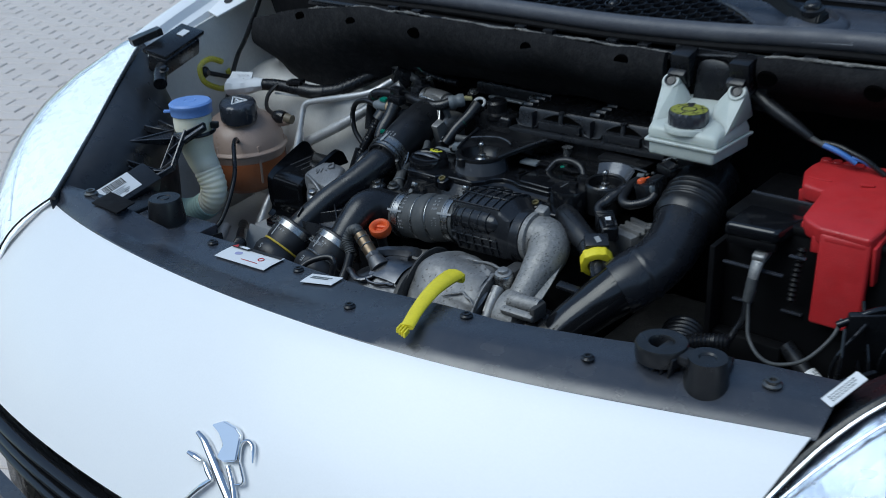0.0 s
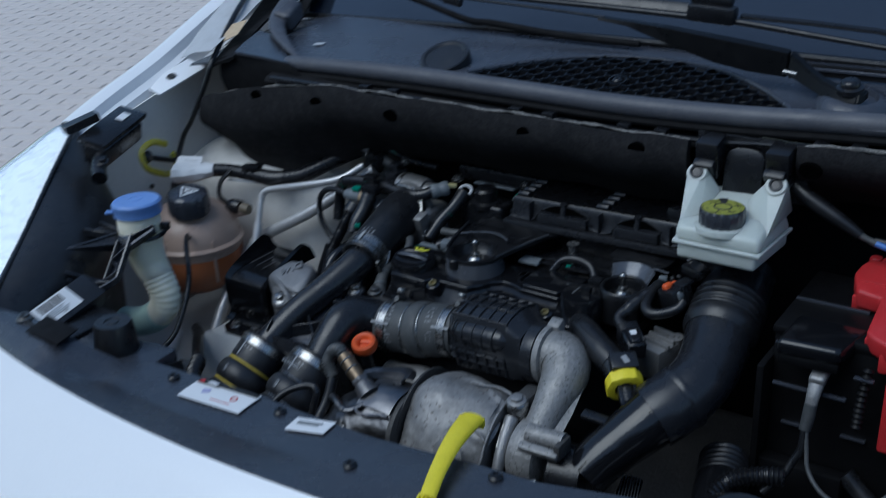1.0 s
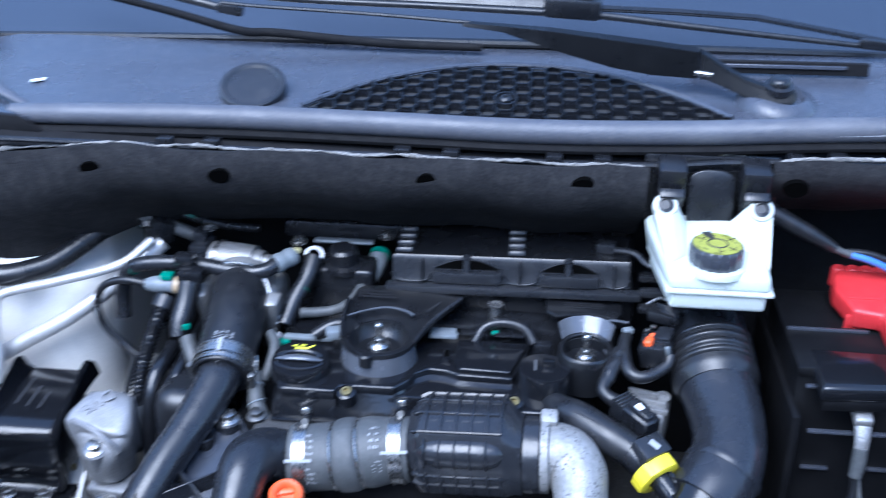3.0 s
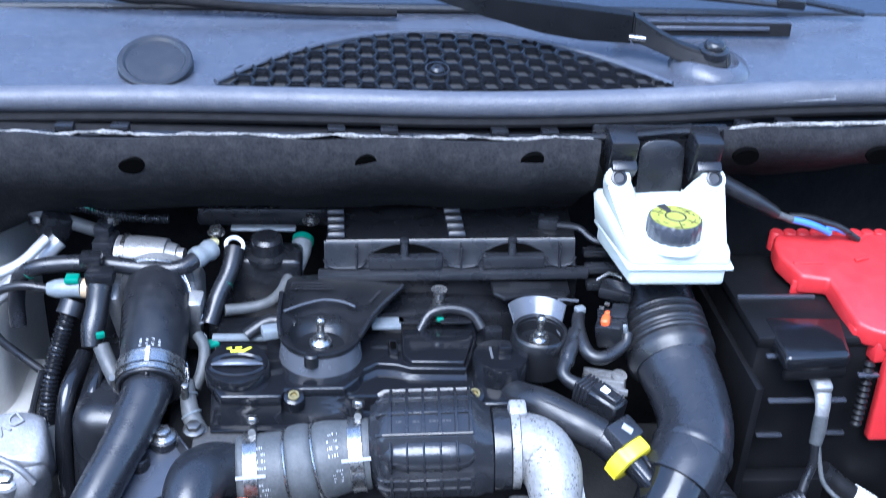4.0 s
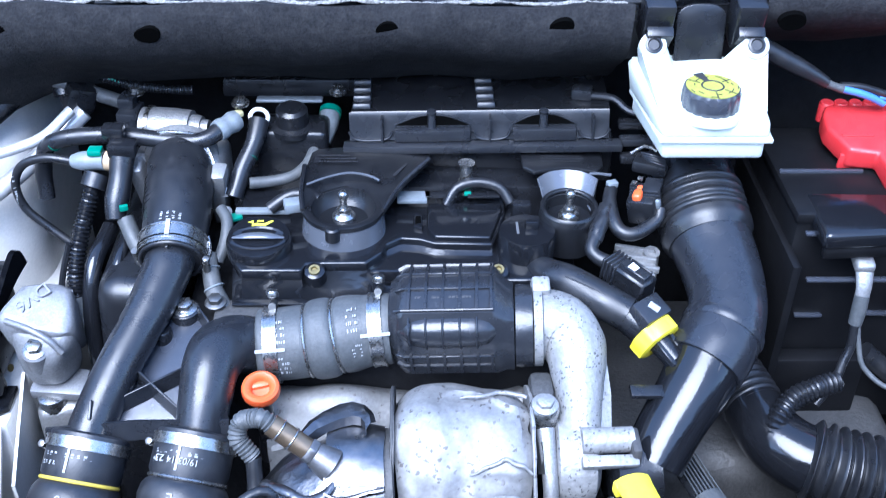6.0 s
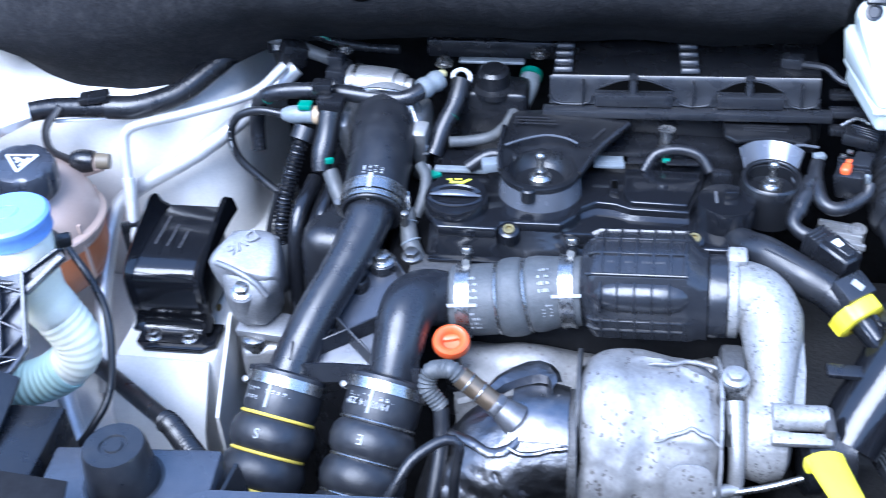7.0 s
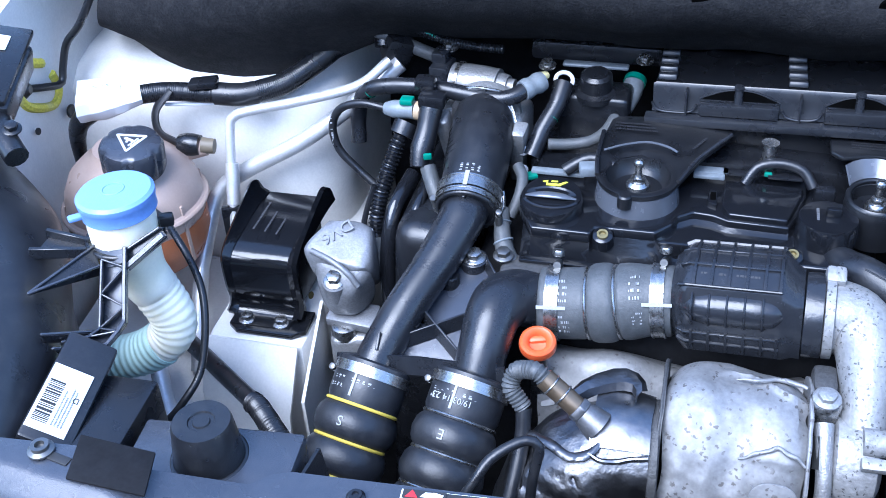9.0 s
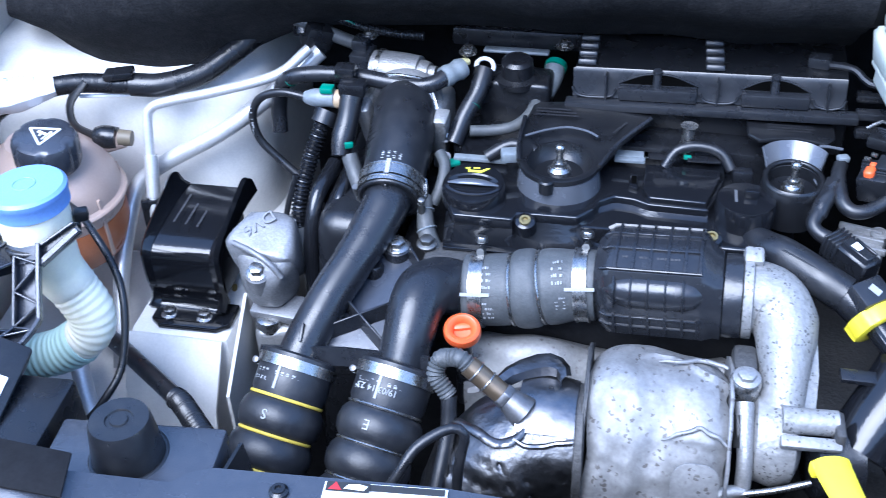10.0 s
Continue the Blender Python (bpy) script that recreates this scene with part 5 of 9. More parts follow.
part("top_web", sheet([[(-0.626, 0.150, 0.961), (-0.611, 0.146, 0.962), (-0.595, 0.148, 0.966)], [(-0.615, 0.138, 0.950), (-0.606, 0.138, 0.953), (-0.595, 0.141, 0.957)]], 0.002), PANEL_GREY, arm)
hull = bmesh.new()
for q in ((-0.651, 0.086, 0.957), (-0.626, 0.150, 0.961), (-0.617, 0.138, 0.9535), (-0.632, 0.114, 0.953), (-0.630, 0.150, 0.945), (-0.618, 0.142, 0.940), (-0.636, 0.118, 0.946)):
    hull.verts.new(q)
bmesh.ops.convex_hull(hull, input=hull.verts)
part("wing", hull, SATIN_BLACK, arm, "tapered dark wing")
part("wing_edge", beam((-0.651, 0.086, 0.9585), (-0.626, 0.151, 0.9625), 0.0022, 0.003, up=N), PANEL_GREY, arm)
part("wing_edge", beam((-0.651, 0.086, 0.9585), (-0.613, 0.139, 0.954), 0.0022, 0.003, up=N), PANEL_GREY, arm)
hull = bmesh.new()
for q in ((-0.595, 0.147, 0.964), (-0.568, 0.163, 0.980), (-0.561, 0.158, 0.975), (-0.591, 0.138, 0.952)):
    hull.verts.new(V(q) - N * 0.002)
    hull.verts.new(V(q) - N * 0.006)
bmesh.ops.convex_hull(hull, input=hull.verts)
part("cross_bar", hull, SATIN_BLACK, arm, "dark bar across the neck")
part("bar_edge", beam((-0.595, 0.147, 0.964), (-0.568, 0.163, 0.980), 0.0022, 0.007, up=N), PANEL_GREY, arm)
part("bar_edge", beam((-0.592, 0.139, 0.954), (-0.5635, 0.1595, 0.9765), 0.005, 0.007, up=N), PANEL_GREY, arm)
for a, b in (((-0.632, 0.063, 0.939), (-0.607, 0.098, 0.917)), ((-0.616, 0.053, 0.936), (-0.612, 0.072, 0.919))):
    a, b = V(a), V(b)
    part("lower_web", sheet([[a, b], [a - V((0, -0.004, 0.010)), b - V((0, -0.004, 0.014))]], 0.0022), SATIN_BLACK, arm)
    part("web_edge", beam(a, b, 0.002, 0.003, up=N), PANEL_GREY, arm)
part("rear_clip", box((0.012, 0.010, 0.010), (-0.578, 0.190, 0.968), 0.002, (0, 0, 25)), BLACK_PLASTIC, arm)
part("rear_arm", beam((-0.636, 0.160, 0.957), (-0.676, 0.160, 0.962), 0.004, 0.010), SATIN_BLACK, arm)
part("rear_arm", beam((-0.634, 0.150, 0.955), (-0.678, 0.134, 0.960), 0.004, 0.010), SATIN_BLACK, arm)
part("rear_web", sheet([[(-0.636, 0.158, 0.955), (-0.674, 0.158, 0.959)], [(-0.634, 0.150, 0.953), (-0.676, 0.136, 0.957)]], 0.002), SATIN_BLACK, arm)

# ---- cables and pipes before the tower ----
lead = thing("washer_cable", (-0.6, 0.2, 0.85), "thin black cable beside the washer neck", "cable")
part("sheath", tube([(-0.676, 0.312, 0.884), (-0.660, 0.295, 0.898), (-0.613, 0.25, 0.908), (-0.572, 0.21, 0.876), (-0.564, 0.17, 0.823), (-0.576, 0.14, 0.798), (-0.60, 0.125, 0.77), (-0.62, 0.12, 0.72)], 0.0036, 10), RUBBER, lead)
lead = thing("loom_cable", (-0.55, 0.15, 0.8), "black taped loom with a ribbed sleeve", "cable")
part("sheath", tube([(-0.68, 0.305, 0.735), (-0.637, 0.27, 0.752), (-0.575, 0.213, 0.776), (-0.505, 0.15, 0.80)], 0.0085, 12), RUBBER, lead)
part("sleeve", tube([(-0.515, 0.158, 0.797), (-0.505, 0.15, 0.80), (-0.475, 0.115, 0.812), (-0.444, 0.08, 0.815), (-0.425, 0.04, 0.80), (-0.42, 0.0, 0.77)], ribbed(0.0105, 0.0042, 0.002), 14, 0.001), BLACK_PLASTIC, lead)
pipe = thing("refrigerant_pipe", (-0.6, 0.42, 0.8), "bright aluminium pipe bent round the strut tower", "pipe", "aluminium pipes")
part("tube", tube([(-0.455, 0.485, 0.975), (-0.492, 0.462, 0.945), (-0.55, 0.436, 0.904), (-0.62, 0.424, 0.864), (-0.648, 0.412, 0.842), (-0.655, 0.385, 0.81), (-0.653, 0.34, 0.765), (-0.64, 0.28, 0.70)], 0.0088, 14, 0.004), ALU_TUBE, pipe)
pipe = thing("refrigerant_pipe", (-0.6, 0.42, 0.8), "thin aluminium pipe with a square bend", "pipe", "aluminium pipes")
part("tube", tube([(-0.462, 0.47, 0.985), (-0.49, 0.445, 0.967), (-0.55, 0.432, 0.951), (-0.605, 0.428, 0.937), (-0.622, 0.424, 0.930), (-0.626, 0.418, 0.915), (-0.622, 0.395, 0.86), (-0.616, 0.365, 0.80), (-0.612, 0.34, 0.75)], 0.0052, 12, 0.003), ALU_TUBE, pipe)
part("fitting", tube([(-0.6235, 0.406, 0.885), (-0.6205, 0.388, 0.845)], 0.0072, 12), ALU_TUBE, pipe)
pipe = thing("drain_pipe", (-0.61, 0.2, 0.7), "short aluminium pipe low beside the rail", "pipe", "aluminium pipes")
part("tube", tube([(-0.672, 0.26, 0.75), (-0.64, 0.21, 0.735), (-0.605, 0.16, 0.72)], 0.009, 14), ALU_TUBE, pipe)
part("foam_pad", box((0.03, 0.008, 0.06), (-0.618, 0.385, 0.815), 0.002, (0, 0, 20)), BLACK_PLASTIC, pipe)
lower = thing("side_member", (-0.66, 0.2, 0.5), "pale grey lower side member of the bay", "side member")
part("shelf", sheet([[(-0.80, 0.45, 0.72), (-0.62, 0.45, 0.72)], [(-0.80, 0.25, 0.70), (-0.60, 0.25, 0.69)], [(-0.78, 0.10, 0.69), (-0.58, 0.1, 0.68)]], 0.004), PRIMER, lower)
part("wall", sheet([[(-0.80, 0.45, 0.72), (-0.62, 0.45, 0.72)], [(-0.80, 0.45, 0.44), (-0.62, 0.45, 0.44)]], 0.004), PRIMER, lower)
part("wall", sheet([[(-0.62, 0.45, 0.72), (-0.60, 0.25, 0.69), (-0.58, 0.1, 0.68)], [(-0.62, 0.45, 0.44), (-0.6, 0.25, 0.44), (-0.58, 0.1, 0.44)]], 0.004), PRIMER, lower)
horn = thing("horn", (-0.53, 0.06, 0.75), "round black horn behind the lock panel", "horn")
part("shell", lathe([(0.032, -0.02), (0.036, -0.01), (0.034, 0.004), (0.02, 0.01), (0.001, 0.012)], axis((-0.538, 0.058, 0.79), (0.1, 0.2, 1)), 32), BLACK_PLASTIC, horn)

harness = thing("wing_harness", (-0.65, 0.43, 0.93), "black ribbed wiring conduit with white tape over the tower", "wiring")
part("conduit", tube([(-0.735, 0.412, 0.950), (-0.70, 0.43, 0.950), (-0.655, 0.438, 0.948), (-0.625, 0.441, 0.948)], ribbed(0.0105, 0.0022, 0.0004), 14, 0.0007), BLACK_PLASTIC, harness)
part("sleeve", tube([(-0.645, 0.439, 0.948), (-0.62, 0.442, 0.947), (-0.602, 0.449, 0.948)], 0.0122, 16), RUBBER, harness)
part("conduit", tube([(-0.604, 0.448, 0.948), (-0.575, 0.463, 0.954), (-0.548, 0.487, 0.968), (-0.52, 0.522, 0.985), (-0.50, 0.56, 1.0)], ribbed(0.0120, 0.0022, 0.0004), 16, 0.0007), BLACK_PLASTIC, harness)
part("white_tape", noisy_bm(tube([(-0.778, 0.396, 0.944), (-0.757, 0.402, 0.946), (-0.735, 0.411, 0.950), (-0.720, 0.419, 0.951)], [0.022, 0.0215, 0.019, 0.013], 10, 0.004, flat=(0.95, 0.75)), 0.002, 60), LABEL, harness, "white cloth tape with faint print")
part("tape_flag", noisy_bm(sheet([[(-0.778, 0.392, 0.957), (-0.735, 0.409, 0.963)], [(-0.784, 0.408, 0.966), (-0.745, 0.420, 0.969)]], 0.0008), 0.002, 60), LABEL, harness)
part("small_print", printing((-0.757, 0.402, 0.9465), (0.95, 0.28, 0.06), 0.0192, -0.012, 0.016, 95, 140, 2, seed=5), GREY_CLIP, harness)
part("down_conduit", tube([(-0.77, 0.40, 0.938), (-0.79, 0.402, 0.92), (-0.805, 0.41, 0.89), (-0.81, 0.415, 0.84)], [0.012, 0.010, 0.008, 0.007], 12), BLACK_PLASTIC, harness)
part("clip", box((0.03, 0.018, 0.008), (-0.655, 0.436, 0.961), 0.002, (0, -5, 12)), BLACK_PLASTIC, harness)
part("white_lead", tube([(-0.70, 0.428, 0.936), (-0.66, 0.436, 0.936), (-0.63, 0.440, 0.938)], 0.002, 8), LABEL, harness, "speckled white lead")

# ---- engine mount ----
mount = thing("engine_mount", (-0.556, 0.34, 0.765), "glossy black steel engine mount bolted to the rail", "engine mount")
SATIN_PRINT = material("dull_embossed_print", (0.055, 0.055, 0.06), 0.4)
prof = [(0.40, 0.858), (0.372, 0.857), (0.335, 0.851), (0.316, 0.847), (0.306, 0.841), (0.302, 0.831), (0.303, 0.80), (0.306, 0.785), (0.300, 0.776), (0.284, 0.773)]
line, _ = spline([(0, y, z) for y, z in prof], 0.004)
part("shell", sheet([[(x + 0.08 * (q.y - 0.35), q.y, q.z) for q in line] for x in (-0.588, -0.572, -0.556, -0.54, -0.525)], 0.005), GLOSS_BLACK, mount, "bent black steel strap")
for x, sign in ((-0.5895, -1), (-0.5235, 1)):
    rows = []
    for q in line[: int(len(line) * 0.94)]:
        f = max(0.0, min(1.0, (q.y - 0.31) / 0.09)) if q.z > 0.842 else 0.0
        up = 0.019 * min(1.0, f / 0.8) * (math.sqrt(max(0.0, 1 - ((f - 0.78) / 0.225) ** 2)) if f > 0.78 else 1.0)
        edge = x + 0.08 * (q.y - 0.35)
        rows.append([(edge - sign * 0.003, q.y, q.z + 0.001), (edge + sign * 0.002, q.y - 0.002, q.z + 0.004 + 0.4 * up), (edge + sign * 0.004, q.y - 0.003, q.z + 0.006 + up), (edge + sign * 0.0075, q.y, q.z + 0.003 + up), (edge + sign * 0.007, q.y + 0.006, q.z - 0.006)])
    part("ear", sheet(rows, 0.004), GLOSS_BLACK, mount)
part("rubber_block", box((0.058, 0.085, 0.07), (-0.556, 0.355, 0.81), 0.004), RUBBER, mount)
part("flange", plate([(-0.04, -0.02), (-0.03, -0.028), (0.03, -0.028), (0.042, -0.018), (0.042, 0.012), (-0.04, 0.012)], 0.006, pose(-0.555, 0.305, 0.766), 0.001), GLOSS_BLACK, mount)
part("small_print", flat_print(pose(-0.562, 0.356, 0.8568, 9, 0, 90), 0.048, 0.036, 3, 21, fill=0.15, size=0.0020), SATIN_PRINT, mount)
bolt((-0.578, 0.293, 0.772), (0, 0, 1), 0.0065, mount)
bolt((-0.541, 0.293, 0.772), (0, 0, 1), 0.0065, mount)
part("hole", lathe([(0.004, 0), (0.004, 0.0006), (0.001, 0.0006)], axis((-0.519, 0.325, 0.787), (1, -0.3, 0.2)), 14), BRASS, mount)
alu = thing("mount_arm", (-0.48, 0.32, 0.76), "cast aluminium engine mount arm with raised lettering", "casting")
CASTING = material("grey_casting", (0.2, 0.205, 0.215), 0.48, 0.45, grain=0.15, grain_size=500, stain=0.4, stain_size=45, stain_colour=(0.14, 0.14, 0.14), bump=0.0003, bump_size=350)

def soften(bm):
    """Rounds a hull off like a sand casting."""
    bmesh.ops.triangulate(bm, faces=bm.faces[:])
    bmesh.ops.subdivide_edges(bm, edges=bm.edges[:], cuts=5, use_grid_fill=True)
    middle = sum((v.co for v in bm.verts), V((0, 0, 0))) / len(bm.verts)
    for _ in range(4):
        bmesh.ops.smooth_vert(bm, verts=bm.verts[:], factor=0.5, use_axis_x=True, use_axis_y=True, use_axis_z=True)
    for v in bm.verts:
        v.co = middle + (v.co - middle) * 1.055
    for f in bm.faces:
        f.smooth = True


hull = bmesh.new()
for q in ((-0.510, 0.300, 0.868), (-0.489, 0.334, 0.884), (-0.463, 0.338, 0.886), (-0.447, 0.332, 0.882), (-0.436, 0.288, 0.862), (-0.452, 0.287, 0.860), (-0.498, 0.294, 0.866), (-0.494, 0.292, 0.835), (-0.445, 0.300, 0.83), (-0.50, 0.34, 0.80), (-0.445, 0.34, 0.80)):
    hull.verts.new(q)
bmesh.ops.convex_hull(hull, input=hull.verts)
soften(hull)
part("arm", noisy_bm(hull, 0.0008, 60), CASTING, alu)
hull = bmesh.new()
for q in ((-0.497, 0.297, 0.864), (-0.4375, 0.292, 0.860), (-0.470, 0.284, 0.852), (-0.489, 0.281, 0.836), (-0.455, 0.276, 0.836), (-0.486, 0.285, 0.80), (-0.458, 0.285, 0.80), (-0.486, 0.32, 0.79), (-0.45, 0.32, 0.79), (-0.44, 0.305, 0.82)):
    hull.verts.new(q)
bmesh.ops.convex_hull(hull, input=hull.verts)
soften(hull)
part("bracket_nose", noisy_bm(hull, 0.001, 60), CASTING, alu)
part("boss", lathe([(0.013, -0.02), (0.0125, 0.002), (0.0105, 0.004)], axis((-0.473, 0.285, 0.842), (0.05, -0.35, 1)), 24), CASTING, alu)
bolt((-0.473, 0.284, 0.845), (0.05, -0.35, 1), 0.0075, alu, high=0.9)
part("rib", tube([(-0.498, 0.296, 0.868), (-0.475, 0.286, 0.8665), (-0.458, 0.281, 0.858), (-0.448, 0.279, 0.845)], 0.003, 10, 0.003), CASTING, alu)
part("plate", box((0.05, 0.03, 0.012), (-0.463, 0.297, 0.792), 0.003, (12, 0, -6)), CASTING, alu)
part("lettering", text_mesh("DV6", 0.0185, facing((-0.4778, 0.3168, 0.8777), (-0.8, -0.62, -0.35), (-0.09, -0.40, 0.9)), 0.0016), CASTING, alu, "raised casting letters")
part("foot", box((0.05, 0.05, 0.05), (-0.463, 0.30, 0.755), 0.008, (0, 0, 15), 3), ALU, alu)
part("foot_bolt", lathe([(0.014, 0), (0.013, 0.012), (0.009, 0.014)], pose(-0.47, 0.287, 0.775), 20), STEEL, alu)

# ================= engine =================
block = thing("engine_block", (-0.15, 0.4, 0.45), "dark cast engine block under its covers", "engine")
DARK_CAST = material("dark_casting", (0.05, 0.05, 0.05), 0.6, 0.3, grain=0.2, stain=0.4, stain_size=20, stain_colour=(0.1, 0.095, 0.09), bump=0.001, bump_size=200)
part("block", box((0.36, 0.24, 0.42), (-0.16, 0.395, 0.665), 0.01), BAY_DARK, block)
part("timing_cover", box((0.075, 0.20, 0.40), (-0.395, 0.40, 0.70), 0.02, (0, 4, 0), 3), BLACK_PLASTIC, block, "black timing cover")
part("timing_rib", tube([(-0.425, 0.31, 0.72), (-0.432, 0.32, 0.82), (-0.43, 0.345, 0.885), (-0.42, 0.39, 0.905)], 0.008, 10), GLOSS_BLACK, block)
part("timing_rib", tube([(-0.405, 0.30, 0.74), (-0.408, 0.31, 0.83), (-0.405, 0.335, 0.89), (-0.40, 0.38, 0.91)], 0.006, 10), GLOSS_BLACK, block)
part("gearbox", box((0.30, 0.26, 0.30), (0.18, 0.36, 0.60), 0.03, (0, 0, 0), 3), DARK_CAST, block, "dark gearbox housing")
part("head_plate", box((0.30, 0.03, 0.05), (-0.16, 0.285, 0.865), 0.004), DARK_CAST, block)

# ---- valve cover ----
cover = thing("valve_cover", (-0.16, 0.35, 0.88), "glossy black plastic valve cover with raised steps", "engine cover")
FRONT = [(-0.2955, 0.318), (-0.292, 0.307), (-0.2856, 0.2955), (-0.2330, 0.2952), (-0.2300, 0.305), (-0.2140, 0.3060), (-0.1770, 0.3062), (-0.1640, 0.3220), (-0.1600, 0.3345), (-0.1470, 0.3440), (-0.1300, 0.3420), (-0.1170, 0.3355), (-0.0650, 0.3338), (-0.0560, 0.360), (-0.0500, 0.385)]
part("deck", plate([*FRONT, (-0.049, 0.425), (-0.298, 0.425)], 0.012, pose(0, 0, 0.912), 0.0022, seg=3), GLOSS_BLACK, cover)
fine_front = [V((x, y, 0)) for x, y in FRONT]
part("front_wall", sheet([[(q.x, 0.2915 + (q.y + 0.0015 - 0.2915) * f, 0.888 + 0.030 * f) for q in fine_front] for f in (1.0, 0.75, 0.4, 0.0)], 0.003), GLOSS_BLACK, cover)
part("low_deck", plate([(-0.062, 0.2925), (-0.020, 0.2925), (-0.010, 0.31), (-0.010, 0.425), (-0.062, 0.425)], 0.027, pose(0, 0, 0.888), 0.003, seg=3), GLOSS_BLACK, cover)
part("core", box((0.27, 0.115, 0.028), (-0.155, 0.364, 0.900), 0.003), GLOSS_BLACK, cover)
part("raised_flap", plate([(-0.1165, 0.3385), (-0.0670, 0.3368), (-0.0550, 0.376), (-0.0535, 0.392), (-0.1225, 0.394), (-0.1235, 0.352)], 0.007, pose(0, 0, 0.9225), 0.002, seg=3), GLOSS_BLACK, cover)
part("flap_hinge", plate([(-0.1275, 0.353), (-0.1360, 0.3565), (-0.1355, 0.378), (-0.1275, 0.376)], 0.006, pose(0, 0, 0.9225), 0.0015), GLOSS_BLACK, cover)
# Black patch on the hinge paints the shade of its hollow.
part("hinge_gap", box((0.005, 0.012, 0.001), (-0.1315, 0.366, 0.9287), 0.0003), HOLE_SHADE, cover)
part("lower_step", box((0.275, 0.007, 0.003), (-0.157, 0.2895, 0.8925), 0.0010), GLOSS_BLACK, cover)
part("lower_step", box((0.280, 0.008, 0.003), (-0.157, 0.2880, 0.8875), 0.0010), GLOSS_BLACK, cover)
for x in (-0.222, -0.062):
    eye = part("brass_insert", lathe([(0.0050, -0.001), (0.0050, 0.0016), (0.0030, 0.0016), (0.0025, -0.0005)], axis((x, 0.2975, 0.9225), (0, -0.35, 0.94)), 24), BRASS, cover, "round brass insert")
    part("boss", lathe([(0.010, -0.012), (0.009, 0.0), (0.0075, 0.001)], axis((x, 0.299, 0.921), (0, -0.3, 0.95)), 24), GLOSS_BLACK, cover)
# injector well on the left
part("well_wall", lathe([(0.0395, 0.916), (0.0375, 0.930), (0.0358, 0.9425)], pose(-0.199, 0.360, 0), 48, cap=False), WELL, cover, "injector well, sky sheen put into its grey")
part("well_bowl", lathe([(0.0350, 0.9415), (0.0368, 0.944), (0.0365, 0.9475), (0.0330, 0.9485), (0.0290, 0.947), (0.0265, 0.938), (0.022, 0.934), (0.001, 0.934)], pose(-0.199, 0.360, 0), 48, cap=False), SOOT_BLACK, cover, "black open bowl")
part("bowl_notch", lathe([(0.0065, -0.008), (0.0065, 0.003), (0.005, 0.0045), (0.001, 0.0048)], pose(-0.207, 0.3245, 0.944), 16), SOOT_BLACK, cover)
for x, y, s in ((-0.199, 0.362, 0.78), (0.006, 0.363, 0.72)):
    st = lathe([(0.0135 * s, 0), (0.0135 * s, 0.003), (0.010 * s, 0.006)], pose(x, y, 0.934), 24)
    hexagon(0.0085 * s, 0.007, pose(x, y, 0.938), st)
    lathe([(0.0032, 0), (0.0032, 0.010), (0.0045, 0.012), (0.0045, 0.016), (0.003, 0.018), (0.001, 0.0185)], pose(x, y, 0.944), 16, st)
    part("ball_stud", st, STEEL, cover, "bright steel ball stud")
rows = [
    [(-0.234, 0.350, 0.9475), (-0.226, 0.380, 0.948), (-0.199, 0.393, 0.9485), (-0.172, 0.380, 0.948), (-0.163, 0.350, 0.9475)],
    [(-0.236, 0.372, 0.953), (-0.229, 0.396, 0.954), (-0.202, 0.406, 0.955), (-0.165, 0.400, 0.954), (-0.146, 0.384, 0.954)],
    [(-0.235, 0.402, 0.961), (-0.229, 0.419, 0.962), (-0.200, 0.425, 0.963), (-0.150, 0.420, 0.963), (-0.122, 0.412, 0.963)],
    [(-0.232, 0.440, 0.956), (-0.226, 0.445, 0.957), (-0.200, 0.447, 0.958), (-0.150, 0.444, 0.957), (-0.120, 0.440, 0.956)],
]
part("fan_plate", sheet(rows, 0.003), SOOT_BLACK, cover, "black fan-shaped guide behind the well")
part("fan_edge", tube([(-0.163, 0.352, 0.949), (-0.147, 0.384, 0.956), (-0.121, 0.413, 0.966)], 0.0022, 8), BLACK_PLASTIC, cover)
part("fan_edge", tube([(-0.235, 0.352, 0.949), (-0.2375, 0.374, 0.955), (-0.236, 0.404, 0.964)], 0.0022, 8), BLACK_PLASTIC, cover)
# Moulding ridge in pale grey: its highlight is painted on.
part("rim_shine", tube([(-0.233, 0.381, 0.9575), (-0.215, 0.391, 0.9590), (-0.195, 0.397, 0.960), (-0.177, 0.394, 0.9590), (-0.167, 0.388, 0.9575)], 0.0012, 8), WELL, cover, "curved moulding line, its highlight put into the colour")
MOULDED = material("moulded_lettering", (0.02, 0.0205, 0.023), 0.35)
part("small_print", flat_print(pose(-0.207, 0.416, 0.9640, 12, 0, 0), 0.04, 0.012, 3, 31, fill=0.5, size=0.0012), MOULDED, cover)
part("small_print", flat_print(pose(-0.148, 0.402, 0.9605, 10, 0, 62), 0.024, 0.004, 1, 32, size=0.0014), MOULDED, cover)
# right injector well, dark cap and fan
part("well_wall", lathe([(0.026, 0.905), (0.0275, 0.935), (0.0265, 0.9435), (0.0245, 0.9455), (0.022, 0.944), (0.0205, 0.934), (0.001, 0.932)], pose(0.006, 0.363, 0), 36), SOOT_BLACK, cover, "round black injector well")
part("well_collar", sheet([[(0.006 + r * math.cos(radians(a)), y + r * math.sin(radians(a)), z) for a in range(28, 156, 8)] for r, y, z in ((0.0245, 0.364, 0.942), (0.0275, 0.368, 0.950), (0.0315, 0.374, 0.9585))], 0.002), WELL, cover, "collar behind the stud, sky sheen put into its grey")
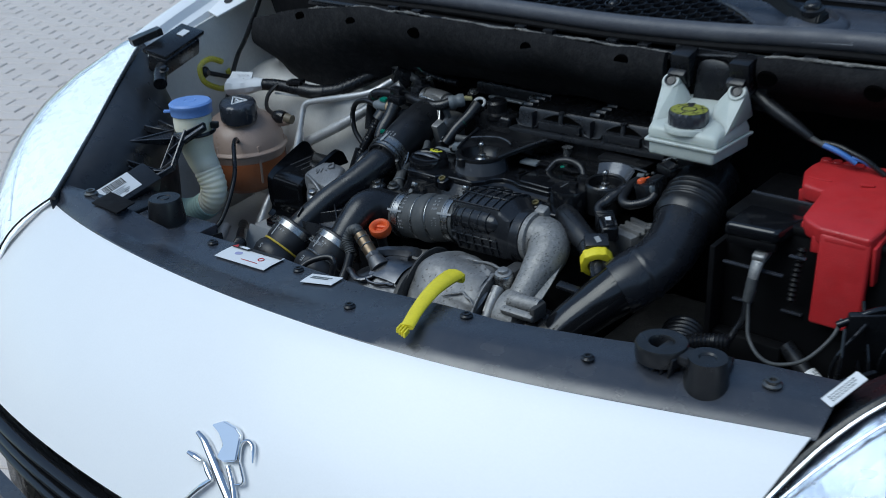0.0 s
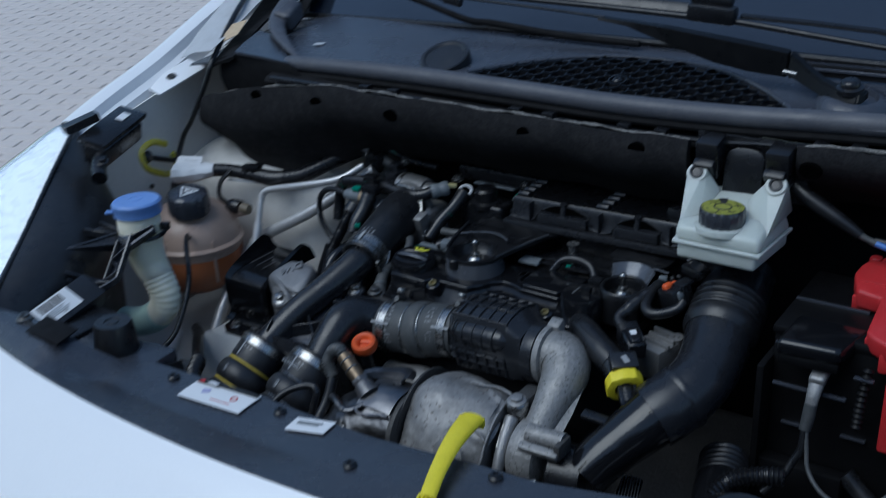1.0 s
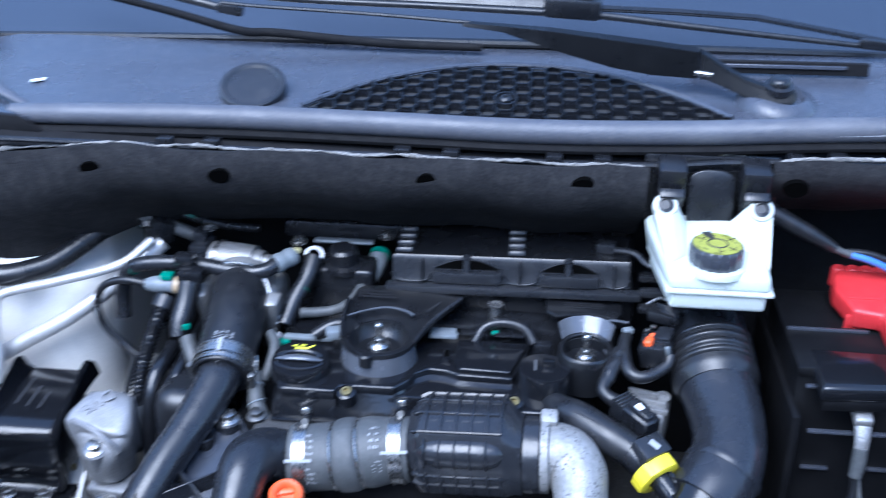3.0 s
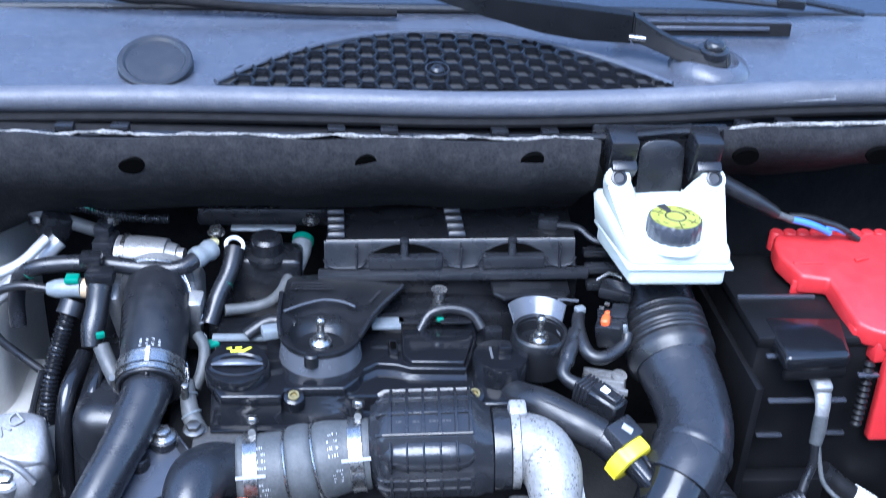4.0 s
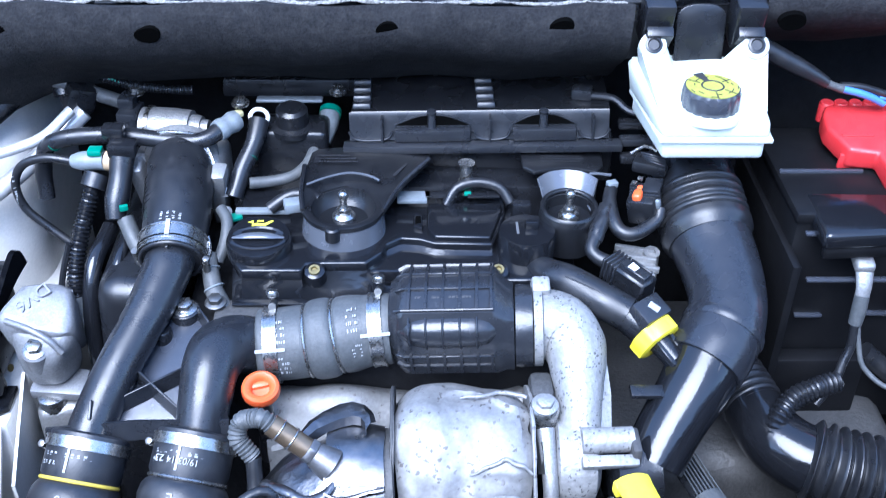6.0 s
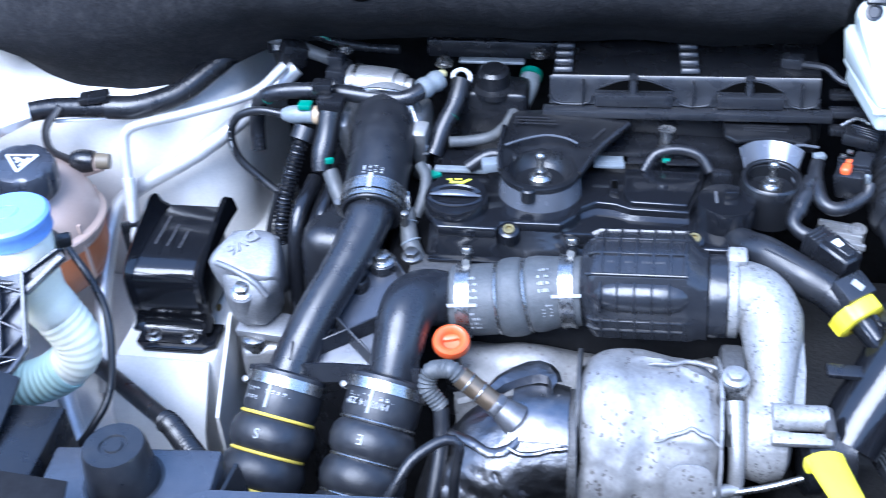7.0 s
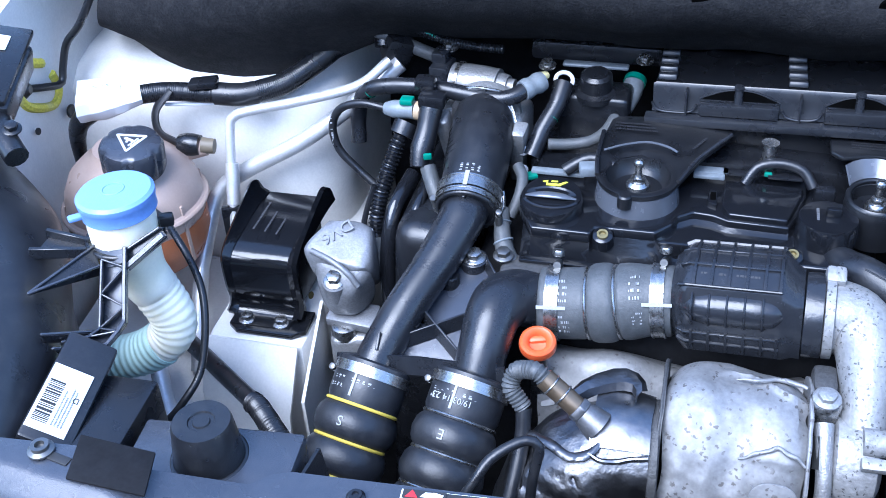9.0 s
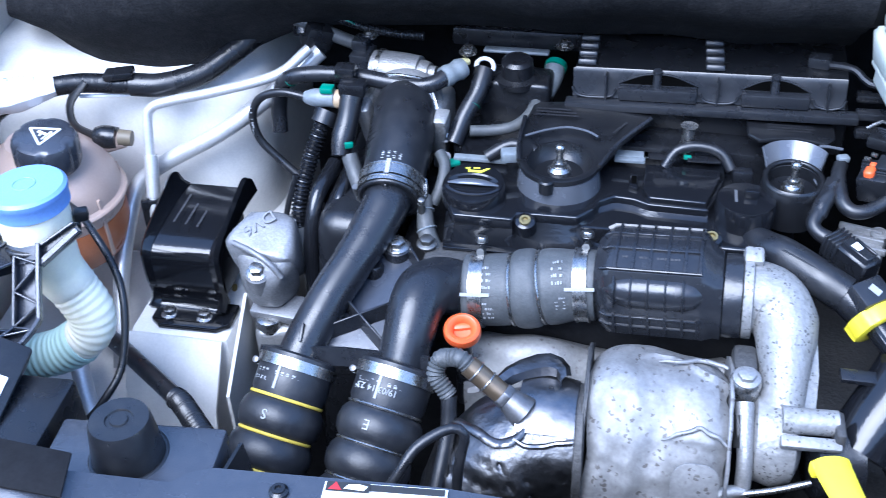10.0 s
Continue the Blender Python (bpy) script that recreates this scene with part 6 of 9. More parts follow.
part("bowl_rim", torus((0.006, 0.363, 0.9445), (0, -0.1, 1), 0.0245, 0.0024, seg=40), SOOT_BLACK, cover)
part("fan_plate", plate([(-0.034, 0.445), (-0.034, 0.408), (-0.024, 0.398), (-0.012, 0.402), (0.006, 0.406), (0.024, 0.402), (0.034, 0.398), (0.042, 0.408), (0.044, 0.445)], 0.005, pose(0, 0, 0.956), 0.002), SOOT_BLACK, cover)
part("small_print", flat_print(pose(0.006, 0.421, 0.9612), 0.044, 0.014, 3, 33, fill=0.5, size=0.0012), MOULDED, cover)
# Pale tube added as the highlight along a black part's edge.
part("wire_bracket", tube([(0.048, 0.398, 0.957), (0.028, 0.398, 0.958), (0.026, 0.396, 0.945), (0.026, 0.37, 0.938), (0.034, 0.366, 0.938)], 0.0015, 8), WELL, cover)
bcap = part("breather_cap", lathe([(0.026, 0.915), (0.026, 0.933), (0.0245, 0.937), (0.001, 0.938)], pose(-0.034, 0.338, 0), 32), GLOSS_BLACK, cover, "flat round black cap")
part("cap_tab", box((0.012, 0.008, 0.008), (-0.030, 0.341, 0.941), 0.0015), GLOSS_BLACK, bcap)
part("small_print", flat_print(pose(-0.043, 0.341, 0.9382, 0, 0, 90), 0.022, 0.004, 1, 34, size=0.0012), DULL_PRINT, bcap)
part("upright", box((0.018, 0.012, 0.022), (-0.036, 0.378, 0.93), 0.003), BLACK_PLASTIC, cover)

oil = thing("oil_filler_cap", (-0.272, 0.33, 0.92), "glossy black oil filler cap with a yellow oil can sign", "oil cap")
om = axis((-0.2725, 0.331, 0.916), (0, -0.12, 1))
part("cap_body", lathe([(0.0285, 0), (0.029, 0.004), (0.0285, 0.018), (0.027, 0.021), (0.020, 0.0215), (0.001, 0.0218)], om, 44), GLOSS_BLACK, oil)
part("grip_hollow", lathe([(0.0245, 0.0), (0.025, 0.0012), (0.0225, 0.0018), (0.0205, 0.0004), (0.001, 0.0003)], om @ pose(0, -0.003, 0.0212) @ Matrix.Diagonal((1.05, 0.62, 1, 1)), 40), GLOSS_BLACK, oil)
part("grip_ridge", tube([om @ V((-0.0235, -0.003, 0.022)), om @ V((-0.010, -0.0035, 0.0245)), om @ V((0.0, -0.0035, 0.025)), om @ V((0.010, -0.0035, 0.0245)), om @ V((0.0235, -0.003, 0.022))], [0.001, 0.0040, 0.0046, 0.0040, 0.001], 14, 0.0025, flat=(1, 0.5)), WELL, oil, "satin grey finger grip")
sign = plate([(-0.011, 0.001), (-0.006, 0.003), (-0.006, -0.001), (0.004, -0.001), (0.010, 0.003), (0.012, 0.0025), (0.005, -0.004), (-0.007, -0.004), (-0.007, 0.0)], 0.0006, om @ pose(0, 0.017, 0.0216))
beam(om @ V((-0.003, 0.019, 0.0219)), om @ V((0.003, 0.0195, 0.0219)), 0.0016, 0.0006, bevel=0, bm=sign)
part("oil_sign", sign, material("bright_yellow_print", (0.7, 0.68, 0.05), 0.5), oil, "yellow oil can sign")

# ---- parts behind the cover ----
rail2 = thing("injection_rail", (-0.1, 0.42, 0.9), "dark pipes and clips behind the valve cover", "fuel rail")
part("rail_bar", box((0.28, 0.045, 0.04), (-0.10, 0.435, 0.915), 0.006), BLACK_PLASTIC, rail2)
part("union", lathe([(0.008, 0), (0.008, 0.012), (0.006, 0.013), (0.006, 0.03), (0.008, 0.032)], pose(-0.086, 0.412, 0.93), 18), STEEL, rail2)
for x in (-0.125, -0.10, -0.06):
    part("label", box((0.03, 0.010, 0.002), (x - 0.01, 0.398, 0.9355), 0.0004), GREY_CLIP if x == -0.125 else BLACK_PLASTIC, rail2)
part("return_hose", tube([(-0.105, 0.392, 0.928), (-0.095, 0.400, 0.942), (-0.075, 0.403, 0.946), (-0.055, 0.400, 0.942), (-0.045, 0.392, 0.93)], 0.005, 12), RUBBER, rail2)
part("green_clip", box((0.007, 0.004, 0.004), (-0.085, 0.399, 0.936), 0.001), TEAL, rail2)
part("tan_foot", box((0.028, 0.010, 0.004), (-0.137, 0.392, 0.934), 0.001), GREY_CLIP, rail2)

# ---- air filter box ----
airbox = thing("air_filter_box", (-0.07, 0.5, 0.93), "black plastic air filter box with ribbed lid", "air box")
M = pose(-0.071, 0.428, 0.972, 0, -2.5, -3)


def ab(x, y, z):
    return M @ V((x, y, z))


bm = box((0.264, 0.014, 0.0080), (0, 0.006, -0.0055), 0.0016)
bm.transform(M)
part("lip", bm, TRIM_BLACK, airbox)
bm = box((0.250, 0.16, 0.05), (0, 0.10, -0.03), 0.004)
bm.transform(M)
part("lower_case", bm, BLACK_PLASTIC, airbox)
rows = [[ab(x, y, z) for x in [-0.124 + 0.244 * i / 24 for i in range(25)]] for y, z in ((0.0190, 0.0220), (0.0215, 0.0250), (0.029, 0.0258), (0.10, 0.0265), (0.19, 0.02))]
part("lid", sheet(rows, 0.003), LID_BLACK, airbox)
rows = [[ab(x, y, z) for x in [-0.126 + 0.246 * i / 48 for i in range(49)]] for y, z in ((0.0120, -0.001), (0.0150, 0.006), (0.0172, 0.014), (0.0186, 0.0215), (0.0205, 0.0245))]
part("lid_front", sheet(rows, 0.003), TRIM_BLACK, airbox, "smooth dark front of the lid")
for x, w in ((-0.0465, 0.072), (0.0590, 0.060)):
    bm = box((w, 0.010, 0.0125), (x, 0.0115, 0.0055), 0.0016)
    bm.transform(M)
    part("front_panel", bm, TRIM_BLACK, airbox, "flat dark clip panel")
    h = w / 2
    # Black sheet paints the shade of the recess under the arch.
    part("arch_recess", sheet([[ab(x + d * h, 0.0160, 0.0128) for d in (-0.92, -0.6, -0.3, 0, 0.3, 0.6, 0.92)], [ab(x + d * h, 0.0172, z) for d, z in ((-0.92, 0.0140), (-0.6, 0.0180), (-0.3, 0.0215), (0, 0.0225), (0.3, 0.0215), (0.6, 0.0180), (0.92, 0.0140))]], 0.0012), HOLE_SHADE, airbox)
    part("arch_rim", tube([ab(x + d * h, 0.0165, z) for d, z in ((-1.02, 0.0125), (-0.6, 0.0195), (-0.3, 0.0228), (0, 0.0236), (0.3, 0.0228), (0.6, 0.0195), (1.02, 0.0125))], 0.0011, 8, 0.004), TRIM_BLACK, airbox)
    part("stud_post", tube([ab(x - 0.001, 0.0135, 0.011), ab(x - 0.001, 0.0165, 0.0255)], [0.0042, 0.0040, 0.0034], 16), TRIM_BLACK, airbox)
    part("stud_head", lathe([(0.0045, -0.001), (0.0045, 0.0015), (0.002, 0.002)], axis(ab(x - 0.001, 0.0165, 0.0255), (0, -0.2, 1)), 14), TRIM_BLACK, airbox)
for x0, x1 in ((-0.126, -0.0850), (-0.0085, 0.0270), (0.0910, 0.1200)):
    pocket = [ab(x0, 0.0110, 0.009), ab(x0 + 0.003, 0.0105, 0.003), ab(x0 + 0.010, 0.0100, 0.0005), ab((x0 + x1) / 2, 0.0100, 0.0), ab(x1 - 0.010, 0.0100, 0.0005), ab(x1 - 0.003, 0.0105, 0.003), ab(x1, 0.0110, 0.009)]
    part("pocket_rim", tube(pocket, 0.0013, 8, 0.003), TRIM_BLACK, airbox)
for x in (-0.0945, 0.0075, 0.1045):
    bm = box((0.0020, 0.012, 0.026), (x, 0.0125, 0.010), 0.0006)
    bm.transform(M)
    part("rib", bm, TRIM_BLACK, airbox)
for x0 in (-0.114, 0.004):
    for k in range(5):
        bm = box((0.0175, 0.0155, 0.006), (x0 - (0.001 * k), 0.031 + 0.0165 * k, 0.0272), 0.0014, (-15, 0, 0), taper=(0.96, 0.8))
        bm.transform(M)
        part("step", bm, TRIM_BLACK, airbox)
bm = box((0.02, 0.016, 0.012), (0.096, 0.045, 0.030), 0.003, (0, 0, -12))
bm.transform(M)
part("lug", bm, SATIN_BLACK, airbox)
for k, (y, z) in enumerate(((0.03, 0.004), (0.015, -0.006), (0.0, -0.016))):
    bm = box((0.06, 0.012, 0.008), (0.160, y, z), 0.002)
    bm.transform(M)
    part("side_bar", bm, TRIM_BLACK if k == 1 else BLACK_PLASTIC, airbox)
part("hook", tube([ab(0.10, 0.04, 0.03), ab(0.125, 0.036, 0.028), ab(0.14, 0.025, 0.02), ab(0.17, 0.02, 0.018)], 0.0035, 8), SATIN_BLACK, airbox)
part("foot", box((0.20, 0.12, 0.06), (-0.06, 0.51, 0.90), 0.01), BLACK_PLASTIC, airbox)

# ---- throttle body and things beside it ----
thr = thing("throttle_body", (-0.37, 0.46, 0.95), "cast aluminium throttle body with a black motor cap", "throttle body")
part("motor", tube([(-0.398, 0.479, 0.963), (-0.350, 0.472, 0.963)], [0.0185, 0.0195, 0.0195, 0.0185], 36, 0.003), ALU, thr)
part("motor_band", ring((-0.3905, 0.478, 0.963), (0.99, -0.14, 0), 0.0193, 0.004, 0.0012), STEEL, thr)
part("motor_step", tube([(-0.352, 0.4722, 0.963), (-0.340, 0.4705, 0.963)], [0.0150, 0.0150, 0.0135], 28, 0.003), ALU, thr)
part("motor_stub", tube([(-0.341, 0.4707, 0.966), (-0.333, 0.4695, 0.966)], 0.008, 20), ALU, thr)
part("casting", noisy_bm(box((0.085, 0.050, 0.060), (-0.358, 0.456, 0.926), 0.010, (0, 0, -8), 3), 0.0012, 70), ALU, thr)
part("cap", box((0.020, 0.030, 0.034), (-0.409, 0.480, 0.966), 0.003, (0, 0, -8)), TRIM_BLACK, thr, "dark motor cap")
part("cap_plug", box((0.014, 0.022, 0.016), (-0.414, 0.462, 0.962), 0.002, (0, 0, -8)), TRIM_BLACK, thr, "dark plug on the motor cap")
part("cap_lug", box((0.016, 0.020, 0.012), (-0.411, 0.486, 0.987), 0.002, (0, 0, -8)), TRIM_BLACK, thr)
part("side_casting", noisy_bm(box((0.014, 0.020, 0.072), (-0.3195, 0.418, 0.924), 0.003, (20, 6, 0), 2), 0.0018, 110), ALU, thr, "rough cast edge beside the hose")
part("side_casting", noisy_bm(box((0.012, 0.020, 0.070), (-0.3920, 0.426, 0.926), 0.003, (18, -4, 0), 2), 0.0016, 110), ALU, thr)
for k, (dz, dy) in enumerate(((0.018, 0.006), (0.0, 0.0), (-0.018, -0.006))):
    part("cast_boss", lathe([(0.0055, -0.004), (0.0050, 0.003), (0.003, 0.0035)], axis((-0.3150 + 0.001 * k, 0.411 + dy, 0.930 + dz), (0.3, -0.8, 0.5)), 14), ALU, thr)
part("flange", lathe([(0.034, -0.004), (0.0345, 0.0), (0.034, 0.005)], axis((-0.3555, 0.440, 0.9545), (0.08, -0.9, -0.2)), 32), ALU, thr)
part("clip_spring", tube([(-0.382, 0.436, 0.976), (-0.369, 0.430, 0.984), (-0.352, 0.428, 0.985), (-0.336, 0.430, 0.980), (-0.326, 0.424, 0.966), (-0.319, 0.412, 0.950)], 0.0015, 8, 0.003), STEEL, thr, "bright wire hose clip")
part("clip_spring", tube([(-0.334, 0.427, 0.974), (-0.324, 0.418, 0.958), (-0.318, 0.407, 0.940)], 0.0018, 8), STEEL, thr)
for x, y, z in ((-0.302, 0.478, 0.998), (-0.21, 0.508, 0.995), (-0.405, 0.497, 1.0)):
    bolt((x, y, z - 0.01), (0, -0.1, 1), 0.006, thr)

egr = thing("coolant_outlet_housing", (-0.25, 0.47, 0.93), "black plastic outlet housing with a round cap and clips", "housing")
part("body", box((0.095, 0.09, 0.05), (-0.258, 0.455, 0.898), 0.008, (0, 0, -3), 3), BLACK_PLASTIC, egr)
part("body_top", box((0.07, 0.040, 0.05), (-0.253, 0.480, 0.942), 0.006, (0, 0, -3), 3), BLACK_PLASTIC, egr)
part("round_cap", lathe([(0.022, 0), (0.022, 0.006), (0.016, 0.008), (0.0155, 0.022), (0.012, 0.025), (0.001, 0.025)], pose(-0.253, 0.476, 0.962, 6, 0, 0), 28), BLACK_PLASTIC, egr)
part("grey_bar", box((0.066, 0.014, 0.004), (-0.258, 0.508, 0.977), 0.002, (-10, 0, 0)), GREY_CLIP, egr, "grey metal strip")
part("back_bar", box((0.15, 0.03, 0.02), (-0.25, 0.53, 0.985), 0.004), BLACK_PLASTIC, egr)
part("cream_clip", torus((-0.284, 0.470, 0.978), (0.2, -0.5, 0.8), 0.0085, 0.0022, seg=20), LABEL, egr, "cream ring clip")
part("yellow_clip", box((0.014, 0.008, 0.006), (-0.306, 0.470, 0.981), 0.002, (0, 0, 30)), material("cream_plastic", (0.55, 0.5, 0.25), 0.5), egr, "pale yellow clip")
part("down_hose", tube([(-0.284, 0.466, 0.976), (-0.288, 0.448, 0.962), (-0.298, 0.428, 0.945), (-0.306, 0.410, 0.925)], [0.010, 0.0085, 0.0085, 0.009], 14), SATIN_BLACK, egr)
part("green_mark", torus((-0.2925, 0.438, 0.953), (0.3, 0.7, 0.6), 0.0085, 0.0004, seg=20), TEAL, egr)
part("quick_coupling", tube([(-0.219, 0.506, 0.961), (-0.221, 0.492, 0.953), (-0.224, 0.478, 0.945)], [0.0105, 0.0105, 0.0085, 0.0068], 18, 0.003), GREY_CLIP, egr, "grey hose coupling")
part("green_collar", lathe([(0.0112, -0.003), (0.0112, 0.003), (0.009, 0.004)], axis((-0.2185, 0.508, 0.962), (0.1, 0.8, 0.3)), 24), TEAL, egr, "green coupling collar")
part("grey_hose", tube([(-0.2235, 0.4800, 0.9490), (-0.2314, 0.4620, 0.9470), (-0.2383, 0.4450, 0.9400), (-0.2509, 0.4300, 0.9360), (-0.2705, 0.4250, 0.9334), (-0.2912, 0.4200, 0.9341)], 0.0055, 14), GREY_RUBBER, egr, "thin grey hose")
part("small_label", box((0.05, 0.008, 0.004), (-0.275, 0.382, 0.928), 0.001), GREY_CLIP, egr)
part("green_tab", box((0.012, 0.010, 0.004), (-0.300, 0.376, 0.925), 0.001, (0, 0, 30)), TEAL, egr)
part("flex", tube([(-0.268, 0.376, 0.934), (-0.25, 0.385, 0.943), (-0.235, 0.385, 0.944), (-0.222, 0.378, 0.942)], 0.006, 12), RUBBER, egr)
part("plug", box((0.018, 0.014, 0.010), (-0.244, 0.366, 0.945), 0.002, (0, 0, 15)), GREY_CLIP, egr)
part("side_hose", tube([(-0.312, 0.375, 0.935), (-0.305, 0.362, 0.93), (-0.306, 0.345, 0.918), (-0.312, 0.335, 0.905)], 0.0055, 12), GREY_RUBBER, egr)

vac = thing("vacuum_pipe", (-0.4, 0.43, 0.97), "smooth black pipe crossing to a grey coupling", "pipe")
part("pipe", tube([(-0.492, 0.440, 0.905), (-0.492, 0.446, 0.930), (-0.484, 0.444, 0.958), (-0.468, 0.438, 0.971), (-0.440, 0.437, 0.976), (-0.405, 0.436, 0.9765), (-0.365, 0.430, 0.975), (-0.340, 0.428, 0.975), (-0.326, 0.432, 0.977), (-0.317, 0.441, 0.981)], 0.0080, 18, 0.004), SATIN_BLACK, vac)
part("teal_mark", torus((-0.474, 0.440, 0.967), (0.8, -0.3, 0.5), 0.0079, 0.0005, seg=20), TEAL, vac)
part("coupling", tube([(-0.3195, 0.438, 0.980), (-0.303, 0.456, 0.983)], [0.0098, 0.0108, 0.0090, 0.0108, 0.0095], 20, 0.0025), GREY_CLIP, vac, "grey coupling")
part("clip", box((0.02, 0.016, 0.012), (-0.412, 0.425, 0.988), 0.003), BLACK_PLASTIC, vac)

fuel = thing("fuel_line", (-0.45, 0.41, 0.95), "thin printed fuel hose with grey and green couplings", "fuel hose")
part("hose", tube([(-0.452, 0.416, 0.961), (-0.478, 0.42, 0.962), (-0.502, 0.423, 0.952), (-0.513, 0.424, 0.930), (-0.508, 0.422, 0.905), (-0.49, 0.42, 0.885), (-0.468, 0.415, 0.868)], 0.0042, 12), RUBBER, fuel)
part("coupling", tube([(-0.452, 0.416, 0.961), (-0.420, 0.412, 0.964)], [0.0062, 0.0088, 0.0092, 0.0085, 0.0092], 18, 0.003), GREY_CLIP, fuel, "grey quick coupling")
part("green_clip", box((0.013, 0.012, 0.006), (-0.428, 0.412, 0.974), 0.0015), TEAL, fuel, "green retaining clip")
part("tan_band", tube([(-0.419, 0.412, 0.964), (-0.413, 0.411, 0.964)], 0.0094, 18), material("tan_band", (0.35, 0.26, 0.16), 0.5), fuel)
part("primer_body", tube([(-0.403, 0.408, 0.970), (-0.405, 0.395, 0.952), (-0.408, 0.380, 0.935), (-0.408, 0.372, 0.925)], [0.0115, 0.0105, 0.0115, 0.009], 18), BLACK_PLASTIC, fuel)
part("primer_head", box((0.026, 0.018, 0.014), (-0.402, 0.411, 0.978), 0.003), BLACK_PLASTIC, fuel)
part("green_dot", box((0.008, 0.004, 0.006), (-0.399, 0.372, 0.938), 0.001, (0, 0, 20)), TEAL, fuel)
part("print", printing((-0.5135, 0.4235, 0.93), (0, 0.02, 1), 0.0042, -0.02, 0.015, -120, -60, 1, up=(0, 1, 0), seed=8), PRINT, fuel)
loom = thing("engine_loom", (-0.44, 0.36, 0.85), "ribbed black wiring conduit with a taped sleeve", "wiring")
part("head", tube([(-0.428, 0.408, 0.952), (-0.432, 0.400, 0.942)], 0.0125, 16), BLACK_PLASTIC, loom)
part("conduit", tube([(-0.432, 0.401, 0.944), (-0.442, 0.385, 0.915), (-0.449, 0.37, 0.888), (-0.452, 0.358, 0.860), (-0.450, 0.349, 0.845)], ribbed(0.0088, 0.0042, 0.0022), 16, 0.001), GLOSS_BLACK, loom)
part("sleeve", tube([(-0.451, 0.352, 0.850), (-0.445, 0.342, 0.834), (-0.436, 0.332, 0.820)], [0.0125, 0.013, 0.0115], 16), GREY_RUBBER, loom)
part("conduit", tube([(-0.437, 0.333, 0.822), (-0.428, 0.322, 0.802), (-0.42, 0.315, 0.77)], ribbed(0.0092, 0.0036, 0.0018), 14, 0.001), BLACK_PLASTIC, loom)
part("thin_lead", tube([(-0.455, 0.37, 0.90), (-0.466, 0.36, 0.86), (-0.465, 0.345, 0.83), (-0.46, 0.33, 0.80)], 0.003, 8), RUBBER, loom)
part("sensor_lead", tube([(-0.40, 0.374, 0.925), (-0.392, 0.362, 0.912), (-0.384, 0.352, 0.90)], 0.008, 12), GREY_RUBBER, loom)
side = thing("side_loom", (-0.31, 0.3, 0.9), "taped black wiring beside the valve cover", "wiring")
part("loom", tube([(-0.318, 0.335, 0.912), (-0.316, 0.318, 0.904), (-0.311, 0.303, 0.893), (-0.302, 0.292, 0.882), (-0.292, 0.285, 0.872)], [0.006, 0.0075, 0.0085, 0.009, 0.008], 12), GREY_RUBBER, side)
part("tape", torus((-0.3125, 0.307, 0.896), (0.4, -0.6, -0.6), 0.0088, 0.0010, seg=20), GREY_CLIP, side)
part("tape", torus((-0.316, 0.322, 0.906), (0.2, -0.7, -0.5), 0.0075, 0.0008, seg=20), GREY_CLIP, side)
back = thing("bulkhead_pipes", (-0.42, 0.55, 0.95), "dark pipes and hoses low along the firewall", "pipe")
part("pipe", tube([(-0.4862, 0.5000, 1.0022), (-0.4685, 0.5000, 0.9956), (-0.4456, 0.5000, 0.9870), (-0.4173, 0.5000, 0.9765)], [0.0062, 0.0068, 0.007, 0.0068], 12), GREY_RUBBER, back)
part("conduit", tube([(-0.4578, 0.5000, 1.0126), (-0.4376, 0.5000, 1.0049), (-0.4171, 0.5000, 0.9982), (-0.3960, 0.5000, 0.9940), (-0.3746, 0.5000, 0.9916), (-0.3502, 0.5000, 0.9910)], ribbed(0.0048, 0.003, 0.0012), 12, 0.0008), BLACK_PLASTIC, back)
part("green_lead", tube([(-0.4416, 0.4980, 1.0113), (-0.4267, 0.4980, 1.0035), (-0.4116, 0.4980, 0.9962)], 0.0016, 8), TEAL, back)
part("fitting", tube([(-0.475, 0.50, 0.985), (-0.478, 0.515, 1.005), (-0.47, 0.54, 1.01)], 0.011, 12), BLACK_PLASTIC, back)
part("fitting", box((0.03, 0.03, 0.03), (-0.462, 0.50, 0.985), 0.006, (10, 20, 30)), BLACK_PLASTIC, back)

# ---- charge air pipes ----
duct = thing("charge_pipes", (-0.34, 0.2, 0.82), "pair of satin black charge air pipes on one bracket", "intake pipe")
part("left_pipe", tube([(-0.4015, 0.172, 0.839), (-0.3985, 0.186, 0.850), (-0.3830, 0.222, 0.876), (-0.3640, 0.266, 0.8985), (-0.3520, 0.303, 0.9155), (-0.3490, 0.325, 0.9225), (-0.3485, 0.338, 0.9280)], [0.0190, 0.0185, 0.0183, 0.0187, 0.0200, 0.0214, 0.0216], 36, 0.004), SATIN_BLACK, duct)
part("pipe_seam", tube([(-0.4080, 0.170, 0.855), (-0.3960, 0.190, 0.8695), (-0.3800, 0.228, 0.8965), (-0.3620, 0.268, 0.9170), (-0.3510, 0.303, 0.9355)], 0.0009, 6, 0.006), SATIN_BLACK, duct)
part("right_pipe", tube([(-0.312, 0.168, 0.838), (-0.309, 0.180, 0.854), (-0.306, 0.198, 0.872), (-0.3035, 0.216, 0.8835), (-0.2985, 0.236, 0.8845), (-0.2875, 0.250, 0.8790), (-0.274, 0.257, 0.8725), (-0.255, 0.259, 0.8720)], [0.0205, 0.0208, 0.0218, 0.0232, 0.0252, 0.0255, 0.0248, 0.0245], 36, 0.0035), SATIN_BLACK, duct)
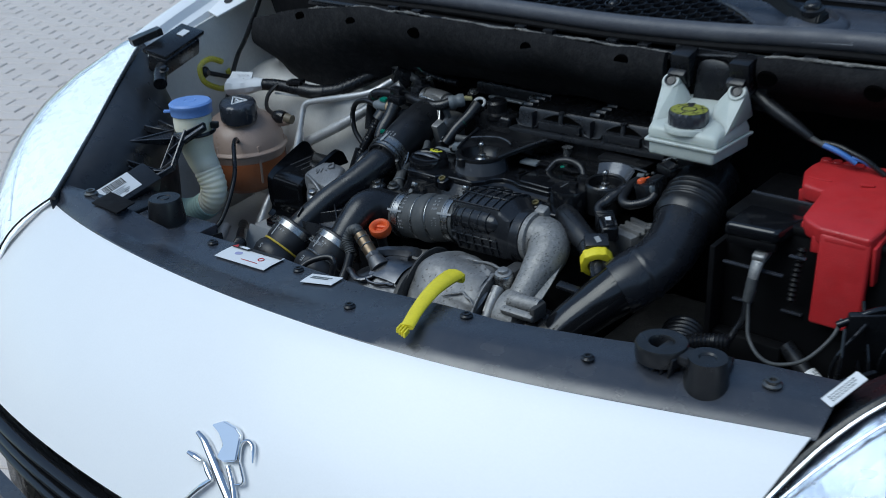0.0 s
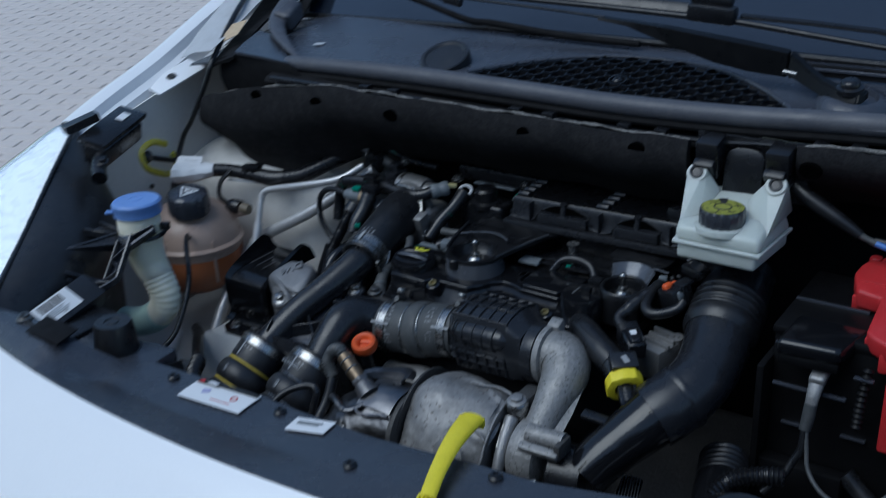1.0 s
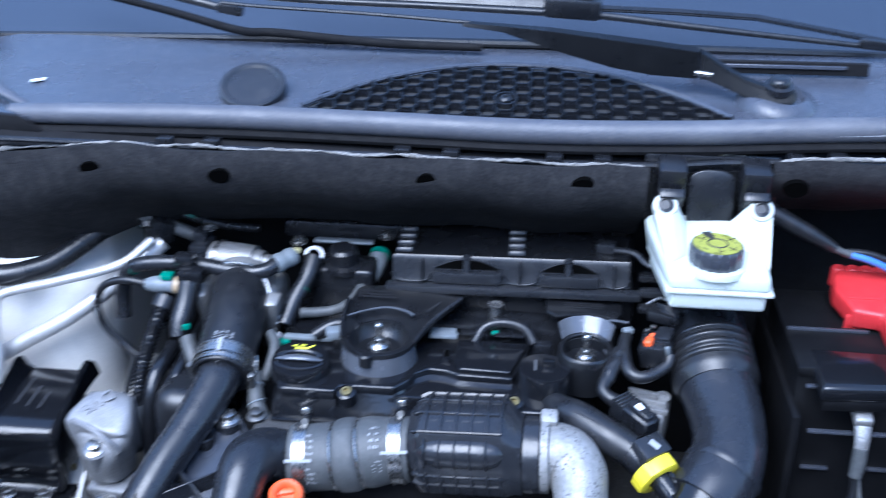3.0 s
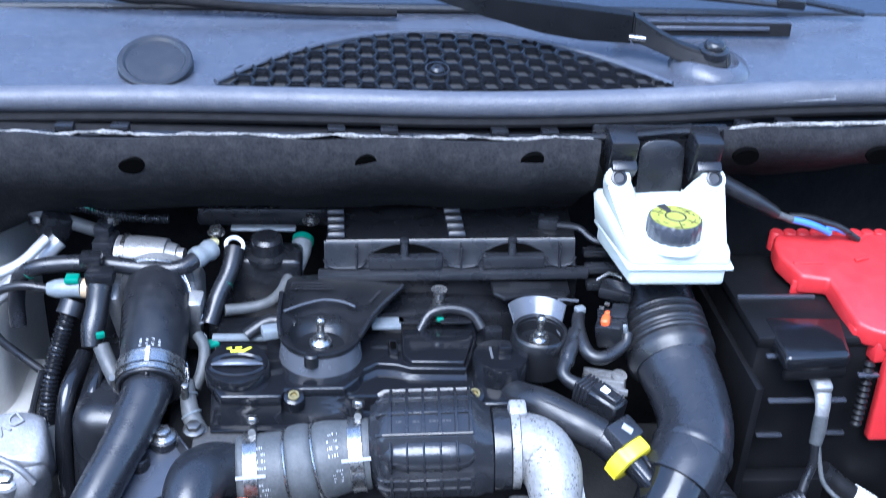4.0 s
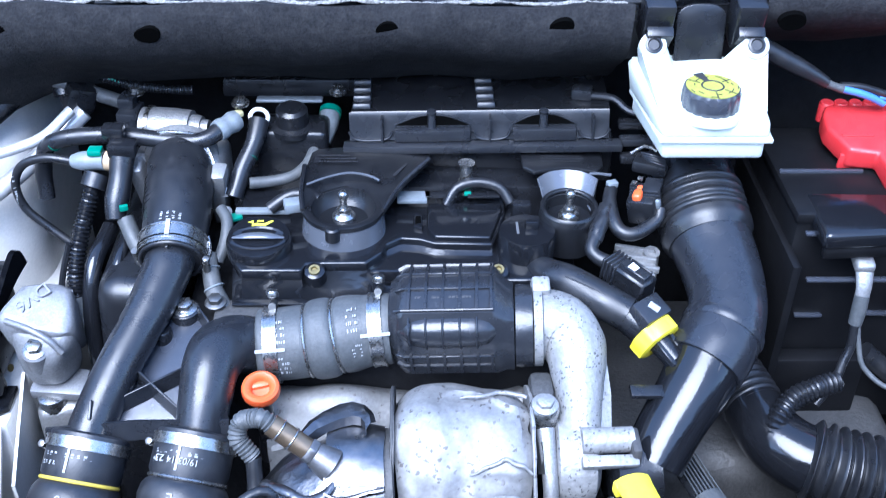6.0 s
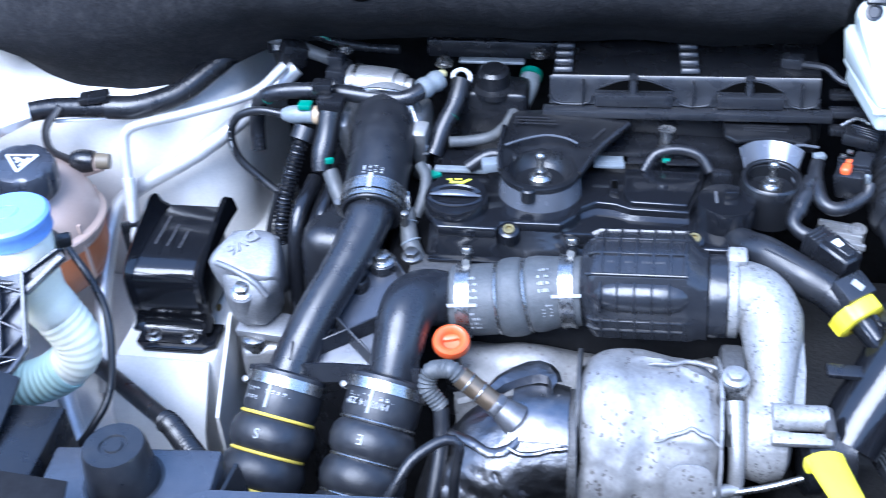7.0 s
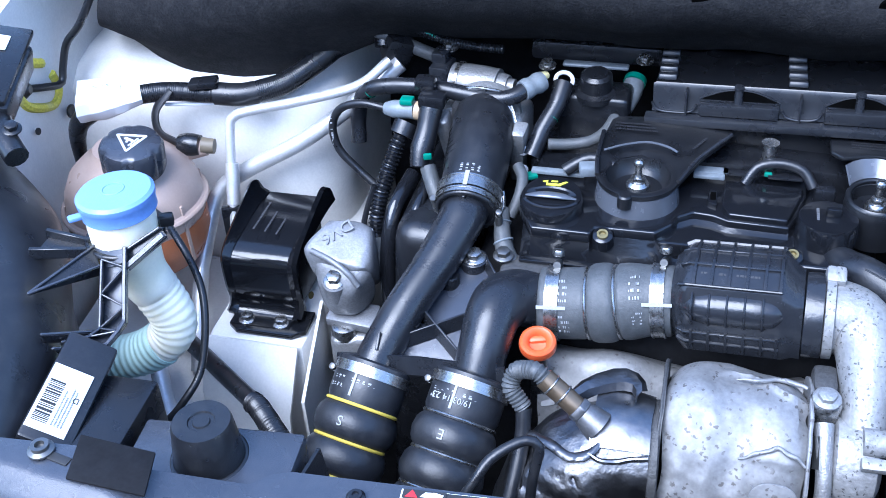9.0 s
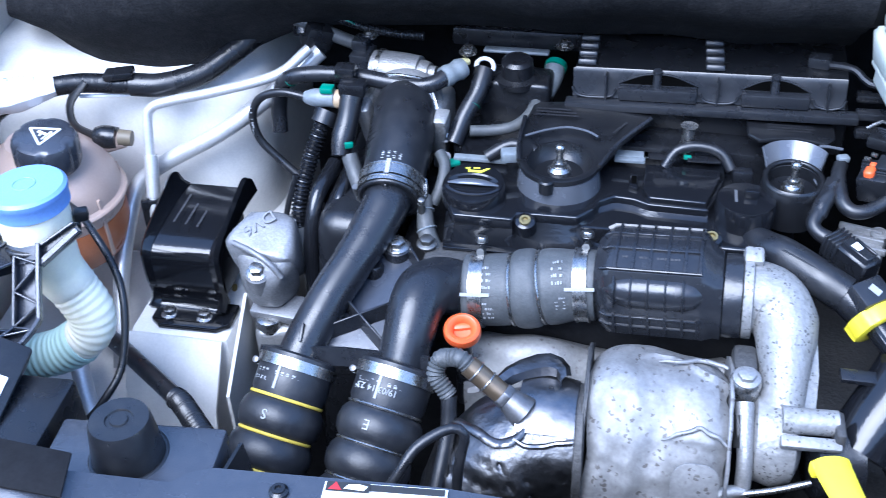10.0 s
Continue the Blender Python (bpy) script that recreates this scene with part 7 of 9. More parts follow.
part("bracket_plate", plate([(-0.345, 0.286), (-0.325, 0.286), (-0.305, 0.262), (-0.315, 0.215), (-0.325, 0.180), (-0.392, 0.178), (-0.385, 0.215), (-0.358, 0.262)], 0.004, Matrix.Translation((0, 0, 0.0)) @ Matrix(((1, 0, 0, 0), (0, 1, 0, 0), (0, 0.42, 1, 0.7645), (0, 0, 0, 1))), 0.0008), PANEL_GREY, duct, "flat grey bracket plate")


def on_plate(x, y, h=0.012):
    return (x, y, 0.7645 + 0.42 * y + h)


part("cross_rib", beam(on_plate(-0.384, 0.236), on_plate(-0.322, 0.184), 0.0022, 0.016), SATIN_BLACK, duct)
part("cross_rib", beam(on_plate(-0.392, 0.190), on_plate(-0.322, 0.226), 0.0022, 0.016), SATIN_BLACK, duct)
part("edge_rib", beam(on_plate(-0.365, 0.268), on_plate(-0.34, 0.292), 0.002, 0.016), SATIN_BLACK, duct)
part("edge_rib", beam(on_plate(-0.322, 0.276), on_plate(-0.306, 0.256), 0.002, 0.016), SATIN_BLACK, duct)
part("stud", lathe([(0.010, 0), (0.0085, 0.022), (0.007, 0.024), (0.002, 0.024)], pose(-0.352, 0.262, 0.862), 20), BLACK_PLASTIC, duct)
part("end_flange", sheet([[(-0.432, 0.172, 0.858), (-0.36, 0.176, 0.862), (-0.285, 0.172, 0.866)], [(-0.432, 0.166, 0.842), (-0.36, 0.172, 0.845), (-0.285, 0.166, 0.85)]], 0.003), SATIN_BLACK, duct)
bolt((-0.3345, 0.2825, 0.892), (0, -0.1, 1), 0.0075, duct)
part("bolt_collar", lathe([(0.0135, -0.012), (0.0125, 0.0), (0.011, 0.001)], axis((-0.3345, 0.2825, 0.892), (0, -0.1, 1)), 24), SATIN_BLACK, duct)
bolt((-0.309, 0.2895, 0.893), (0, -0.1, 1), 0.0065, duct, DULL_ZINC)
for x, y, z in ((-0.396, 0.180, 0.871), (-0.309, 0.178, 0.875)):
    part("rib_mark", box((0.0025, 0.016, 0.004), (x, y, z), 0.0006, (38, 0, 0)), SATIN_BLACK, duct)
rub = thing("intake_hose", (-0.35, 0.38, 0.94), "black rubber intake hose clamped to the throttle body", "hose")
ha, hm, hb = V((-0.3487, 0.331, 0.9252)), V((-0.350, 0.380, 0.9425)), V((-0.3543, 0.425, 0.9524))
hw = (hm - ha).normalized()
part("hose", tube([ha - hw * 0.016, ha, V((-0.349, 0.355, 0.9345)), hm, V((-0.352, 0.403, 0.9485)), hb, V((-0.3555, 0.440, 0.9545))], [0.0284, 0.0290, 0.0292, 0.0298, 0.0304, 0.0306, 0.0275], 40, 0.003), RUBBER, rub)
part("lower_lip", torus(ha - hw * 0.0155, hw, 0.0268, 0.0022, seg=44), RUBBER, rub)
for k in range(7):
    part("weave_rib", torus(ha.lerp(hb, 0.30 + 0.07 * k) + V((0, 0, 0.0012 * math.sin(k))), hw, 0.0296 + 0.0002 * k, 0.00045, seg=44), RUBBER, rub)
hose_clamp(ha - hw * 0.002, hw, 0.0293, rub, (-0.98, -0.2, -0.12), 0.0125)
hose_clamp(ha - hw * 0.0125, hw, 0.0288, rub, (0.95, -0.2, -0.15), 0.0055)
part("print", printing(ha + hw * 0.008, hw, 0.0297, 0.0, 0.008, 70, 112, 4, seed=12), PRINT, rub, "white printed marks")
part("white_mark", wrap(ha - hw * 0.002, hw, 0.0312, -0.008, 0.008, 86, 93, 0.001), PRINT, rub)
part("locating_tab", box((0.0025, 0.010, 0.004), tuple(ha - hw * 0.022 + V((0, 0, 0.0245))), 0.0006, (22, 0, 0)), SATIN_BLACK, rub)
part("lock_tab", tube([(-0.319, 0.338, 0.930), (-0.3165, 0.330, 0.920), (-0.321, 0.322, 0.908)], 0.0016, 8), STEEL, rub)


BOOT = material("matt_rubber_bellows", (0.013, 0.0145, 0.018), 0.42, grain=0.12, stain=0.3, stain_size=40, stain_colour=(0.034, 0.035, 0.038), bump=0.00015, bump_size=500, dust=0.04)


def boot(at, way, name, label, mats, words, seed):
    """A bellows hose with printed collar and ring bands."""
    at, way = V(at), V(way).normalized()
    h = thing(name, tuple(at + way * 0.1), label, "hose", "charge air hoses")
    prof = [(0.0275, 0), (0.0315, 0.002), (0.0322, 0.012), (0.0322, 0.034), (0.0305, 0.038), (0.0303, 0.041)]
    for k in range(4):
        z = 0.041 + 0.0305 * k
        prof += [(0.0325, z + 0.002), (0.0352, z + 0.006), (0.0368, z + 0.0145), (0.0352, z + 0.023), (0.0325, z + 0.027), (0.0303, z + 0.029), (0.0303, z + 0.0305)]
    part("rubber", lathe(prof, axis(at, way), 44), BOOT, h)
    for s in (0.0395, 0.0710, 0.1015):
        part("ring_band", torus(at + way * s, way, 0.0308, 0.0015), mats, h)
    hose_clamp(at + way * 0.010, way, 0.0325, h, (-0.95, 0.15, -0.1))
    part("print", printing(at + way * 0.019, way, 0.0324, 0.0, 0.003, 50, 130, 9, seed=seed), PRINT, h)
    part("print", printing(at + way * 0.026, way, 0.0324, 0.0, 0.003, 45, 85, 5, seed=seed + 1), PRINT, h)
    part("line_mark", wrap(at, way, 0.0324, 0.012, 0.034, 88, 92, 0.0005), PRINT, h, "white alignment line")
    side2, over2 = frame_of(way)
    m = facing(at + way * 0.0555 + over2 * 0.0368 - side2 * 0.002, side2, over2)
    part("letter", text_mesh(words, 0.012, m, 0.0003), PRINT, h, "white printed letter")
    return h, side2, over2


YRING = material("yellow_ring", (0.55, 0.42, 0.06), 0.5, stain=0.3, stain_size=80)
WAY = (-0.17, -0.72, -0.60)
boot((-0.3985, 0.1785, 0.8455), WAY, "charge_hose", "black rubber bellows hose with yellow rings", YRING, "S", 41)
h2, side2, over2 = boot((-0.3115, 0.1765, 0.8495), WAY, "charge_hose", "black rubber bellows hose with silver rings", STEEL, "E", 51)
wv = V(WAY).normalized()
part("date_print", text_mesh("19/03/14 23", 0.0075, facing(V((-0.3115, 0.1765, 0.8495)) + wv * 0.026 + over2 * 0.0330, side2, over2), 0.0003), PRINT, h2, "white printed date code")

# ---- charge air silencer ----
sil = thing("charge_silencer", (-0.15, 0.255, 0.85), "ribbed black resonator between grey rubber sleeves", "silencer")
AXIS = [(-0.2696, 0.2580, 0.8711), (-0.2482, 0.2590, 0.8723), (-0.2145, 0.2600, 0.8769), (-0.1658, 0.2610, 0.8863), (-0.1040, 0.2580, 0.8911), (-0.0347, 0.2535, 0.8959)]
axis_line, axis_run = spline(AXIS, 0.001)


def on_axis(s):
    f = max(0.0, s / axis_run * (len(axis_line) - 1))
    k = min(int(f), len(axis_line) - 2)
    return axis_line[k].lerp(axis_line[k + 1], f - k)


def axis_way(s):
    return (on_axis(min(s + 0.004, axis_run)) - on_axis(max(0.0, s - 0.004))).normalized()


SLEEVE = [(0.0, 0.0285), (0.0015, 0.0308), (0.004, 0.0314), (0.030, 0.0318), (0.040, 0.0316), (0.0425, 0.0308), (0.0445, 0.0308), (0.047, 0.0335), (0.051, 0.0347), (0.057, 0.0351), (0.063, 0.0347), (0.0665, 0.0335), (0.0685, 0.0312), (0.0705, 0.0312), (0.073, 0.0332), (0.080, 0.0334), (0.090, 0.0320), (0.096, 0.0308), (0.114, 0.0306), (0.1165, 0.0300)]


def sleeve_r(run, share):
    for (sa, ra), (sb, rb) in zip(SLEEVE, SLEEVE[1:]):
        if run <= sb:
            return ra + (rb - ra) * (run - sa) / (sb - sa)
    return SLEEVE[-1][1]


part("sleeve", tube([on_axis(0.1165 * k / 16) for k in range(17)], sleeve_r, 52, 0.0012), GREY_RUBBER, sil, "grey-green rubber sleeve")
for s, r in ((0.0435, 0.0312), (0.0695, 0.0316)):
    part("ring_band", torus(on_axis(s), axis_way(s), r, 0.0014, seg=52), STEEL, sil)
for s, r in ((0.0125, 0.0316), (0.105, 0.0308)):
    w = axis_way(s)
    hose_clamp(on_axis(s), w, r, sil, (0, 0.45, 0.89), 0.0115)
    top = on_axis(s) + V((0, 0.45, 0.89)).normalized() * (r + 0.006)
    part("clamp_bolt", hexagon(0.0058, 0.006, axis(top + V((0, 0.002, 0.004)), (0, 0.35, 0.94))), STEEL, sil)
    part("white_mark", wrap(on_axis(s), w, r + 0.0022, -0.012, 0.013, 29, 34, 0.0005), PRINT, sil, "white alignment mark")
for s0, s1, a0, a1, seed in ((0.020, 0.027, 40, 82, 61), (0.020, 0.029, -12, 24, 62), (0.083, 0.093, 40, 84, 63), (0.084, 0.093, 2, 24, 64)):
    part("print", printing(on_axis(s0), axis_way(s0), 0.0322 if s0 < 0.05 else 0.0334, 0, s1 - s0, a0, a1, 4, seed=seed, gap=0.5), PRINT, sil)
aw = (on_axis(0.23) - on_axis(0.12)).normalized()
base_at = on_axis(0.1165) + V((0, 0.0042, 0.0060))


def on_body(s):
    return base_at + aw * s


sd, ov = frame_of(aw)


def body_ring(a):
    """How far a rounded square reaches beyond its circle."""
    return 1 / max(abs(math.cos(a)), abs(math.sin(a))) ** 0.40


rows = []
for s, r in ((0.0, 0.0), (0.0, 0.0295), (0.003, 0.0315), (0.006, 0.0350), (0.012, 0.0398), (0.015, 0.0405), (0.086, 0.0405), (0.090, 0.0395), (0.0985, 0.0340), (0.1045, 0.0325), (0.1045, 0.0)):
    lift = V((0, 0.0042, 0.0060)) * -max(0.0, (s - 0.086) / 0.0185)
    rows.append([on_body(s) + lift + (sd * math.cos(t) + ov * math.sin(t)) * (r * body_ring(t)) for t in [2 * math.pi * i / 56 for i in range(57)]])
SATIN_SHINE = material("polished_black_plastic", (0.016, 0.0175, 0.021), 0.22, grain=0.1, stain=0.25, stain_size=25, stain_colour=(0.02, 0.02, 0.024), bump=0.0002, bump_size=300, dust=0.015)
part("body", sheet(rows), SATIN_SHINE, sil)
a = radians(24)
d = (sd * math.cos(a) + ov * math.sin(a)) * 0.0335
part("bulge", tube([on_body(0.009) + d * 0.9, on_body(0.016) + d, on_body(0.045) + d, on_body(0.082) + d, on_body(0.092) + d * 0.88], [0.004, 0.0128, 0.0150, 0.0153, 0.0153, 0.0153, 0.0150, 0.0128, 0.004], 28, 0.002), SATIN_SHINE, sil, "rounded oblong swelling")
COLUMNS = (0.018, 0.032, 0.046, 0.060, 0.074, 0.086)
for s in COLUMNS[:5]:
    part("bulge_rib", torus(on_body(s) + d, aw, 0.0155, 0.0010, seg=28), SATIN_BLACK, sil)
for a0 in (48, 76, 104, 132, -10, -26):
    t = radians(a0)
    d2 = (sd * math.cos(t) + ov * math.sin(t)) * 0.0402 * body_ring(t)
    part("long_rib", beam(on_body(0.006) + d2 * 0.93, on_body(0.012) + d2, 0.0022, 0.004, up=d2), SATIN_BLACK, sil)
    part("long_rib", beam(on_body(0.011) + d2, on_body(0.088) + d2, 0.0022, 0.0045, up=d2), SATIN_BLACK, sil)
for s in COLUMNS:
    for lo, hi in ((48, 150), (-40, -6)):
        bm = bmesh.new()
        for i in range(14):
            t0, t1 = radians(lo + (hi - lo) * i / 14), radians(lo + (hi - lo) * (i + 1) / 14)
            p = on_body(s) + (sd * math.cos(t0) + ov * math.sin(t0)) * 0.0402 * body_ring(t0)
            q = on_body(s) + (sd * math.cos(t1) + ov * math.sin(t1)) * 0.0402 * body_ring(t1)
            beam(p, q, 0.0022, 0.0045, up=(p - on_body(s)), bevel=0, bm=bm)
        part("hoop_rib", bm, SATIN_BLACK, sil)
for k, s in enumerate((0.027, 0.041, 0.055, 0.066)):
    t = radians(62)
    n = sd * math.cos(t) + ov * math.sin(t)
    part("moulded_mark", flat_print(facing(on_body(s) + n * 0.0402 * body_ring(t), aw, n), 0.008, 0.006, 2, 70 + k, size=0.0016), SATIN_BLACK, sil)
part("end_collar", lathe([(0.0305, 0), (0.0352, 0.0015), (0.0356, 0.008), (0.0352, 0.0155), (0.031, 0.017)], axis(on_axis(0.221), axis_way(0.225)), 44), SATIN_SHINE, sil)

# ---- turbocharger ----
turbo = thing("turbocharger", (0.0, 0.14, 0.74), "pitted cast aluminium turbo compressor with outlet elbow", "turbocharger")
PITTED = material("pitted_aluminium", (0.255, 0.253, 0.248), 0.55, 0.4, grain=0.14, grain_size=240, stain=0.55, stain_size=48, stain_colour=(0.21, 0.207, 0.2), bump=0.0009, bump_size=220, speck=0.9, speck_size=260, speck_colour=(0.07, 0.069, 0.066))
part("elbow", noisy_bm(tube([on_axis(axis_run), (-0.020, 0.2535, 0.897), (-0.007, 0.247, 0.894), (0.0005, 0.231, 0.886), (0.001, 0.207, 0.872), (0.0, 0.182, 0.856), (-0.002, 0.160, 0.838)], [0.030, 0.0295, 0.0268, 0.0232, 0.0196, 0.0172, 0.016], 36, 0.0035), 0.0009, 55, 2.0), PITTED, turbo)
part("elbow_flange", lathe([(0.031, 0), (0.0345, 0.001), (0.0345, 0.008), (0.031, 0.009)], axis(on_axis(axis_run), aw), 36), PITTED, turbo)
part("lug", box((0.016, 0.016, 0.015), (-0.029, 0.2655, 0.9275), 0.003, (20, 0, 0)), PITTED, turbo)
part("side_rib", sheet([[(0.012, 0.236, 0.892), (0.026, 0.230, 0.884)], [(0.014, 0.205, 0.874), (0.028, 0.200, 0.866)], [(0.012, 0.175, 0.856), (0.026, 0.170, 0.846)]], 0.004), PITTED, turbo)
part("volute", lathe([(0.012, -0.019), (0.026, -0.020), (0.036, -0.015), (0.0405, 0.0), (0.036, 0.015), (0.026, 0.020), (0.012, 0.019)], axis((-0.004, 0.170, 0.822), (1, 0.0, 0.0)), 44), PITTED, turbo)
part("outlet", tube([(-0.002, 0.156, 0.856), (0.040, 0.158, 0.856)], [0.0115, 0.0105, 0.0105], 20), PITTED, turbo)
part("outlet_bar", box((0.046, 0.010, 0.009), (0.020, 0.139, 0.850), 0.002, (25, 0, 2)), PITTED, turbo)
part("outlet_lug", box((0.008, 0.028, 0.02), (0.041, 0.152, 0.853), 0.003), DARK_CAST, turbo)
part("inlet_bell", lathe([(0.03, 0), (0.036, 0.004), (0.033, 0.03), (0.034, 0.04)], axis((0.024, 0.165, 0.81), (1, 0.1, 0.05)), 32), BLACK_PLASTIC, turbo)
feed = thing("oil_feed_pipe", (-0.03, 0.17, 0.8), "steel oil feed pipe with a banjo bolt", "pipe")
part("banjo", lathe([(0.012, -0.012), (0.0125, -0.004), (0.0125, 0.004), (0.011, 0.006)], axis((-0.030, 0.180, 0.868), (0, -0.15, 1)), 24), STEEL, feed)
bolt((-0.030, 0.179, 0.874), (0, -0.15, 1), 0.0076, feed, ALU, high=0.6)
part("pipe", tube([(-0.030, 0.168, 0.858), (-0.028, 0.148, 0.842), (-0.026, 0.132, 0.82), (-0.026, 0.12, 0.78), (-0.024, 0.115, 0.72)], [0.008, 0.0065, 0.0065, 0.0065, 0.0065], 14), ALU, feed)
part("nut", tube([(-0.0295, 0.160, 0.852), (-0.028, 0.142, 0.834)], 0.0082, 6), DULL_ZINC, feed)
part("post", box((0.02, 0.03, 0.05), (-0.03, 0.205, 0.85), 0.005), DARK_CAST, feed)

# ---- heat shields ----
hs = thing("heat_shield", (-0.1, 0.15, 0.74), "dented silver heat shield with dark spots", "heat shield")
prof = [(0.232, 0.838), (0.222, 0.856), (0.205, 0.868), (0.182, 0.873), (0.158, 0.868), (0.136, 0.852), (0.118, 0.828), (0.106, 0.80), (0.100, 0.77), (0.098, 0.72)]
line, _ = spline([(0, y, z) for y, z in prof], 0.003)
rows = []
for i in range(61):
    f = i / 60
    x = -0.152 + 0.112 * f
    sq = 1 - 0.16 * abs(2 * f - 1) ** 5
    row = []
    for j, q in enumerate(line):
        g3 = j / len(line)
        cy, cz = 0.165, 0.79
        wave1 = 0.20 + 0.03 * math.sin(9 * f) + 0.10 * max(0, f - 0.72)
        wave2 = 0.50 - 0.03 * f + 0.01 * math.sin(8 * f)
        step = lambda d, w: 1 / (1 + math.exp(-d / w))
        dent = 0.002 * math.sin(5.5 * f + 4 * g3) - 0.0022 * step(g3 - wave1, 0.008) * step(f - 0.42, 0.04) + 0.0022 * math.exp(-((g3 - wave1) / 0.012) ** 2) * step(f - 0.42, 0.04)
        dent += -0.0022 * step(g3 - wave2, 0.006) * step(f - 0.55, 0.05) + 0.0016 * math.exp(-((g3 - wave2) / 0.01) ** 2) * step(f - 0.5, 0.05) + 0.0016 * step(g3 - wave2, 0.03) * math.sin(24 * f) * (1 - step(f - 0.6, 0.04))
        k = sq + dent / 0.08
        row.append((x + 0.003 * math.sin(14 * g3 + 3 * f) - (0.006 * math.exp(-((g3 - 0.3) / 0.05) ** 2) if f > 0.9 else 0), cy + (q.y - cy) * k, cz + (q.z - cz) * k))
    rows.append(row)
part("shell", noisy_bm(noisy_bm(sheet(rows, 0.0012), 0.0020, 34, 3.0), 0.0008, 95, 8.0), SHIELD, hs)
# Left rim, and the left wall below, take the dark flange's colour.
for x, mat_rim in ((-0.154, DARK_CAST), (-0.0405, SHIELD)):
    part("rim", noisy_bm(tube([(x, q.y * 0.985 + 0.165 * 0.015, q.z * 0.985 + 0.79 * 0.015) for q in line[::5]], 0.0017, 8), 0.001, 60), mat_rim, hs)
sm = facing((-0.073, 0.1128, 0.822), (1, 0, 0), (0, -0.72, 0.62))
mark = bmesh.new()
for a, b in (((-0.009, -0.010), (0.009, -0.010)), ((-0.009, -0.010), (0.010, 0.011)), ((0.010, -0.009), (-0.008, 0.010)), ((-0.006, 0.0), (-0.004, 0.008)), ((-0.002, 0.002), (-0.001, 0.010)), ((0.002, 0.002), (0.003, 0.010)), ((0.006, 0.001), (0.007, 0.008)), ((-0.008, -0.002), (0.006, -0.002))):
    beam(sm @ V((*a, 0)), sm @ V((*b, 0)), 0.001, 0.0016, up=sm.to_3x3() @ V((0, 0, 1)), bevel=0.0003, bm=mark)
part("stamp", mark, SHIELD, hs, "stamped warning mark")
part("tab", plate(rounded(0.036, 0.05, 0.014), 0.0014, facing((-0.066, 0.0925, 0.832), (1, 0, 0), (0, -0.95, 0.3)), 0.0005), SHIELD, hs, "rounded shield tab")
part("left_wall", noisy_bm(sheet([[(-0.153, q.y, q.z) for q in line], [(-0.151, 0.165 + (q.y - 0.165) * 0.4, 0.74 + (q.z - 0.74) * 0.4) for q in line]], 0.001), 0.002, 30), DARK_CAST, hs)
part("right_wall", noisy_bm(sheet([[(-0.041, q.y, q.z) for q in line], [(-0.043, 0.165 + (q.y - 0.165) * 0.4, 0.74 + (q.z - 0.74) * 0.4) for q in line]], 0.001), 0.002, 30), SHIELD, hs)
hs2 = thing("manifold_shield", (-0.15, 0.23, 0.80), "crumpled silver shield over the exhaust manifold", "heat shield")
rows = [[(-0.262 + 0.222 * i / 30, 0.262 - 0.055 * s, 0.815 + 0.022 * math.sin(math.pi * s) + 0.008 * math.sin(7 * i / 30) - 0.02 * s) for i in range(31)] for s in [k / 10 for k in range(11)]]
part("shell", noisy_bm(sheet(rows, 0.0012), 0.006, 24, 5.0), SHIELD, hs2)
rows = [[(-0.262 + 0.10 * i / 16, 0.212 - 0.03 * s, 0.806 - 0.09 * s) for i in range(17)] for s in [k / 8 for k in range(9)]]
part("apron", noisy_bm(sheet(rows, 0.0012), 0.006, 24, 6.0), SHIELD, hs2)

cat = thing("catalyst_can", (-0.21, 0.13, 0.72), "dimpled shiny foil shield round the catalyst inlet", "catalyst")
COLLAR = material("bright_collar_steel", (0.21, 0.21, 0.218), 0.36, 1.0, grain=0.05, stain=0.3, stain_size=40, stain_colour=(0.2, 0.2, 0.2), bump=0.0006, bump_size=60)
can = [(-0.158, 0.150, 0.808), (-0.178, 0.149, 0.808), (-0.200, 0.146, 0.803), (-0.222, 0.138, 0.786), (-0.232, 0.128, 0.75), (-0.234, 0.122, 0.67)]
bm = tube(can, [0.046, 0.0485, 0.052, 0.058, 0.062, 0.062], 64, 0.0022)
for v in bm.verts:
    u, w = v.co.z / 0.0165, math.atan2(v.co.y - 0.13, v.co.x + 0.235) * 3.4
    i, j = round(u), round(w)
    d = math.hypot(u - i - 0.2 * math.sin(5 * j), w - j - 0.2 * math.sin(7 * i))
    if v.co.z < 0.825 and d < 0.3:
        v.co += (V((-0.235, 0.13, v.co.z)) - v.co).normalized() * 0.004 * (1 - (d / 0.3) ** 2)
    v.co += noise.noise_vector(v.co * 30) * 0.0032
part("foil", bm, FOIL, cat)
saddle = [[(-0.160 - 0.046 * k / 6, 0.149 + (0.0515 + 0.0025 * math.sin(math.pi * k / 6) + 0.001 * math.sin(9 * a)) * math.cos(a), 0.808 + (0.0515 + 0.0025 * math.sin(math.pi * k / 6)) * math.sin(a)) for k in range(7)] for a in [radians(40 + 5.5 * i) for i in range(17)]]
part("collar", noisy_bm(sheet(saddle, 0.001), 0.0012, 50), COLLAR, cat, "bright metal collar")
part("collar_edge", noisy_bm(tube([(-0.206, 0.111, 0.846), (-0.196, 0.107, 0.8445), (-0.182, 0.109, 0.844), (-0.170, 0.112, 0.846), (-0.160, 0.114, 0.847)], 0.0022, 8, 0.003), 0.001, 90), COLLAR, cat)
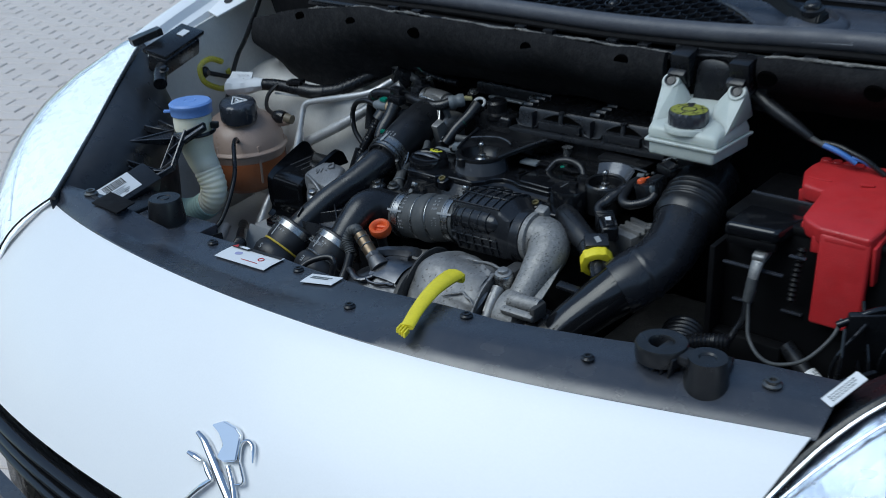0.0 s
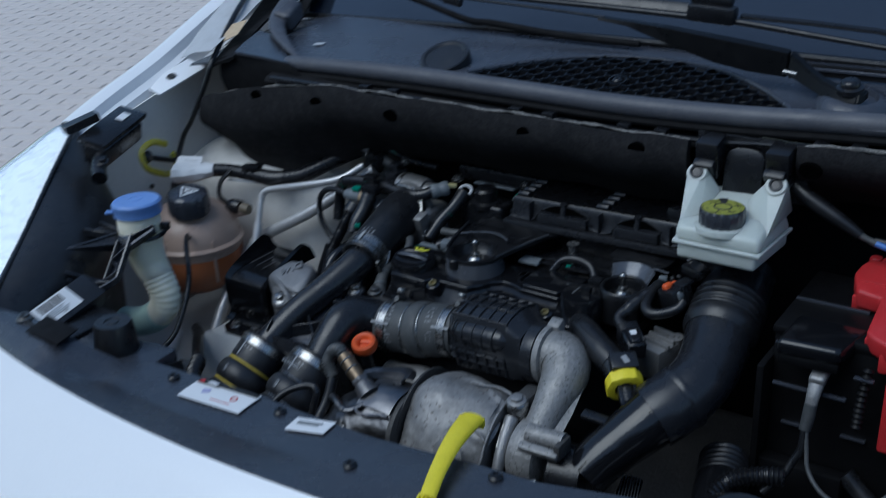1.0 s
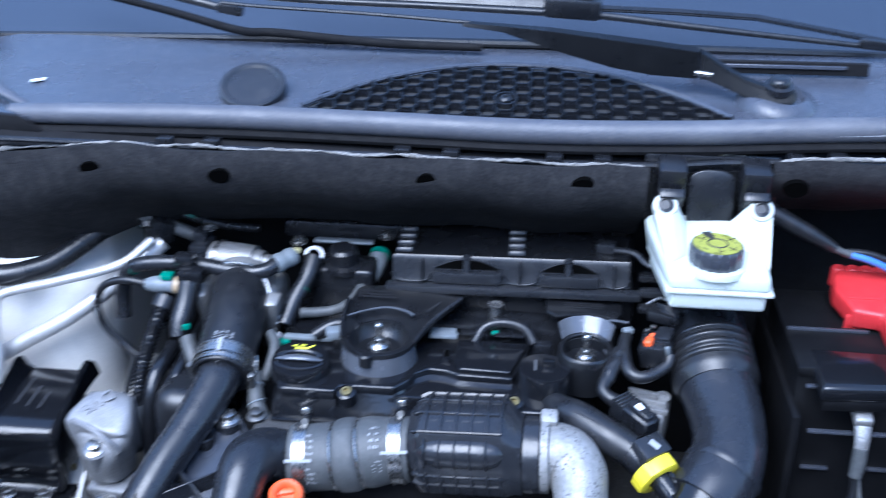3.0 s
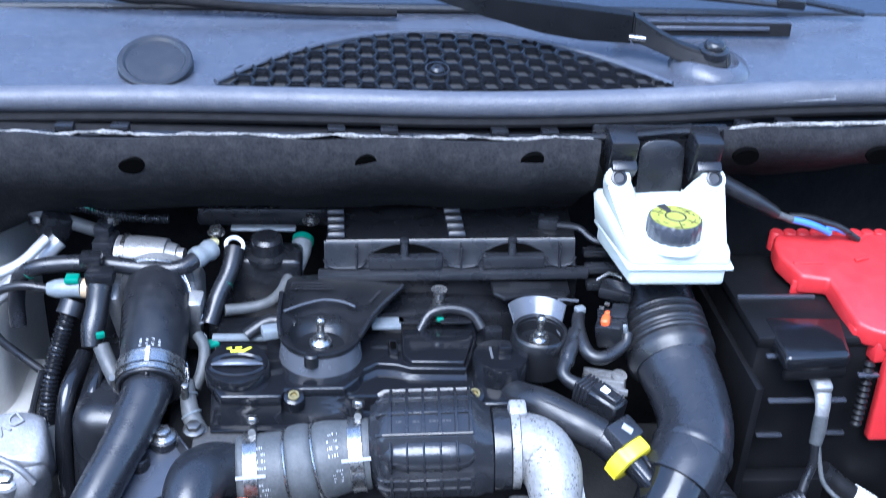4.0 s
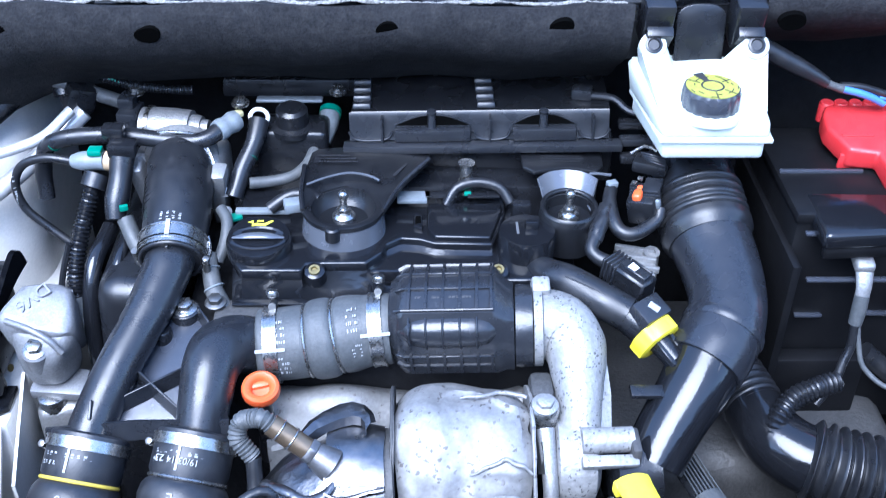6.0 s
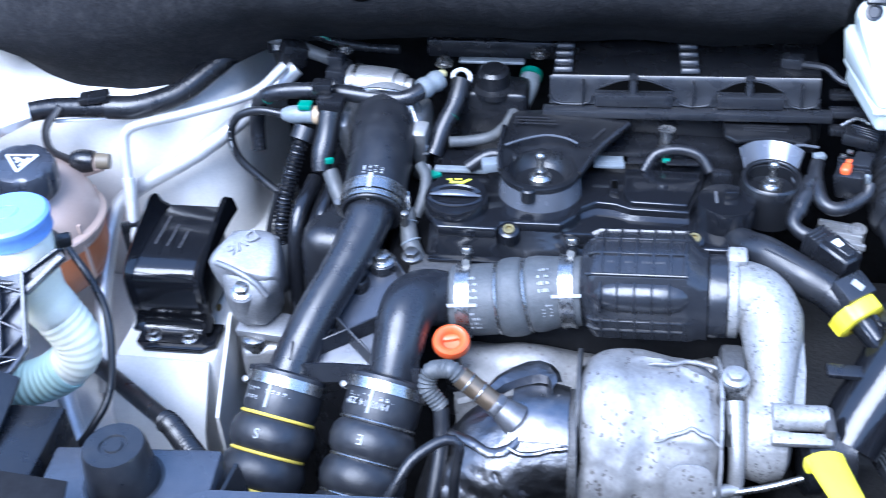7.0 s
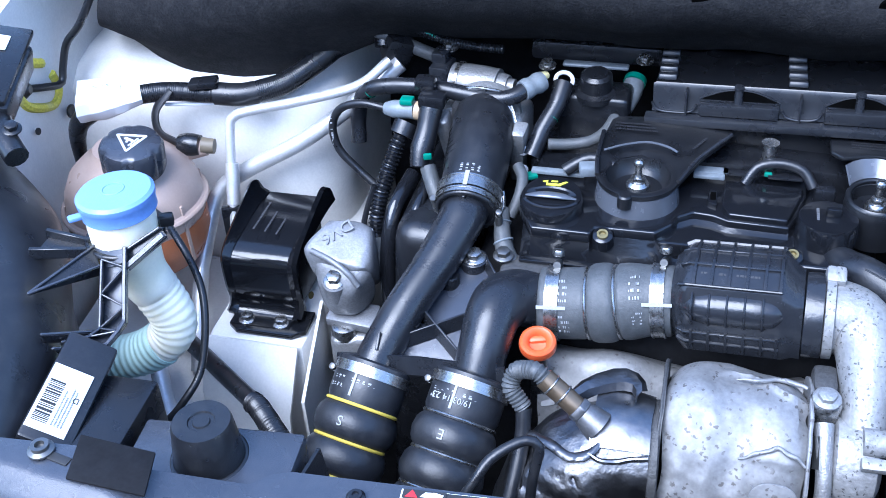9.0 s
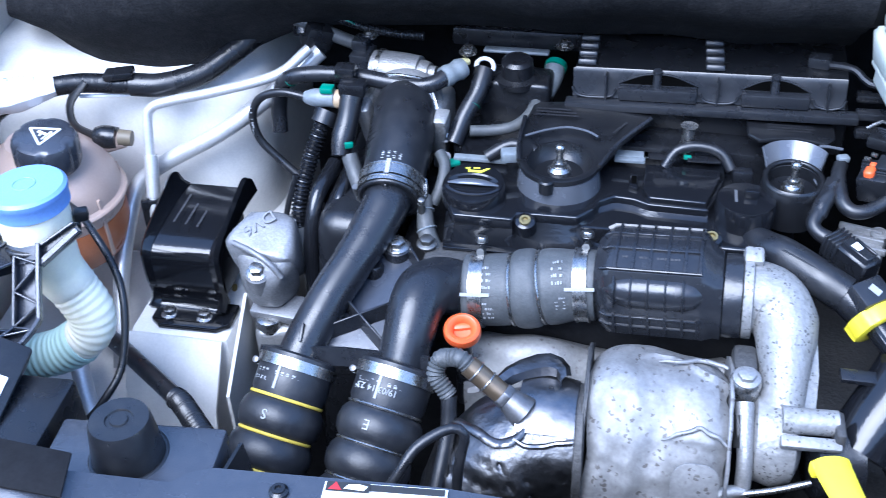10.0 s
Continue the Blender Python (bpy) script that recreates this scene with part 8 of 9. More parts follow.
part("flange_ring", lathe([(0.047, -0.004), (0.049, -0.003), (0.049, 0.003), (0.047, 0.004)], axis((-0.157, 0.151, 0.808), (1, 0.05, 0.02)), 40), DARK_CAST, cat, "dark steel flange")
arch_out = [(-0.2305, 0.1503, 0.862), (-0.2269, 0.163, 0.862), (-0.2204, 0.1751, 0.862), (-0.2103, 0.1867, 0.862), (-0.1974, 0.1949, 0.862), (-0.186, 0.1978, 0.862), (-0.1754, 0.1937, 0.862), (-0.1694, 0.1846, 0.862), (-0.1674, 0.1736, 0.862)]
arch_in = [(-0.2241, 0.1441, 0.8655), (-0.2201, 0.154, 0.8655), (-0.214, 0.1619, 0.8655), (-0.2049, 0.169, 0.8655), (-0.195, 0.1744, 0.8655), (-0.1853, 0.177, 0.8655), (-0.1792, 0.1755, 0.8655), (-0.1758, 0.1695, 0.8655), (-0.1746, 0.1619, 0.8655)]
part("foil_fold", noisy_bm(sheet([arch_out, [V(p).lerp(V(q), 0.5) + V((0, 0, 0.003)) for p, q in zip(arch_out, arch_in)], arch_in, [V(p) + V((0, -0.002, -0.008)) for p in arch_in]], 0.001), 0.0012, 70), FOIL, cat, "folded foil rim round the neck")
part("foil_crease", noisy_bm(tube([(-0.262, 0.142, 0.83), (-0.248, 0.124, 0.842), (-0.232, 0.112, 0.845), (-0.216, 0.108, 0.843), (-0.203, 0.114, 0.846), (-0.196, 0.126, 0.852)], [0.002, 0.0045, 0.005, 0.0045, 0.003], 10, 0.003, flat=(1, 0.7)), 0.0015, 80), FOIL, cat)
part("foil_crease", noisy_bm(tube([(-0.270, 0.150, 0.80), (-0.262, 0.12, 0.79), (-0.255, 0.095, 0.77), (-0.248, 0.08, 0.74)], [0.002, 0.004, 0.004, 0.003], 10, 0.003, flat=(1, 0.7)), 0.002, 80), FOIL, cat)
lam = thing("oxygen_sensor", (-0.22, 0.14, 0.86), "bronze oxygen sensor with a ribbed grey lead", "sensor")
p0, p1 = V((-0.212, 0.1385, 0.860)), V((-0.2475, 0.149, 0.884))
lw = (p1 - p0).normalized()
SENSOR_STEEL = material("sooty_steel", (0.16, 0.16, 0.165), 0.45, 0.8, grain=0.1, stain=0.4, stain_size=80)
part("boss", lathe([(0.014, -0.014), (0.012, -0.004), (0.010, 0.003)], axis(p0, lw), 24), SENSOR_STEEL, lam)
hx = hexagon(0.0108, 0.007, axis(p0 + lw * 0.003, lw))
part("hex", hx, SENSOR_STEEL, lam)
part("barrel", tube([p0 + lw * 0.010, p1], 0.0088, 24), material("bronze_steel", (0.2, 0.15, 0.1), 0.38, 0.8, stain=0.4, stain_size=60), lam, "heat-tinted metal barrel")
for s in (0.024, 0.036):
    part("bead", torus(p0 + lw * s, lw, 0.0090, 0.0009, seg=24), STEEL, lam)
part("grommet", tube([p1 - lw * 0.001, p1 + lw * 0.008, (-0.262, 0.154, 0.886), (-0.272, 0.157, 0.879), (-0.275, 0.151, 0.868), (-0.269, 0.147, 0.86), (-0.263, 0.144, 0.853)], ribbed(0.0080, 0.0032, 0.0014), 18, 0.001), GREY_RUBBER, lam, "ribbed grey sleeve")
part("lead", tube([(-0.263, 0.144, 0.853), (-0.262, 0.125, 0.825), (-0.268, 0.08, 0.78), (-0.27, 0.05, 0.74)], 0.0065, 12), RUBBER, lam)
part("bracket_wire", tube([(-0.302, 0.045, 0.825), (-0.2867, 0.06, 0.8496), (-0.2747, 0.075, 0.8648), (-0.2529, 0.09, 0.8725), (-0.2408, 0.09, 0.869), (-0.243, 0.084, 0.85), (-0.245, 0.08, 0.8321), (-0.247, 0.075, 0.79)], 0.0042, 10), RUBBER, lam)

stick = thing("dipstick", (-0.263, 0.21, 0.8), "orange dipstick handle on its black tube", "dipstick")
dm = axis((-0.263, 0.209, 0.862), (0.05, -0.42, 0.9))
part("handle", lathe([(0.009, 0.001), (0.0145, 0.0), (0.0160, 0.003), (0.0162, 0.008), (0.0152, 0.0125), (0.0128, 0.0142), (0.0098, 0.013), (0.0078, 0.0095), (0.0070, 0.005), (0.001, 0.0045)], dm @ Matrix.Diagonal((1, 0.92, 1, 1)), 40), ORANGE, stick)
web = box((0.018, 0.006, 0.008), (0, 0, 0), 0.002)
web.transform(dm @ pose(0.001, 0.0045, 0.0045, 0, 0, 8))
part("finger_web", web, ORANGE, stick)
part("tube", tube([(-0.262, 0.206, 0.858), (-0.262, 0.212, 0.83), (-0.265, 0.225, 0.77)], 0.0075, 12), BLACK_PLASTIC, stick)

# folded seams and stand-off studs of the shield
for g0, x0, x1, seed in ((0.20, -0.098, -0.044, 1.0), (0.47, -0.092, -0.042, 2.0)):
    q0 = spline([(0, y, z) for y, z in ((0.232, 0.838), (0.222, 0.856), (0.205, 0.868), (0.182, 0.873), (0.158, 0.868), (0.136, 0.852), (0.118, 0.828), (0.106, 0.80), (0.100, 0.77), (0.098, 0.72))], 0.003)[0]
    seam = []
    for k in range(8):
        f = k / 7
        g3 = g0 + 0.022 * math.sin(5.0 * f + seed) + 0.03 * f * (1 if seed < 1.5 else 0)
        q = q0[int(g3 * len(q0))]
        out = V((0, q.y - 0.165, q.z - 0.79)).normalized()
        seam.append(V((x0 + (x1 - x0) * f, q.y, q.z)) + out * (0.0006 - 0.001 * (k in (0, 7))))
    part("folded_seam", noisy_bm(tube(seam, [0.0006, 0.0017, 0.0021, 0.0018, 0.0022, 0.0012], 10, 0.0015), 0.0008, 140, seed), SHIELD, hs)

# ================= right side of the bay =================
# ---- brake fluid reservoir ----
res = thing("brake_reservoir", (0.12, 0.385, 1.0), "milky white brake fluid reservoir on two rear tabs", "reservoir")


def slab(y0, y1, l0, r0, l1, r1, z0, z1, bev, drop=0.0):
    bm = plate([(l0, y0), (r0, y0), (r1, y1), (l1, y1)], z1 - z0, pose(0, 0, z0), bev, seg=3)
    return bm


def hulled(points, bevel):
    bm = bmesh.new()
    for q in points:
        bm.verts.new(q)
    bmesh.ops.convex_hull(bm, input=bm.verts)
    bmesh.ops.dissolve_limit(bm, angle_limit=radians(3), verts=bm.verts, edges=bm.edges)
    bmesh.ops.bevel(bm, geom=bm.edges[:], offset=bevel, segments=3, profile=0.5, affect="EDGES", clamp_overlap=True)
    return bm


part("lower_half", slab(0.343, 0.432, 0.078, 0.166, 0.066, 0.172, 1.007, 1.026, 0.004), RESERVOIR, res)
part("seam_flange", slab(0.3395, 0.434, 0.0735, 0.1715, 0.0625, 0.1765, 1.0245, 1.0285, 0.0012), RESERVOIR, res)
part("upper_half", hulled([(0.0750, 0.3425, 1.0275), (0.1695, 0.3425, 1.0275), (0.0620, 0.433, 1.0275), (0.1745, 0.433, 1.0275), (0.0765, 0.345, 1.0435), (0.1680, 0.345, 1.0435), (0.0560, 0.433, 1.0625), (0.1380, 0.433, 1.0670), (0.1720, 0.420, 1.0490)], 0.0045), RESERVOIR, res)
part("neck", lathe([(0.031, 1.040), (0.030, 1.046), (0.024, 1.048)], pose(0.119, 0.368, 0), 32), RESERVOIR, res)
for x1, foot in ((0.0725, ((0.068, 0.43), (0.102, 0.425), (0.094, 0.36), (0.076, 0.352))), (0.1625, ((0.175, 0.43), (0.120, 0.412), (0.140, 0.372), (0.170, 0.365)))):
    hull = bmesh.new()
    for x, y in foot:
        hull.verts.new((x, y, 1.041 + max(0.0, y - 0.36) * 0.12))
    for a in range(0, 360, 30):
        q = axis((x1, 0.4065, 1.0835), (0, -0.75, 0.65)) @ V((0.0115 * math.cos(radians(a)), 0.0115 * math.sin(radians(a)), 0.0))
        hull.verts.new(q)
        hull.verts.new(q + V((0, 0.008, -0.006)))
    bmesh.ops.convex_hull(hull, input=hull.verts)
    part("tab_arm", hull, RESERVOIR, res)
    part("tab_eye", lathe([(0.0105, -0.004), (0.012, -0.003), (0.012, 0.002), (0.011, 0.0035)], axis((x1, 0.4065, 1.0835), (0, -0.75, 0.65)), 28), RESERVOIR, res)
    part("tab_pin", lathe([(0.0075, 0), (0.0075, 0.0055), (0.0055, 0.006), (0.0045, 0.0045), (0.001, 0.0045)], axis((x1, 0.4065, 1.0835), (0, -0.75, 0.65)), 24), RUBBER, res, "dark rubber pin")
cap = part("cap", lathe([(0.0240, 1.045), (0.0250, 1.047), (0.0250, 1.061), (0.0240, 1.0645), (0.0235, 1.065), (0.001, 1.065)], pose(0.119, 0.367, 0), 72, wave=lambda a, k: 1 - (0.035 * (math.cos(18 * a) > 0.6) if 0 < k < 4 else 0)), PANEL_GREY, res, "black ribbed screw cap")
part("yellow_disc", lathe([(0.0226, 0), (0.0226, 0.0006), (0.0098, 0.0006), (0.0098, 0.0)], pose(0.119, 0.367, 1.065), 48, cap=False), CAP_YELLOW, cap, "dull yellow printed disc")
part("yellow_centre", lathe([(0.0085, 0), (0.0085, 0.0006), (0.001, 0.0006)], pose(0.119, 0.367, 1.065), 32), CAP_YELLOW, cap)
part("centre_ring", torus((0.119, 0.367, 1.0656), (0, 0, 1), 0.0092, 0.0008, seg=32), INK, cap)
bm = bmesh.new()
rnd = random.Random(3)
for k in range(20):
    a = radians(360 * k / 20 + 9)
    if rnd.random() < 0.75:
        c = pose(0.119, 0.367, 1.0657, 0, 0, math.degrees(a))
        b2 = box((0.0008, rnd.uniform(0.003, 0.0055), 0.0003), (rnd.uniform(0.015, 0.022), 0, 0.0002))
        b2.transform(c)
        join(bm, b2)
for a in (35, 150, 270, 320):
    b2 = box((0.012, 0.0009, 0.0003), (0.0175, 0, 0.0002))
    b2.transform(pose(0.119, 0.367, 1.0657, 0, 0, a))
    join(bm, b2)
b2 = plate([(0.010, -0.003), (0.0245, -0.006), (0.0245, 0.004), (0.010, 0.002)], 0.0004)
b2.transform(pose(0.119, 0.367, 1.0656, 0, 0, 112))
join(bm, b2)
part("print", bm, INK, cap, "dark printed dial marks")

hang = thing("reservoir_bracket", (0.12, 0.44, 1.06), "black plastic bracket behind the brake reservoir", "bracket")
part("back", box((0.13, 0.008, 0.07), (0.119, 0.452, 1.085), 0.002), BLACK_PLASTIC, hang)
for x in (0.078, 0.158):
    part("post", box((0.027, 0.03, 0.045), (x, 0.432, 1.098), 0.003, (12, 0, 0)), BLACK_PLASTIC, hang)
    part("post_top", box((0.024, 0.01, 0.018), (x, 0.414, 1.09), 0.002, (40, 0, 0)), BLACK_PLASTIC, hang)
part("loop", plate([(-0.022, -0.036), (0.022, -0.036), *[(0.022 * math.cos(radians(a)) ** 0.7 if a < 90 else -0.022 * abs(math.cos(radians(a))) ** 0.7, 0.006 + 0.013 * math.sin(radians(a))) for a in range(0, 181, 12)]], 0.006, axis((0.118, 0.434, 1.092), (0, -1, 0.22)), 0.0015), BLACK_PLASTIC, hang, "round-topped moulded plate")
part("recess", lathe([(0.0125, 0.004), (0.0125, 0.0062), (0.0112, 0.0066), (0.0108, 0.0050), (0.001, 0.0048)], axis((0.118, 0.434, 1.089), (0, -1, 0.22)), 28), BLACK_PLASTIC, hang)
part("stem", box((0.06, 0.05, 0.09), (0.12, 0.42, 0.965), 0.01), BLACK_PLASTIC, hang)

# ---- intake duct ----
duct2 = thing("air_duct", (0.11, 0.3, 0.83), "large black air duct with ribbed cuff and seam band", "duct")
DUCT = material("moulded_duct_plastic", (0.014, 0.0155, 0.0195), 0.27, grain=0.12, stain=0.3, stain_size=18, stain_colour=(0.019, 0.0205, 0.025), bump=0.00006, bump_size=500, dust=0.012)
part("cuff", tube([(0.124, 0.432, 0.958), (0.1265, 0.405, 0.948), (0.1285, 0.385, 0.940)], [0.0385, 0.0390, 0.0390], 40), BLACK_PLASTIC, duct2)
part("ribs", tube([(0.128, 0.389, 0.9415), (0.130, 0.370, 0.934), (0.132, 0.352, 0.926)], ribbed(0.0422, 0.0085, 0.003, 2), 48, 0.0009), RUBBER, duct2, "ribbed rubber cuff")
part("collar", tube([(0.1315, 0.354, 0.927), (0.133, 0.338, 0.921)], [0.0424, 0.0420, 0.0375], 40), RUBBER, duct2)
part("bend", tube([(0.133, 0.345, 0.924), (0.138, 0.315, 0.913), (0.139, 0.285, 0.903), (0.133, 0.258, 0.893), (0.121, 0.238, 0.882)], [0.0372, 0.0355, 0.0340, 0.0338, 0.034], 40, 0.004), DUCT, duct2)
part("band", tube([(0.129, 0.252, 0.890), (0.118, 0.236, 0.881), (0.109, 0.225, 0.874)], [0.0352, 0.0358, 0.035], 40, 0.004), DUCT, duct2)
part("lip", tube([(0.1315, 0.2555, 0.8915), (0.127, 0.2485, 0.888)], [0.0362, 0.0368, 0.0358], 40, 0.002), DUCT, duct2)
part("lower_pipe", tube([(0.112, 0.228, 0.876), (0.100, 0.211, 0.864), (0.086, 0.195, 0.850), (0.073, 0.180, 0.836), (0.062, 0.165, 0.82)], [0.032, 0.030, 0.028, 0.027, 0.026], 36, 0.004), GLOSS_BLACK, duct2, "glossy black lower pipe")
part("seam", tube([(0.122, 0.212, 0.902), (0.108, 0.194, 0.885), (0.094, 0.177, 0.867), (0.082, 0.162, 0.850)], 0.0018, 8), GLOSS_BLACK, duct2)
part("flag", box((0.04, 0.012, 0.005), (0.062, 0.196, 0.872), 0.001, (10, 5, 4)), BLACK_PLASTIC, duct2)
low = thing("lower_air_duct", (0.2, 0.2, 0.72), "glossy black lower duct running into a ribbed hose", "duct")
part("cuff", tube([(0.166, 0.298, 0.797), (0.171, 0.28, 0.795), (0.177, 0.258, 0.792)], ribbed(0.0285, 0.008, 0.003, 2), 36, 0.001), RUBBER, low)
part("elbow", tube([(0.175, 0.264, 0.793), (0.181, 0.242, 0.788), (0.193, 0.222, 0.783), (0.212, 0.207, 0.779), (0.228, 0.201, 0.777)], [0.027, 0.0285, 0.030, 0.031, 0.031], 36, 0.004), GLOSS_BLACK, low)
part("ribbed_hose", tube([(0.212, 0.207, 0.779), (0.24, 0.197, 0.776), (0.30, 0.185, 0.765), (0.40, 0.17, 0.73)], ribbed(0.0385, 0.0105, 0.0065, 1), 40, 0.0012), RUBBER, low, "ribbed black hose")
grab = thing("braided_hose", (0.1, 0.17, 0.75), "braided black hose with a grey rubber end", "hose")
part("braid", tube([(0.092, 0.218, 0.792), (0.100, 0.185, 0.79), (0.112, 0.15, 0.788)], 0.012, 24, flat=(1, 0.4)), BLACK_PLASTIC, grab)
for k in range(7):
    part("strand", beam((0.082 + 0.0033 * k, 0.218, 0.7985), (0.102 + 0.0036 * k, 0.15, 0.7945), 0.0011, 0.0012, bevel=0), GREY_RUBBER, grab)
part("rubber_end", tube([(0.110, 0.157, 0.790), (0.116, 0.142, 0.787), (0.124, 0.118, 0.778), (0.128, 0.09, 0.76)], [0.0125, 0.0165, 0.0175, 0.017], 24, flat=(1, 0.7)), GREY_RUBBER, grab)
part("pale_mark", box((0.010, 0.002, 0.0008), (0.124, 0.122, 0.7915), 0, (-20, 0, -12)), PRINT, grab)
rod = thing("lever_rod", (0.0, 0.1, 0.8), "thin steel rod and pivot plate below the turbo", "rod")
part("rod", tube([(-0.028, 0.119, 0.806), (-0.002, 0.122, 0.812), (0.024, 0.127, 0.82)], 0.0028, 10), STEEL, rod)
part("rod_end", tube([(-0.052, 0.113, 0.802), (-0.036, 0.120, 0.806), (-0.024, 0.121, 0.807)], [0.003, 0.006, 0.0055, 0.0035], 12, 0.003), ALU, rod)
part("pivot", plate(rounded(0.036, 0.03, 0.013), 0.005, axis((-0.064, 0.124, 0.806), (0.1, -0.75, 0.65)), 0.0018), ALU, rod, "rounded grey steel pivot plate")
part("link", beam((-0.095, 0.108, 0.80), (-0.068, 0.110, 0.80), 0.008, 0.005), STEEL, rod)

# ---- breather hose and sensor ----
br = thing("breather_hose", (0.02, 0.3, 0.87), "black breather hose ending in a yellow locking ring", "hose")
b1 = V((0.0685, 0.2415, 0.893))
bw = V((0.60, -0.77, -0.40)).normalized()
bs, bo = frame_of(bw)
part("hose", tube([(-0.034, 0.330, 0.908), (-0.017, 0.303, 0.9135), (-0.0018, 0.2875, 0.9165), (0.0255, 0.2685, 0.911), (0.0464, 0.2575, 0.9045)], [0.0085, 0.0138, 0.0155, 0.0158, 0.0155], 32, 0.003), RUBBER, br)
part("hose_seam", tube([(-0.006, 0.279, 0.929), (0.008, 0.270, 0.9275), (0.026, 0.260, 0.9235)], 0.0008, 6), RUBBER, br)
part("socket", tube([(0.0464, 0.2575, 0.9045), b1 - bw * 0.006], [0.0150, 0.0162, 0.0162], 28), BLACK_PLASTIC, br)
blk = facing(b1 - bw * 0.017 + bo * 0.010, bw, bo)
bm = box((0.022, 0.030, 0.026), (0, 0, 0), 0.0022)
bm.transform(blk)
part("plug_body", bm, TRIM_BLACK, br, "square black plug body")
bm = box((0.010, 0.0065, 0.0006), (0.001, 0.001, 0.0133))
bm.transform(blk @ pose(0, 0, 0, 0, 0, 20))
part("plug_mark", bm, PRINT, br, "white paint dab")
part("yellow_ring", lathe([(0.0190, -0.0075), (0.0205, -0.0065), (0.0208, 0.0), (0.0205, 0.0065), (0.0190, 0.0075), (0.012, 0.0075), (0.012, -0.0075)], axis(b1, bw), 48, wave=lambda a, k: 1 + (0.07 * (math.cos(5 * a + 0.6) > 0.85) if 0 < k < 4 else 0)), YELLOW, br, "bright yellow locking ring")
part("tail", tube([b1 + bw * 0.006, b1 + bw * 0.027], [0.0105, 0.0095], 20), BLACK_PLASTIC, br)
for d in (-0.008, 0.008):
    part("prong", beam(b1 + bw * 0.006 + bs * d + bo * 0.006, b1 + bw * 0.031 + bs * d + bo * 0.005, 0.0045, 0.006, up=bo), TRIM_BLACK, br)
sens = thing("cam_sensor", (0.06, 0.34, 0.88), "grey alloy sensor block with a black plug", "sensor")
part("block", box((0.042, 0.050, 0.040), (0.066, 0.335, 0.883), 0.005, (0, 0, -15)), ALU, sens)
for k in range(3):
    part("rib", box((0.036, 0.004, 0.006), (0.068, 0.324 + 0.014 * k, 0.905), 0.001, (0, 0, -15)), ALU, sens)
part("ear", lathe([(0.0075, -0.004), (0.0075, 0.003), (0.004, 0.003), (0.0035, 0.001)], axis((0.083, 0.346, 0.904), (0, -0.2, 1)), 20), ALU, sens)
s0, s1 = V((0.033, 0.314, 0.921)), V((0.0665, 0.276, 0.9155))
sw = (s1 - s0).normalized()
ss, so = frame_of(sw)
part("plug", beam(s0 + sw * 0.004, s1, 0.021, 0.020, up=so, bevel=0.002), BLACK_PLASTIC, sens, "black sensor plug with ribbed collar")
for k in range(4):
    part("collar_rib", beam(s0 + sw * (0.006 + 0.004 * k), s0 + sw * (0.008 + 0.004 * k), 0.023, 0.022, up=so, bevel=0.0006), TRIM_BLACK, sens)
part("latch", beam(s0 + sw * 0.020 + so * 0.011, s1 - sw * 0.004 + so * 0.011, 0.010, 0.004, up=so), TRIM_BLACK, sens)
part("latch_edge", beam(s0 + sw * 0.022 - ss * 0.009 + so * 0.010, s1 - sw * 0.006 - ss * 0.009 + so * 0.010, 0.0025, 0.004, up=so), TRIM_BLACK, sens)
part("paint_dab", noisy_bm(beam(s0 + sw * 0.027 + so * 0.0133, s0 + sw * 0.035 + so * 0.0133, 0.007, 0.0006, up=so, bevel=0), 0.001, 300), LABEL, sens, "white paint dab")
part("lead", tube([(0.043, 0.368, 0.949), (0.036, 0.352, 0.942), (0.027, 0.334, 0.934), (0.022, 0.322, 0.928), (0.026, 0.315, 0.924), s0 + sw * 0.006], [0.0055, 0.0068, 0.0062, 0.0066, 0.0060, 0.0072], 16, 0.003), RUBBER, sens)
part("lead_tape", noisy_bm(tube([(0.040, 0.361, 0.946), (0.031, 0.342, 0.938), (0.025, 0.329, 0.931)], [0.0074, 0.0078, 0.0072], 14, 0.002), 0.0012, 140), RUBBER, sens)
oc = thing("injector_plug", (0.07, 0.36, 0.95), "black injector plug with an orange lock tab", "connector")
part("body", box((0.026, 0.030, 0.026), (0.0735, 0.3605, 0.950), 0.003, (10, -10, -25)), BLACK_PLASTIC, oc)
for k in range(4):
    part("body_rib", box((0.028, 0.0022, 0.024), (0.0765 - 0.0010 * k, 0.3705 - 0.0050 * k, 0.9525), 0.0006, (10, -10, -25)), TRIM_BLACK, oc)
part("orange_tab", box((0.0085, 0.0115, 0.014), (0.0655, 0.3550, 0.9595), 0.0028, (10, -10, -25), 3), ORANGE, oc, "orange lock tab")
part("orange_tab", box((0.006, 0.006, 0.012), (0.0695, 0.3650, 0.9600), 0.002, (10, -10, -25)), ORANGE, oc, "orange lock tab")
part("clear_tip", box((0.006, 0.007, 0.010), (0.0825, 0.3500, 0.957), 0.0018, (10, -10, -25)), GREY_CLIP, oc)
part("latch", box((0.016, 0.020, 0.005), (0.0795, 0.3640, 0.966), 0.0015, (10, -10, -25)), TRIM_BLACK, oc)
part("top", box((0.032, 0.022, 0.012), (0.0835, 0.395, 0.970), 0.003, (0, 0, -25)), BLACK_PLASTIC, oc)
for k in range(4):
    part("top_rib", beam((0.074 + 0.001 * k, 0.404 - 0.0045 * k, 0.9775), (0.096 - 0.001 * k, 0.394 - 0.0045 * k, 0.9765), 0.0016, 0.003), TRIM_BLACK, oc)
